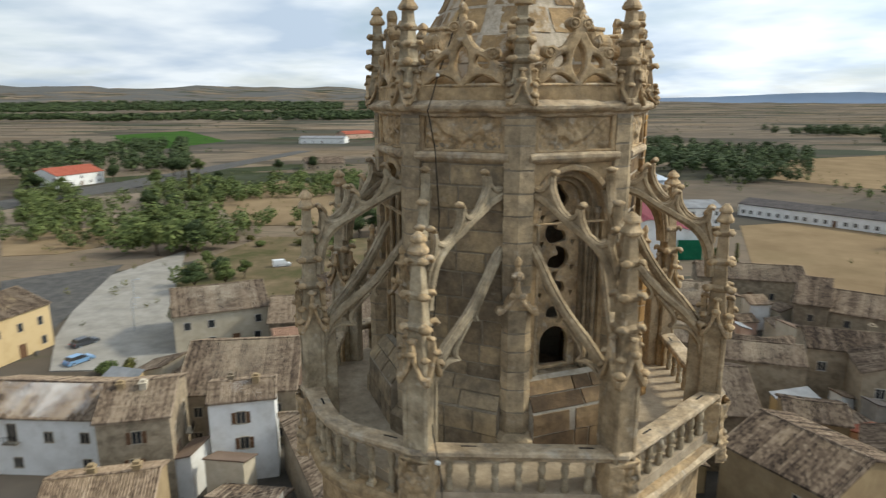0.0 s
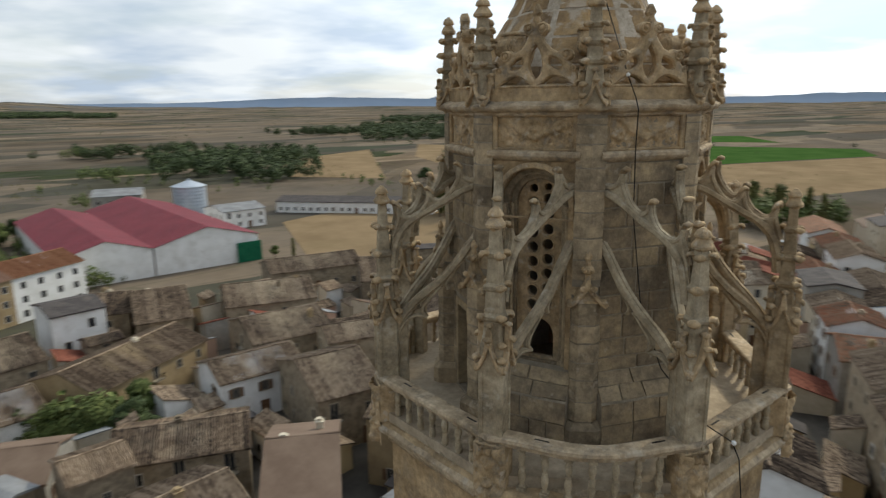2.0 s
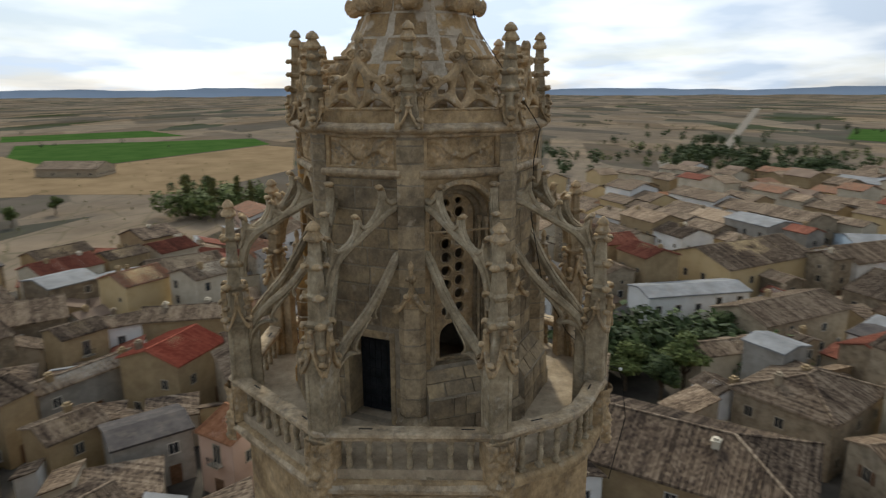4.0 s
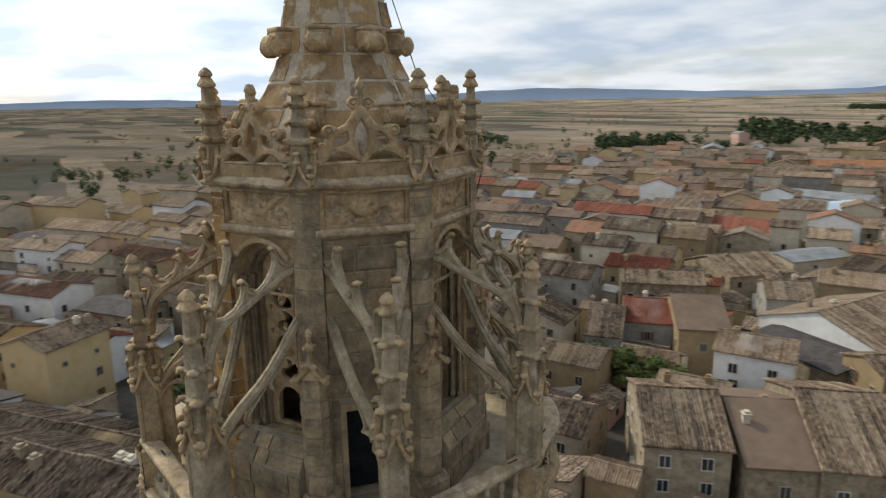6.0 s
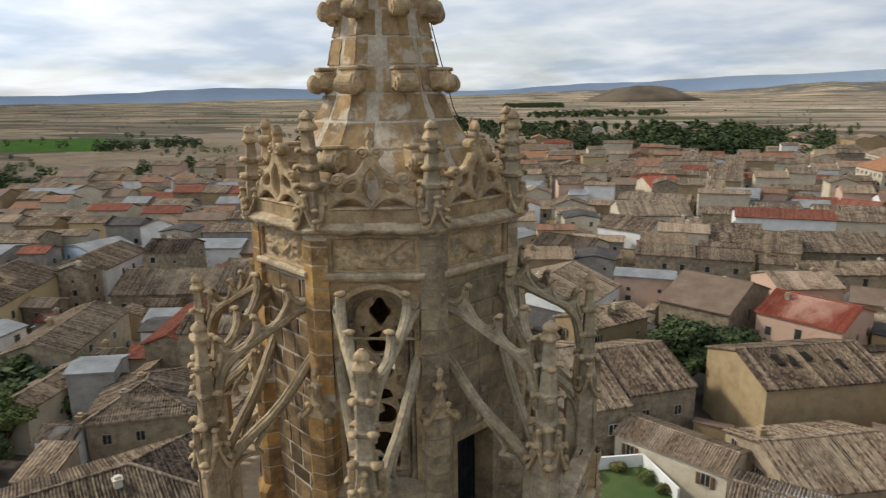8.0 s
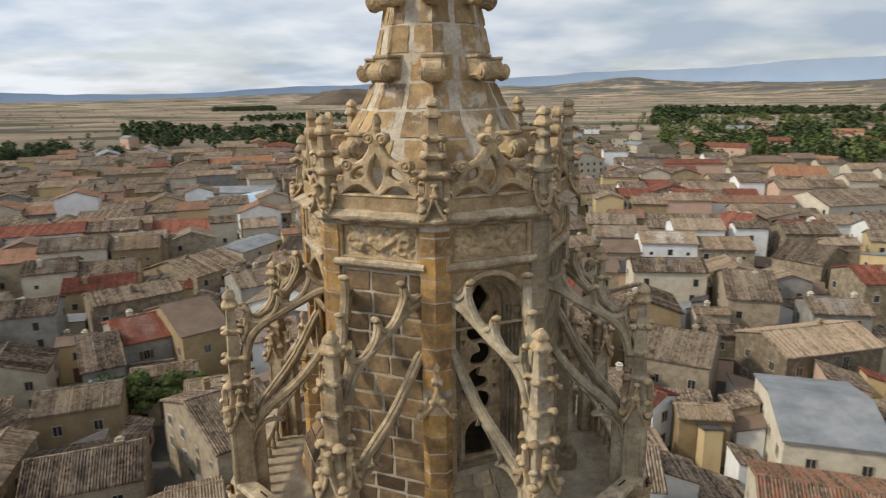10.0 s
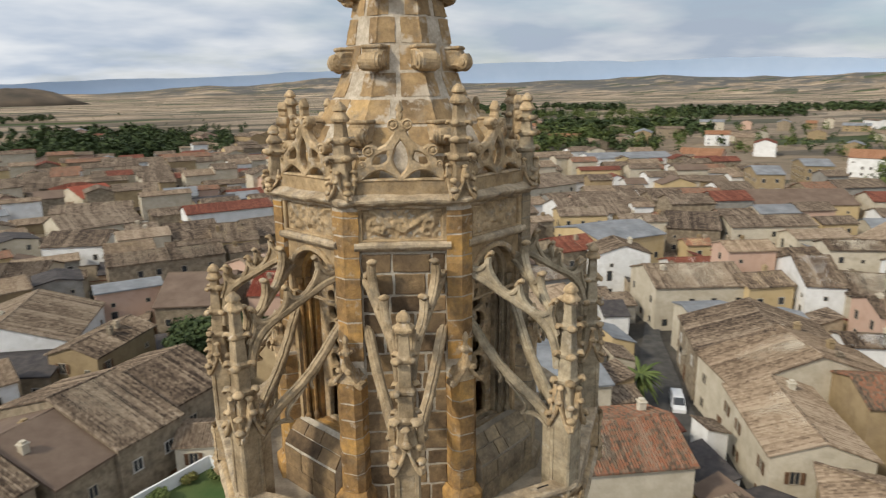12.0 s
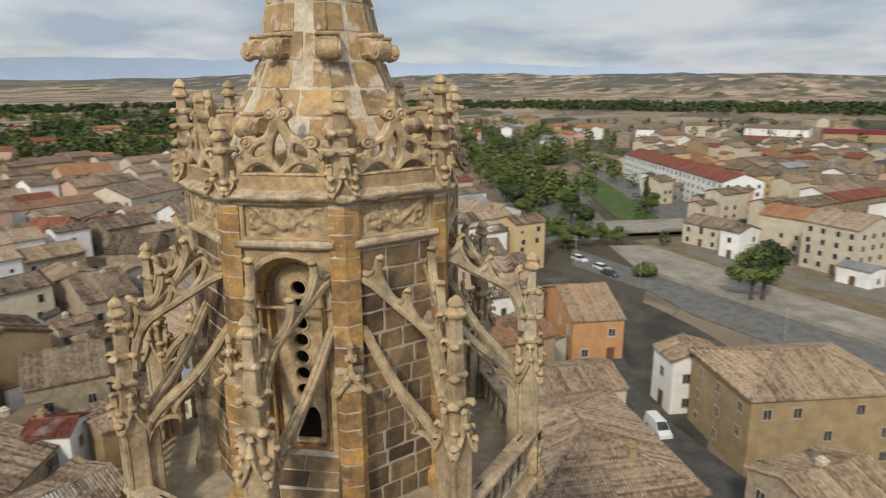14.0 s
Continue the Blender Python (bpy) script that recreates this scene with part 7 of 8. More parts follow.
# the far outskirts, past counting
bms = {}
for x, y, w, d, rot, h, wall, roof in far_plans:
    m = Matrix.Translation((x, y, 0)) @ Matrix.Rotation(radians(rot), 4, "Z")
    rise = d / 2 * PITCH
    b = bms.setdefault(("far_house_walls", wall), bmesh.new())
    loft(b, [[m @ Vector((s * w / 2, yy, zz)) for yy, zz in ((-d / 2, 0), (d / 2, 0), (d / 2, h), (0, h + rise), (-d / 2, h))] for s in (-1, 1)])
    b = bms.setdefault(("far_house_roofs", roof), bmesh.new())
    for s in (-1, 1):
        vs = [b.verts.new(m @ Vector(p)) for p in ((-w / 2 - 0.3, s * (d / 2 + 0.4), h - 0.1), (w / 2 + 0.3, s * (d / 2 + 0.4), h - 0.1), (w / 2 + 0.3, 0, h + rise + 0.12), (-w / 2 - 0.3, 0, h + rise + 0.12), (-w / 2 - 0.3, s * (d / 2 + 0.4), h + 0.1), (w / 2 + 0.3, s * (d / 2 + 0.4), h + 0.1), (w / 2 + 0.3, 0, h + rise + 0.3), (-w / 2 - 0.3, 0, h + rise + 0.3))]
        for f in ((0, 1, 2, 3), (4, 5, 6, 7), (0, 1, 5, 4), (1, 2, 6, 5), (3, 0, 4, 7)):
            b.faces.new([vs[i] for i in f])
    b = bms.setdefault(("far_house_windows", "glass"), bmesh.new())
    q = random.Random(int(x * 7 + y))
    for f in range(2):
        for i in range(3):
            for s in (-1, 1):
                if q.random() < 0.3:
                    continue
                u = -w / 2 + w * (i + 0.5) / 3
                box(b, u - 0.5, u + 0.5, s * (d / 2 + 0.03) - 0.04, s * (d / 2 + 0.03) + 0.04, 1 + f * 2.8, 2.2 + f * 2.8, m)
# lean-to sheds, yards and outbuildings that fill the blocks between the houses
rng = random.Random(91)
r = 43.0
while r < 260:
    az = -188.0
    while az < 126:
        a = az + rng.uniform(-0.3, 0.3) * 4.6 / r * 57
        rr = r + rng.uniform(-1.5, 1.5)
        az += 4.6 / r * 57.3
        lim = town_radius(a) if a > -180 else 0
        if rr > lim * 0.97 or rng.random() < 0.10:
            continue
        x, y = rr * math.cos(radians(a)), rr * math.sin(radians(a))
        rot = 30 * math.sin(x / 90) + 24 * math.cos(y / 110) + rng.choice((0, 90, 180, 270)) + rng.uniform(-5, 5) - 20
        w, d = rng.uniform(3.6, 7.5), rng.uniform(3.2, 5.5)
        for shrink in (1.0, 0.75, 0.55):
            p = plan_corners(x, y, w * shrink, d * shrink, rot, 0.98)
            if not any(inside(px, py, q) for q in STREETS for px, py in (*p, (x, y))) and not any(clash(p, q) for q in near_feet(x, y)):
                break
        else:
            continue
        w, d = w * shrink, d * shrink
        register(p)
        h = rng.uniform(2.4, 5.2)
        wall, roof = rng.choice(WALL_PICK), rng.choice(("tile", "tile", "tile", "tile", "pale", "redtile", "brown", "dark", "grey"))
        m = Matrix.Translation((x, y, 0)) @ Matrix.Rotation(radians(rot), 4, "Z")
        rise = d * 0.30
        b = bms.setdefault(("outbuilding_walls", wall), bmesh.new())
        loft(b, [[m @ Vector((s * w / 2, yy, zz)) for yy, zz in ((-d / 2, 0), (d / 2, 0), (d / 2, h + rise), (-d / 2, h))] for s in (-1, 1)])
        b = bms.setdefault(("outbuilding_roofs", roof), bmesh.new())
        n = max(4, int(w / 0.2)) if r < 130 and roof in ("tile", "pale", "redtile") else 4
        rows = []
        for i in range(n + 1):
            e = 0.08 if i % 2 and n > 4 else 0.0
            xx = -w / 2 - 0.2 + (w + 0.4) * i / n
            rows.append([m @ Vector(q) for q in ((xx, -d / 2 - 0.3, h - 0.02 + e), (xx, d / 2 + 0.1, h + rise + 0.10 + e), (xx, d / 2 + 0.1, h + rise - 0.05), (xx, -d / 2 - 0.3, h - 0.16))])
        loft(b, rows)
        if rng.random() < 0.6:
            b = bms.setdefault(("outbuilding_windows", "glass"), bmesh.new())
            box(b, -0.4, 0.4, -d / 2 - 0.04, -d / 2 + 0.03, 1.0, 1.9, m)
    r += 4.4

for (name, key), b in bms.items():
    bmesh.ops.recalc_face_normals(b, faces=b.faces)
    mat = GLASS if key == "glass" else WALLS[key] if name.endswith("walls") else ROOFS[key]
    tagged(part(name, b, mat, None), "far houses on the edge of the town" if name.startswith("far") else "low sheds and outbuildings packed between the houses", "houses" if name.startswith("far") else "sheds", "", "stuff")

# ---- trees ----
LEAF = material("broad_leaves", [(0.050, 0.070, 0.019), (0.089, 0.114, 0.032), (0.144, 0.168, 0.052)], 0.35, 0.8, 0.0, 5, vary=0.3, spec=0.2, island=True)
LEAF_DARK = material("dark_leaves", [(0.027, 0.041, 0.016), (0.048, 0.068, 0.024), (0.075, 0.100, 0.035)], 0.35, 0.8, 0.0, 5, vary=0.3, spec=0.2, island=True)
LEAF_YELLOW = material("yellowing_leaves", [(0.05, 0.055, 0.016), (0.10, 0.105, 0.03), (0.17, 0.15, 0.045)], 0.35, 0.8, 0.0, 5, vary=0.3, spec=0.2, island=True)
BARK = material("bark", [(0.06, 0.045, 0.03), (0.12, 0.095, 0.07)], 3, 0.95, 0.5, 10)


def leaf_cloud(verts, faces, x, y, z, rx, rz, count, size, rng, hollow=0.5):
    """Small bent leaf sprays scattered through an uneven crown."""
    for _ in range(count):
        u, v = rng.uniform(-1, 1), rng.uniform(0, 2 * math.pi)
        q = math.sqrt(1 - u * u)
        k = (hollow + (1 - hollow) * rng.random()) ** 0.7
        lump = 0.75 + 0.35 * noise.noise(Vector((q * math.cos(v) * 2.1 + x, q * math.sin(v) * 2.1 + y, u * 2.1 + z)))
        cx, cy, cz = x + rx * k * lump * q * math.cos(v), y + rx * k * lump * q * math.sin(v), z + rz * k * lump * u
        s = size * rng.uniform(0.6, 1.3)
        n = Vector((rng.gauss(0, 0.6) + q * math.cos(v), rng.gauss(0, 0.6) + q * math.sin(v), rng.gauss(0.7, 0.6) + u)).normalized()
        a = n.orthogonal().normalized() * s
        b = n.cross(a) * rng.uniform(0.5, 0.9)
        c = Vector((cx, cy, cz))
        i = len(verts)
        a, b = a * 1.12, b * 1.2
        verts.extend([c - a, c - b + a * 0.2, c + a + n * s * 0.25, c + b - a * 0.1 + n * s * 0.1])
        faces.append(tuple(range(i, i + 4)))


def tree_proto(kind, seed):
    rng = random.Random(seed)
    verts, faces = [], []
    root = new("tree")
    bm = bmesh.new()
    if kind == "poplar":
        turned(bm, [(0.28, 0), (0.2, 2), (0.12, 7), (0.04, 11)], 7)
        for i in range(9):
            leaf_cloud(verts, faces, rng.uniform(-0.3, 0.3), rng.uniform(-0.3, 0.3), 2.2 + 1.1 * i, 1.5 - 0.1 * abs(i - 3), 1.3, 300, 0.19, rng)
        mat = LEAF_YELLOW
    elif kind == "conifer":
        turned(bm, [(0.3, 0), (0.22, 2.5), (0.05, 9.5)], 7)
        for i in range(8):
            leaf_cloud(verts, faces, rng.uniform(-0.4, 0.4), rng.uniform(-0.4, 0.4), 2.0 + i * 1.05, 2.6 - 0.3 * i, 0.9, 320, 0.18, rng)
        mat = LEAF_DARK
    elif kind == "shrub":
        turned(bm, [(0.1, 0), (0.06, 1.0)], 5)
        for i in range(5):
            leaf_cloud(verts, faces, rng.uniform(-0.9, 0.9), rng.uniform(-0.9, 0.9), rng.uniform(0.7, 1.3), rng.uniform(0.7, 1.1), rng.uniform(0.6, 0.9), 220, 0.13, rng)
        mat = LEAF if seed % 2 else LEAF_YELLOW
    else:
        turned(bm, [(0.35, 0), (0.26, 1.2), (0.2, 2.8), (0.1, 5.0)], 8)
        for i in range(7):
            a = i * 0.9 + rng.uniform(-0.3, 0.3)
            rad, zz = rng.uniform(1.0, 2.3), rng.uniform(3.8, 6.8)
            d = Vector((rad * math.cos(a), rad * math.sin(a), zz - 2.2))
            turned(bm, [(0.11, 0), (0.07, d.length * 0.6), (0.03, d.length)], 5, Matrix.Translation((0, 0, 2.2)) @ d.to_track_quat("Z", "Y").to_matrix().to_4x4())
            leaf_cloud(verts, faces, rad * math.cos(a), rad * math.sin(a), zz, rng.uniform(1.6, 2.3), rng.uniform(1.2, 1.7), 420, 0.20, rng)
        leaf_cloud(verts, faces, 0, 0, 7.0, 2.0, 1.5, 460, 0.20, rng)
        leaf_cloud(verts, faces, 0, 0, 5.0, 2.6, 1.8, 420, 0.22, rng)
        mat = LEAF if kind == "broad" else LEAF_DARK
    part("trunk", bm, BARK, root)
    me = bpy.data.meshes.new("crown")
    me.from_pydata(verts, [], faces)
    part("crown", me, mat, root)
    return root


LABEL_TREE = {"broad": "leafy green broad-leaved tree", "dark": "dense dark green tree", "poplar": "slender yellowing poplar tree", "conifer": "dark pointed conifer tree", "shrub": "low rounded green shrub"}
TREES = {}


def tree(kind, x, y, size, seed=0):
    """size: its height in metres."""
    key = (kind, seed % 2)
    full = {"poplar": 12.5, "conifer": 10.5, "shrub": 2.1}.get(kind, 8.6)
    s = size / full
    m = Matrix.Translation((x, y, 0)) @ Matrix.Rotation(seed * 1.7, 4, "Z")
    if key not in TREES:
        ob = tree_proto(kind, 40 + seed)
        TREES[key] = ob
    else:
        ob = copy_thing(TREES[key], Matrix.Identity(4))
    ob.name = "shrub" if kind == "shrub" else "tree"
    ob.matrix_basis = m
    ob.scale = (s, s, s)
    return tagged(ob, LABEL_TREE[kind], "shrub" if kind == "shrub" else "tree", "shrubs" if kind == "shrub" else "trees")


# outskirts to the north
tree("broad", -85, 172, 10, 1); tree("broad", -80, 163, 8, 2); tree("dark", -74, 157, 9, 3); tree("broad", -92, 182, 10, 4)
tree("dark", -57, 130, 6, 5); tree("broad", -52, 131, 5, 6); tree("broad", -64, 140, 5, 9)
tree("dark", -155, 334, 11, 1); tree("dark", -189, 262, 11, 2); tree("broad", -200, 275, 10, 3); tree("broad", -176, 262, 9, 4); tree("dark", -180, 310, 10, 5)
tree("poplar", -120, 262, 12, 1); tree("poplar", -112, 252, 11, 2); tree("broad", -104, 235, 9, 7); tree("broad", -98, 222, 10, 8)
tree("shrub", -55, 77, 2.6, 1); tree("shrub", -52, 79, 2.2, 2)
tree("dark", -34, 184, 10, 6); tree("broad", -26, 180, 8, 9); tree("broad", -45, 168, 6, 10); tree("poplar", -12, 166, 8, 3); tree("dark", -18, 176, 7, 7)
tree("broad", 7, 212, 9, 11); tree("broad", 18, 216, 8, 12); tree("dark", 12, 222, 8, 13)
tree("broad", 3, 72, 8, 13); tree("broad", -1, 75, 7, 14); tree("dark", 7, 70, 7, 8); tree("broad", 9, 75, 7, 15); tree("dark", -4, 78, 6, 9)
tree("poplar", 66, 147, 6, 4); tree("broad", 62, 150, 4, 3)
# fields to the east
tree("poplar", 135, 170, 13, 5); tree("poplar", 141, 174, 12, 6); tree("poplar", 131, 150, 13, 7); tree("poplar", 126, 146, 12, 8); tree("poplar", 137, 146, 13, 9); tree("broad", 133, 153, 10, 16)
tree("dark", 190, 250, 9, 10); tree("broad", 196, 256, 8, 17); tree("broad", 190, 150, 8, 18); tree("dark", 198, 158, 7, 11); tree("broad", 182, 138, 7, 19); tree("dark", 176, 146, 6, 21)
tree("poplar", 200, 90, 15, 10); tree("poplar", 205, 84, 14, 11); tree("poplar", 198, 80, 14, 12); tree("poplar", 204, 74, 14, 13); tree("poplar", 200, 68, 13, 14); tree("broad", 203, 137, 7, 20); tree("poplar", 207, 92, 14, 15)
# scrubby plots and kitchen gardens to the north
for i, (x, y, s) in enumerate(((-75, 161, 9), (-83, 153, 10), (-101, 191, 9), (-108, 219, 8), (-105, 229, 8), (-104, 241, 9), (-59, 120, 7), (-53, 122, 7), (-110, 360, 8), (-92, 370, 9), (-54, 271, 7), (-33, 177, 7), (-29, 183, 8), (-38, 180, 7), (-27, 188, 7), (-20, 158, 6), (-22, 145, 5))):
    tree("dark" if i % 3 != 1 else "broad", x, y, s, 160 + i)
for i, (x, y, s) in enumerate(((-17, 235, 8), (-13, 248, 8), (-22, 224, 7), (-19, 350, 9), (-13, 385, 10), (-9, 294, 9), (-109, 282, 7), (-121, 296, 8), (-150, 293, 9), (-93, 190, 8), (-118, 221, 9), (-31, 270, 7), (-41, 281, 7), (-160, 335, 11), (-150, 343, 10))):
    tree("broad" if i % 3 != 1 else "dark", x, y, s, 180 + i)
for i, (x, y, s) in enumerate(((-48, 166, 2.4), (-44, 169, 2.6), (-68, 170, 2.8), (-59, 165, 2.5), (-58, 194, 2.2), (-52, 196, 2.4), (-64, 172, 2.2), (-40, 171, 2.6))):
    tree("shrub", x, y, s, 200 + i)
# gardens in the town
for i, (x, y, s) in enumerate(((71, -24, 8), (68, -28, 7), (77, -22, 8), (80, -27, 7), (96, -12, 8), (101, -8, 7), (71, -32, 9), (75, -35, 8), (83, -42, 8), (168, -121, 9), (174, -117, 8))):
    tree("dark" if i % 3 else "broad", x, y, s, 20 + i)
for i, (x, y, s) in enumerate(((160, -132, 8), (166, -136, 8), (39, -66, 8), (43, -65, 8), (36, -68, 7), (47, -63, 7), (33, -70, 6))):
    tree("dark" if i % 2 else "broad", x, y, s, 31 + i)
for i, (x, y, s) in enumerate(((2, -78, 11), (-2, -80, 12), (-6, -82, 11), (-9, -85, 10), (0, -84, 11))):
    tree("dark", x, y, s, 41 + i)
tree("conifer", 150, -112, 10, 1); tree("conifer", 62, -42, 8, 2)
# along the canal and the avenue
tree("dark", -128, 1, 13, 51); tree("broad", -127, -1, 12, 52); tree("shrub", -133, -24, 4.5, 53)
for i in range(26):
    u = i / 25
    for s in (-1, 1):
        rr = random.Random(60 + i * 2 + s)
        x, y = -176 - 244 * u + rr.uniform(-4, 4), -62 - 150 * u + s * (13 + 6 * u) * 1.0 + rr.uniform(-3, 3)
        tree(rr.choice(("broad", "broad", "dark", "broad")), x + s * 7, y, rr.uniform(8, 12), 60 + i * 2 + s)
for i in range(12):
    tree("conifer" if i % 5 == 2 else "broad", -150 - 7.5 * i, -56 - 4.2 * i + (i % 2) * 4, 6 + (i % 3), 120 + i)
for i, (x, y, size) in enumerate(((-151, -44, 8), (-156, -40, 7), (-158, -36, 6), (-150, -49, 9), (-146, -46, 6))):
    tree("broad", x, y, size, 150 + i)
tree("conifer", -214, -42, 12, 140); tree("broad", -206, -38, 8, 141)


def wood(name, label, mat, spots, seed, dense=44, leaf=0.85, clumps=(), patchy=0):
    """Trees too far to count, as one object."""
    rng = random.Random(seed)
    verts, faces = [], []
    for az0, az1, r0, r1, count, h0, h1 in spots:
        for _ in range(count):
            a, r = radians(rng.uniform(az0, az1)), math.sqrt(rng.uniform(r0 * r0, r1 * r1))
            x, y, h = r * math.cos(a), r * math.sin(a), rng.uniform(h0, h1)
            if any(inside(x, y, p) for p in near_feet(x, y)) or (patchy and noise.noise(Vector((x / patchy, y / patchy, seed))) < -0.02):
                continue
            leaf_cloud(verts, faces, x, y, ground_z(x, y) + h * 0.52, h * rng.uniform(0.34, 0.5), h * 0.5, dense, leaf * h / 9, rng, 0.6)
    for cx, cy, rad, count, h0, h1 in clumps:
        for _ in range(count):
            x, y, h = cx + rng.gauss(0, rad * 0.6), cy + rng.gauss(0, rad * 0.6), rng.uniform(h0, h1)
            if not any(inside(x, y, p) for p in near_feet(x, y)):
                leaf_cloud(verts, faces, x, y, h * 0.52, h * rng.uniform(0.34, 0.5), h * 0.5, dense * 2, leaf * h / 12, rng, 0.5)
    me = bpy.data.meshes.new(name)
    me.from_pydata(verts, [], faces)
    return tagged(part(name, me, mat, None), label, "trees", "", "stuff")


wood("woods", "dark green woods beyond the town", LEAF_DARK, ((-97, -83, 400, 640, 300, 8, 13), (-84, -70, 420, 640, 130, 6, 11), (62, 76, 380, 540, 200, 7, 12), (45, 58, 680, 1120, 620, 8, 13), (-134, -112, 400, 760, 520, 7, 12), (114, 127, 400, 640, 220, 7, 12), (-45, -37, 560, 620, 50, 7, 11), (-26, -19, 340, 440, 60, 6, 10)), 3, 70, 0.75,
     ((206, 176, 8, 10, 4, 7), (176, 172, 7, 8, 7, 10), (494, -194, 14, 12, 7, 11), (402, -202, 18, 14, 6, 10), (407, -155, 14, 10, 7, 11), (297, -170, 14, 10, 6, 9), (273, -448, 20, 14, 8, 12), (220, -436, 16, 10, 8, 12), (148, -504, 18, 12, 8, 13), (41, -443, 40, 40, 8, 13), (-273, 409, 25, 24, 7, 12), (-181, 374, 14, 10, 8, 12), (137, 377, 26, 26, 9, 14), (146, 322, 20, 18, 7, 12), (444, 753, 50, 40, 9, 14), (116, 557, 30, 26, 8, 13), (176, 578, 30, 20, 7, 12), (404, 753, 40, 30, 9, 14), (184, 158, 8, 8, 4, 7), (134, 140, 8, 8, 4, 8), (262, 114, 8, 6, 5, 8), (75, -22, 7, 16, 6, 9), (83, -30, 7, 16, 6, 9), (78, -42, 6, 12, 6, 9)))
wood("riverside_trees", "green and yellowing riverside trees", LEAF, ((-128, -112, 340, 520, 220, 6, 11), (-166, -150, 260, 560, 260, 7, 12), (-160, -140, 420, 700, 220, 7, 11), (-136, -109, 430, 640, 480, 9, 14), (-136, -107, 640, 1050, 480, 9, 14), (100, 127, 190, 330, 700, 3, 8), (80, 104, 150, 340, 620, 2.5, 6), (-34, -12, 300, 470, 80, 4, 8), (-60, -40, 330, 520, 90, 4, 8), (55, 80, 300, 420, 80, 3, 6), (-80, -60, 300, 520, 90, 4, 8), (-184, -164, 250, 480, 100, 4, 8)), 4, 70, 0.66,
     ((3, 217, 8, 14, 5, 9), (-19, 224, 10, 16, 5, 8), (-22, 362, 14, 16, 5, 8), (75, 396, 10, 8, 6, 9), (94, 565, 14, 10, 8, 11), (-77, 162, 7, 12, 6, 10), (-90, 162, 8, 12, 7, 11), (-62, 128, 4, 5, 4, 6), (-137, 176, 12, 14, 4, 7), (-144, 200, 12, 14, 5, 8), (-140, 216, 12, 12, 5, 8), (-92, 186, 10, 12, 7, 11), (-115, 240, 16, 16, 6, 10), (200, 84, 9, 18, 9, 13), (212, 74, 8, 12, 8, 12), (2, 76, 5, 7, 5, 8), (-198, -71, 7, 8, 7, 11), (-222, -86, 9, 10, 8, 12), (-250, -103, 11, 12, 8, 12), (-282, -124, 13, 14, 8, 12), (-318, -114, 14, 14, 9, 13), (-322, -158, 16, 16, 8, 12)), 42)
for i, (x, y, size) in enumerate(((138.5, 171, 24), (141.5, 172.5, 21), (136.5, 168, 18), (144, 176, 22), (139, 165, 16), (142, 168, 17))):
    tree("poplar", x, y, size, 740 + i)
for i in range(18):
    rr = random.Random(700 + i)
    tree("poplar", 128 + 1.3 * i + rr.uniform(-2.5, 2.5), 153 - 1.0 * i + rr.uniform(-3, 3), rr.uniform(9.5, 14), 700 + i)
wood("pine_belt", "dark belt of pines across the plain", LEAF_DARK, ((-186, -108, 980, 1400, 4200, 6, 15), (88, 127, 1400, 2050, 4200, 8, 17), (-138, -108, 560, 1300, 2600, 6, 13), (-92, -64, 450, 1000, 900, 6, 12), (-86, -66, 900, 1300, 600, 7, 11), (40, 56, 1300, 1800, 600, 8, 12)), 5, 22, 1.7, (), 260)
wood("hillside_pines", "long dark pine plantations on the hillside", LEAF_DARK, ((100.8, 128, 2420, 2900, 2600, 11, 17), (77, 99.4, 2450, 2950, 2400, 11, 17)), 9, 16, 2.0)
wood("park_pines", "tall dark pines and cypresses at the edge of the town", LEAF_DARK, ((-91, -82, 395, 470, 70, 14, 19), (-84, -76, 440, 520, 40, 10, 15), (-60, -53, 480, 560, 60, 9, 14), (-68, -66, 560, 640, 16, 9, 12), (-76, -71, 1750, 2100, 240, 9, 14), (-34, -24, 288, 350, 40, 7, 12)), 10, 190, 0.55)
wood("hedgerows", "scrub and hedgerows between the fields", LEAF_DARK, ((-184, 127, 480, 2600, 5200, 2, 6),), 6, 12, 1.2, (), 120)
wood("town_trees", "dark trees scattered through yards and gardens", LEAF_DARK, ((-184, 10, 110, 440, 330, 4, 8), (-184, -70, 430, 800, 420, 5, 11), (-70, 10, 430, 800, 160, 4, 9), (-46, 6, 235, 430, 260, 4, 9)), 8, 60, 0.75, (), 60)
wood("scrub", "low yellowing scrub on waste ground", LEAF_YELLOW, ((80, 127, 120, 420, 620, 0.8, 2.6), (20, 62, 170, 420, 200, 0.8, 2.0), (-184, -160, 140, 400, 100, 0.8, 2)), 7, 30, 0.7)

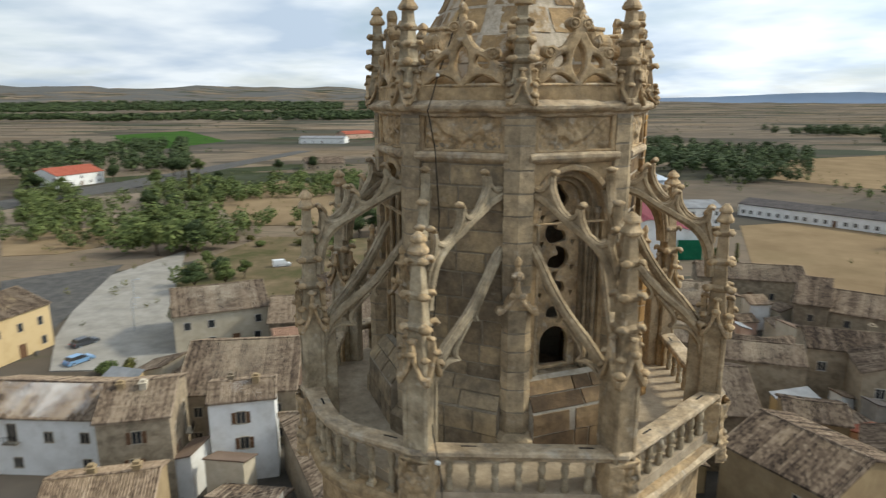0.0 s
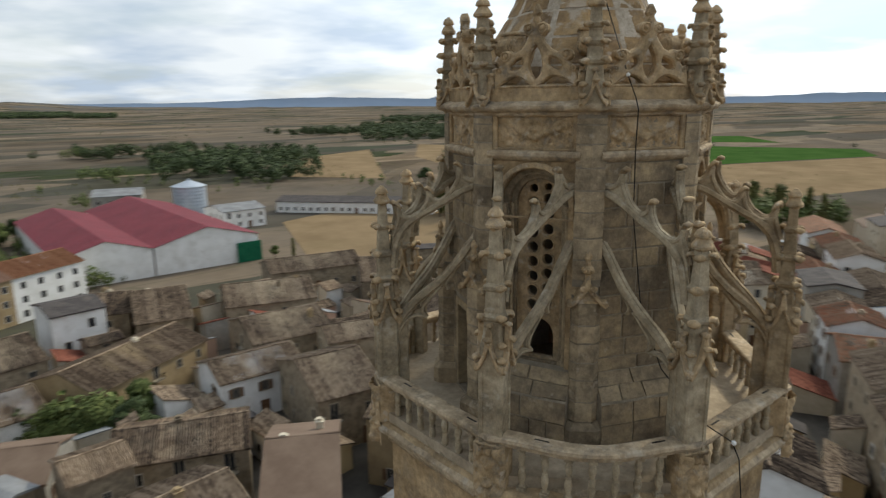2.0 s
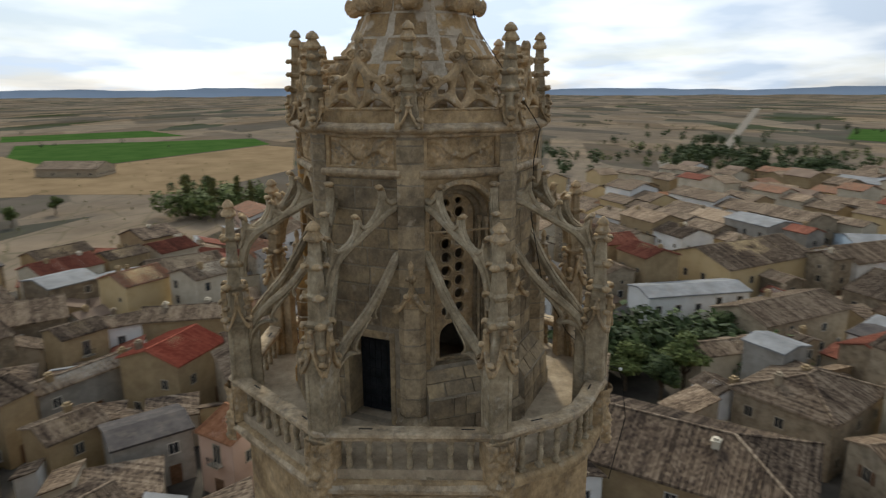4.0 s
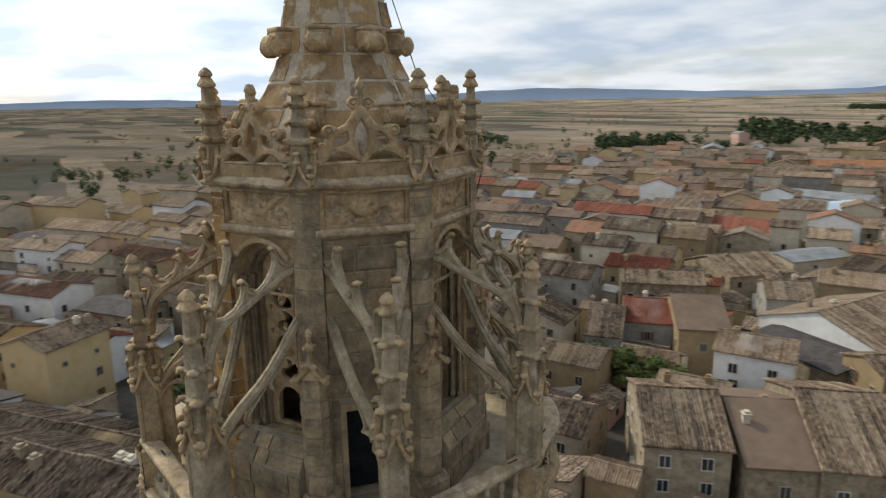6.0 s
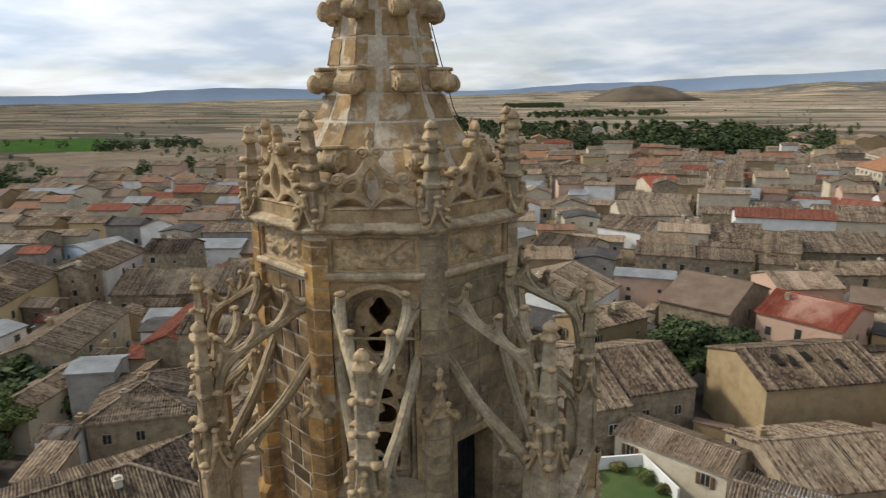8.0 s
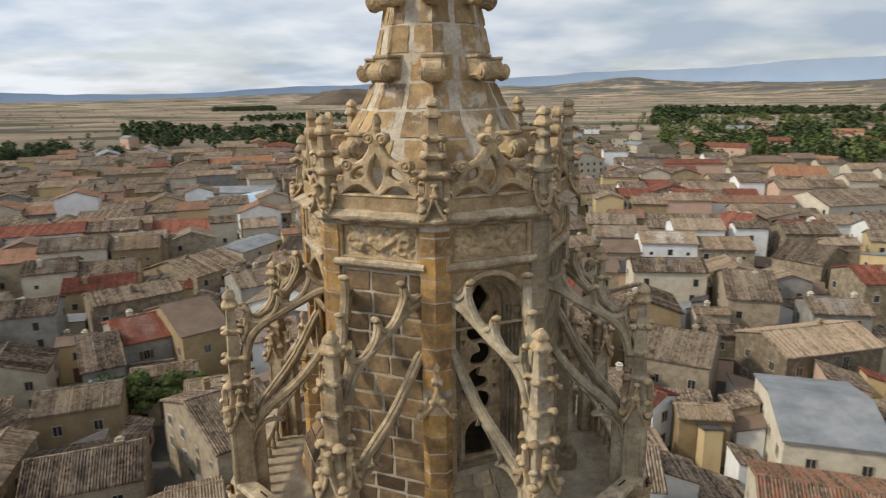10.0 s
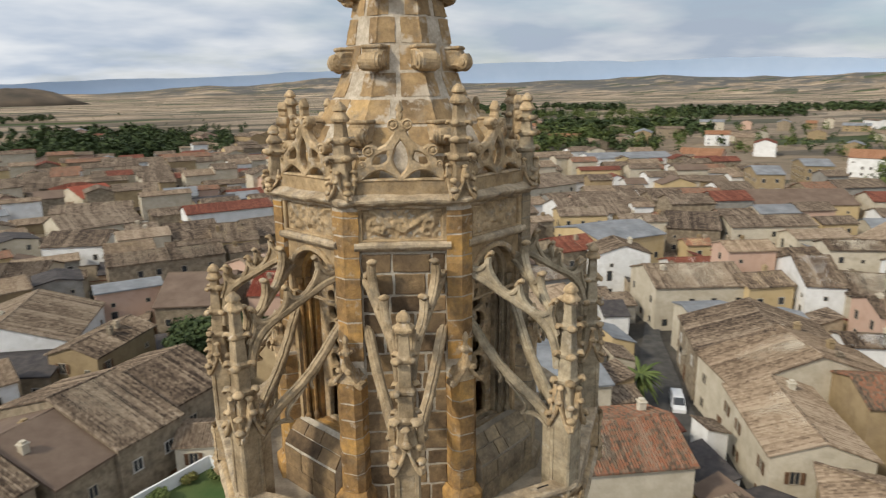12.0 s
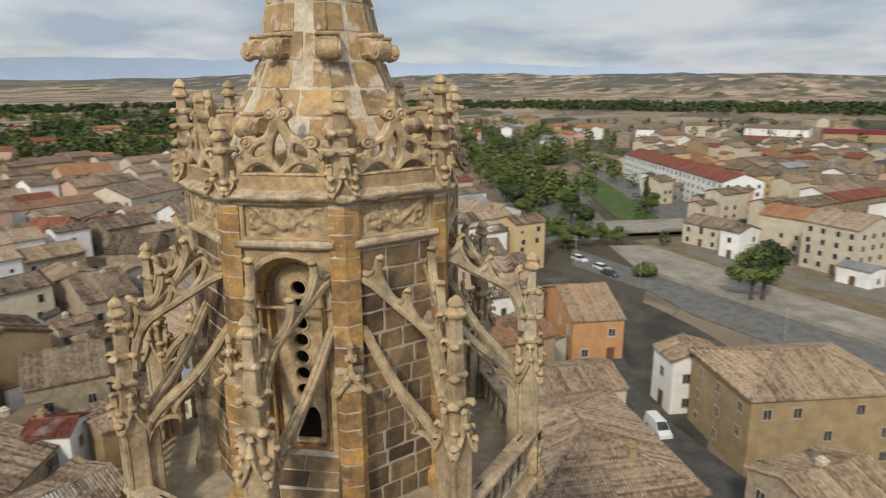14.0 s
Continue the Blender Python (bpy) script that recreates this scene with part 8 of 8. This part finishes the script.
# ---- farm, vehicles and street things ----
def barn(x, y, w, d, rot, h, rise):
    """A big shed whose gable end shows; x runs along the ridge."""
    root = empty("barn", x, y, 0, "large farm shed with dark red sheet roof and white gable", "barn", "farm sheds")
    root.rotation_euler = (0, 0, radians(rot))
    bm = bmesh.new()
    loft(bm, [[(s * w / 2, yy, zz) for yy, zz in ((-d / 2, 0), (d / 2, 0), (d / 2, h), (0, h + rise), (-d / 2, h))] for s in (-1, 1)])
    bmesh.ops.recalc_face_normals(bm, faces=bm.faces)
    part("wall", bm, WALLS["white"], root)
    bm = bmesh.new()
    for s in (-1, 1):
        n = int(w / 0.5)
        rows = []
        for i in range(n + 1):
            xx = -w / 2 - 0.4 + (w + 0.8) * i / n
            e = 0.04 if i % 2 else 0.0
            rows.append([(xx, s * (d / 2 + 0.5), h - 0.12 + e), (xx, 0, h + rise + 0.1 + e), (xx, 0, h + rise + 0.02), (xx, s * (d / 2 + 0.5), h - 0.2)])
        loft(bm, rows)
    bmesh.ops.recalc_face_normals(bm, faces=bm.faces)
    part("roof", bm, ROOFS["barn"], root)
    return root


GREEN_DOOR = material("green_sheet_door", [(0.01, 0.10, 0.05), (0.02, 0.14, 0.07)], 0.5, 0.6, 0.1, 6)
GALVANISED = material("galvanised_steel", [(0.33, 0.37, 0.42), (0.45, 0.49, 0.54)], 0.8, 0.45, 0.1, 5, metal=0.5)
CAR_PAINT = {k: material(k + "_car_paint", [c, tuple(v * 1.08 for v in c)], 1, 0.3, 0.0, 5, spec=0.6) for k, c in (("white", (0.62, 0.63, 0.64)), ("blue", (0.16, 0.28, 0.45)), ("dark", (0.04, 0.045, 0.055)), ("red", (0.30, 0.04, 0.035)))}
TYRE = material("tyre_rubber", [(0.015, 0.015, 0.015), (0.03, 0.03, 0.03)], 5, 0.9, 0.1, 20)
LAMP_RED = material("tail_lamp_red", [(0.35, 0.02, 0.02), (0.4, 0.03, 0.03)], 5, 0.3, 0.0, 20)


def car(x, y, rot, paint, van=False):
    root = empty("van" if van else "car", x, y, 0, ("white delivery van" if van else {"white": "white", "blue": "blue", "dark": "dark", "red": "red"}[paint] + " hatchback car") + " parked on the street", "van" if van else "car", "parked vehicles")
    root.rotation_euler = (0, 0, radians(rot))
    prof = [(-2.1, 0.30), (-2.15, 0.75), (-2.0, 0.95), (-1.75, 1.0), (2.0, 0.85), (2.15, 0.65), (2.12, 0.30)] if not van else [(-2.15, 0.32), (-2.2, 1.0), (-2.1, 1.05), (1.5, 1.02), (2.15, 0.80), (2.2, 0.35)]
    bm = bmesh.new()
    loft(bm, [[(px, s * 0.84 * f, pz) for px, pz in prof] for s, f in ((-1, 0.96), (-1, 1.0), (1, 1.0), (1, 0.96))])
    bmesh.ops.recalc_face_normals(bm, faces=bm.faces)
    part("body", bm, CAR_PAINT[paint], root)
    top = [(-1.85, 0.96), (-1.55, 1.45), (0.45, 1.47), (1.15, 0.93)] if not van else [(-2.15, 1.0), (-2.1, 1.85), (0.6, 1.88), (1.45, 1.02)]
    bm = bmesh.new()
    loft(bm, [[(px, s * f, pz) for px, pz in top] for s, f in ((-1, 0.80), (-1, 0.78), (1, 0.78), (1, 0.80))])
    for v in bm.verts:
        if v.co.z > 1.3:
            v.co.y *= 0.84
    bmesh.ops.recalc_face_normals(bm, faces=bm.faces)
    part("cabin", bm, CAR_PAINT[paint] if van else GLASS, root)
    bm = bmesh.new()
    if van:
        loft(bm, [[(0.64, s * 0.62, 1.80), (1.40, s * 0.70, 1.08), (1.42, s * 0.70, 1.10), (0.68, s * 0.62, 1.83)] for s in (-1, 1)])
        part("windscreen", bm, GLASS, root)
    else:
        box(bm, -1.5, 0.4, -0.64, 0.64, 1.44, 1.50, None, 0.02)
        part("car_roof", bm, CAR_PAINT[paint], root)
    for wx in (-1.3, 1.35):
        for s in (-1, 1):
            bm = bmesh.new()
            turned(bm, [(0.30, -0.1), (0.32, -0.07), (0.32, 0.07), (0.30, 0.1)], 14, Matrix.Translation((wx, s * 0.78, 0.32)) @ Matrix.Rotation(radians(90), 4, "X"))
            tyre = part("tyre", bm, TYRE, root)
            bm = bmesh.new()
            turned(bm, [(0.05, -0.115), (0.19, -0.105), (0.19, 0.105), (0.05, 0.115)], 10, Matrix.Translation((wx, s * 0.78, 0.32)) @ Matrix.Rotation(radians(90), 4, "X"))
            part("rim", bm, GALVANISED, tyre)
    for s in (-1, 1):
        bm = bmesh.new()
        box(bm, -2.17, -2.08, s * 0.68 - 0.1, s * 0.68 + 0.1, 0.70, 0.85, None, 0.02)
        part("tail_lamp", bm, LAMP_RED, root)
        bm = bmesh.new()
        box(bm, 2.05, 2.17, s * 0.62 - 0.14, s * 0.62 + 0.14, 0.62, 0.74, None, 0.02)
        part("headlight", bm, WHITE, root)
    return root


barn(46, 190, 74, 26, 90, 7, 3.4)
barn(22.5, 186, 66, 20, 90, 7, 3.0)
gd = empty("barn_door", 58, 153, 0, "tall green sheet-metal barn door", "door")
bm = bmesh.new()
box(bm, -5, 1.5, -0.8, -0.55, 0, 5.2, None, 0.03)
for i in range(7):
    box(bm, -5 + 0.93 * i, -4.9 + 0.93 * i, -0.86, -0.78, 0, 5.2)
part("door_leaf", bm, GREEN_DOOR, gd)
silo = empty("silo", 68, 232, 0, "round galvanised steel grain silo with a cone roof", "silo")
bm = bmesh.new()
turned(bm, [(5.8, 0)] + [(5.8 + (0.06 if i % 2 else 0), 0.6 * i) for i in range(1, 20)], 28)
part("drum", bm, GALVANISED, silo)
bm = bmesh.new()
turned(bm, [(6.0, 11.4), (6.0, 11.6), (0.6, 13.6), (0.5, 14.1)], 28)
part("cone_roof", bm, GALVANISED, silo)
car(-46.6, 142.5, 20, "white", True); car(-61.5, 81.5, 62, "blue"); car(-65, 89, 62, "dark"); car(-66.5, -5.8, 38, "white", True)
car(-139, -40, 60, "white"); car(-234, -40, 120, "dark"); car(-134, -33, 60, "white"); car(-130, -30, 60, "dark"); car(-156, -60, 30, "white"); car(-150, -58, 30, "dark"); car(-178, -76, 35, "red"); car(-206, -10, 120, "dark"); car(-57, -47, 52, "white", True)


def palm(x, y, h, reach):
    root = empty("palm", x, y, 0, "green fan palm in a courtyard", "palm", "trees")
    bm = bmesh.new()
    turned(bm, [(0.35, 0), (0.25, 0.5), (0.22, h * 0.6), (0.3, h)], 9)
    part("trunk", bm, BARK, root)
    rng = random.Random(4)
    for i in range(46):
        a, lift, L = i * 2.4, rng.uniform(-0.5, 1.0), rng.uniform(1.6, 2.4) * reach
        bm = bmesh.new()
        rows = []
        for j in range(6):
            u = j / 5
            r, z = L * u, h + lift * L * u * 0.9 - 1.1 * L * 0.5 * u * u
            wid = 0.30 * math.sin(math.pi * min(1, u * 0.85 + 0.12))
            c = Vector((r * math.cos(a), r * math.sin(a), z))
            t = Vector((-math.sin(a), math.cos(a), 0)) * wid
            rows.append([c - t - Vector((0, 0, wid * 0.5)), c, c + t - Vector((0, 0, wid * 0.5)), c - Vector((0, 0, 0.04))])
        loft(bm, rows)
        part("frond", bm, LEAF, root)
    return root


palm(-52, -49, 5.0, 1.7)


def lamp_post(x, y, h=6.0):
    root = empty("street_lamp", x, y, 0, "slim grey street lamp", "street lamp", "street lamps")
    tube("pole", [(0, 0, 0), (0, 0, h)], 0.07, GALVANISED, root)
    tube("arm", [(0, 0, h), (0.5, 0, h + 0.25), (1.1, 0, h + 0.3)], 0.04, GALVANISED, root)
    bm = bmesh.new()
    box(bm, 0.9, 1.5, -0.12, 0.12, h + 0.24, h + 0.34, None, 0.03)
    part("lamp_head", bm, GALVANISED, root)


for x, y in ((-66, 108), (-60, 96), (-124, -22), (-136, -40), (-106, 6), (-200, -60), (-240, -90)):
    lamp_post(x, y)
# walled terrace with a green lawn beside the old house
bm = bmesh.new()
for p, q in (((11, -48.6), (1, -54.6)), ((1, -54.6), (-3, -49.6)), ((11, -48.6), (8, -44.6))):
    d = (Vector(q) - Vector(p))
    m = Matrix.Translation((*p, 0)) @ Matrix.Rotation(math.atan2(d.y, d.x), 4, "Z")
    box(bm, 0, d.length, -0.12, 0.12, 0, 4.6, m)
tagged(part("garden_wall", bm, WALLS["white"], None), "white rendered garden wall", "wall", "", "structure")
plot("garden_lawn", LAWN, [(11, -48.6), (1, -54.6), (-3, -49.6), (7, -43.6)], "small green lawn behind a white wall", "lawn", 3.2)
for i, (x, y, size) in enumerate(((8.6, -49.2, 1.5), (6.4, -50.6, 1.9), (3.2, -52.4, 1.4), (0.2, -51.8, 1.7), (-1.6, -50.4, 1.3))):
    tree("shrub", x, y, size, 230 + i).location.z = 3.2


# low wall along the canal and the bridge that carries the avenue over it
bm = bmesh.new()
edge = [(-137, -25), (-130, -13), (-122, 1), (-112, 19), (-98, 46)]
loft(bm, [[(x - 0.15, y, 0), (x + 0.25, y, 0), (x + 0.22, y, 1.0), (x - 0.12, y, 1.0)] for x, y in edge])
tagged(part("canal_wall", bm, CONCRETE, None), "weathered concrete wall along the canal", "wall", "", "structure")
bridge = empty("bridge", -180, -34, 0, "short concrete road bridge over the canal", "bridge")
bridge.rotation_euler = (0, 0, radians(128))
for y0, y1, name in ((-6.6, -6.3, "parapet"), (6.3, 6.6, "parapet")):
    bm = bmesh.new()
    box(bm, -15, 15, y0, y1, 1.3, 2.1, None, 0.05)
    part(name, bm, PALE_CONCRETE, bridge)
bm = bmesh.new()
box(bm, -15, 15, -6.3, 6.3, 1.0, 1.45, None, 0.03)
part("deck", bm, CONCRETE, bridge)
for x in (-14.2, 14.2):
    bm = bmesh.new()
    box(bm, x - 0.8, x + 0.8, -6.2, 6.2, 0, 1.0, None, 0.03)
    part("abutment", bm, CONCRETE, bridge)
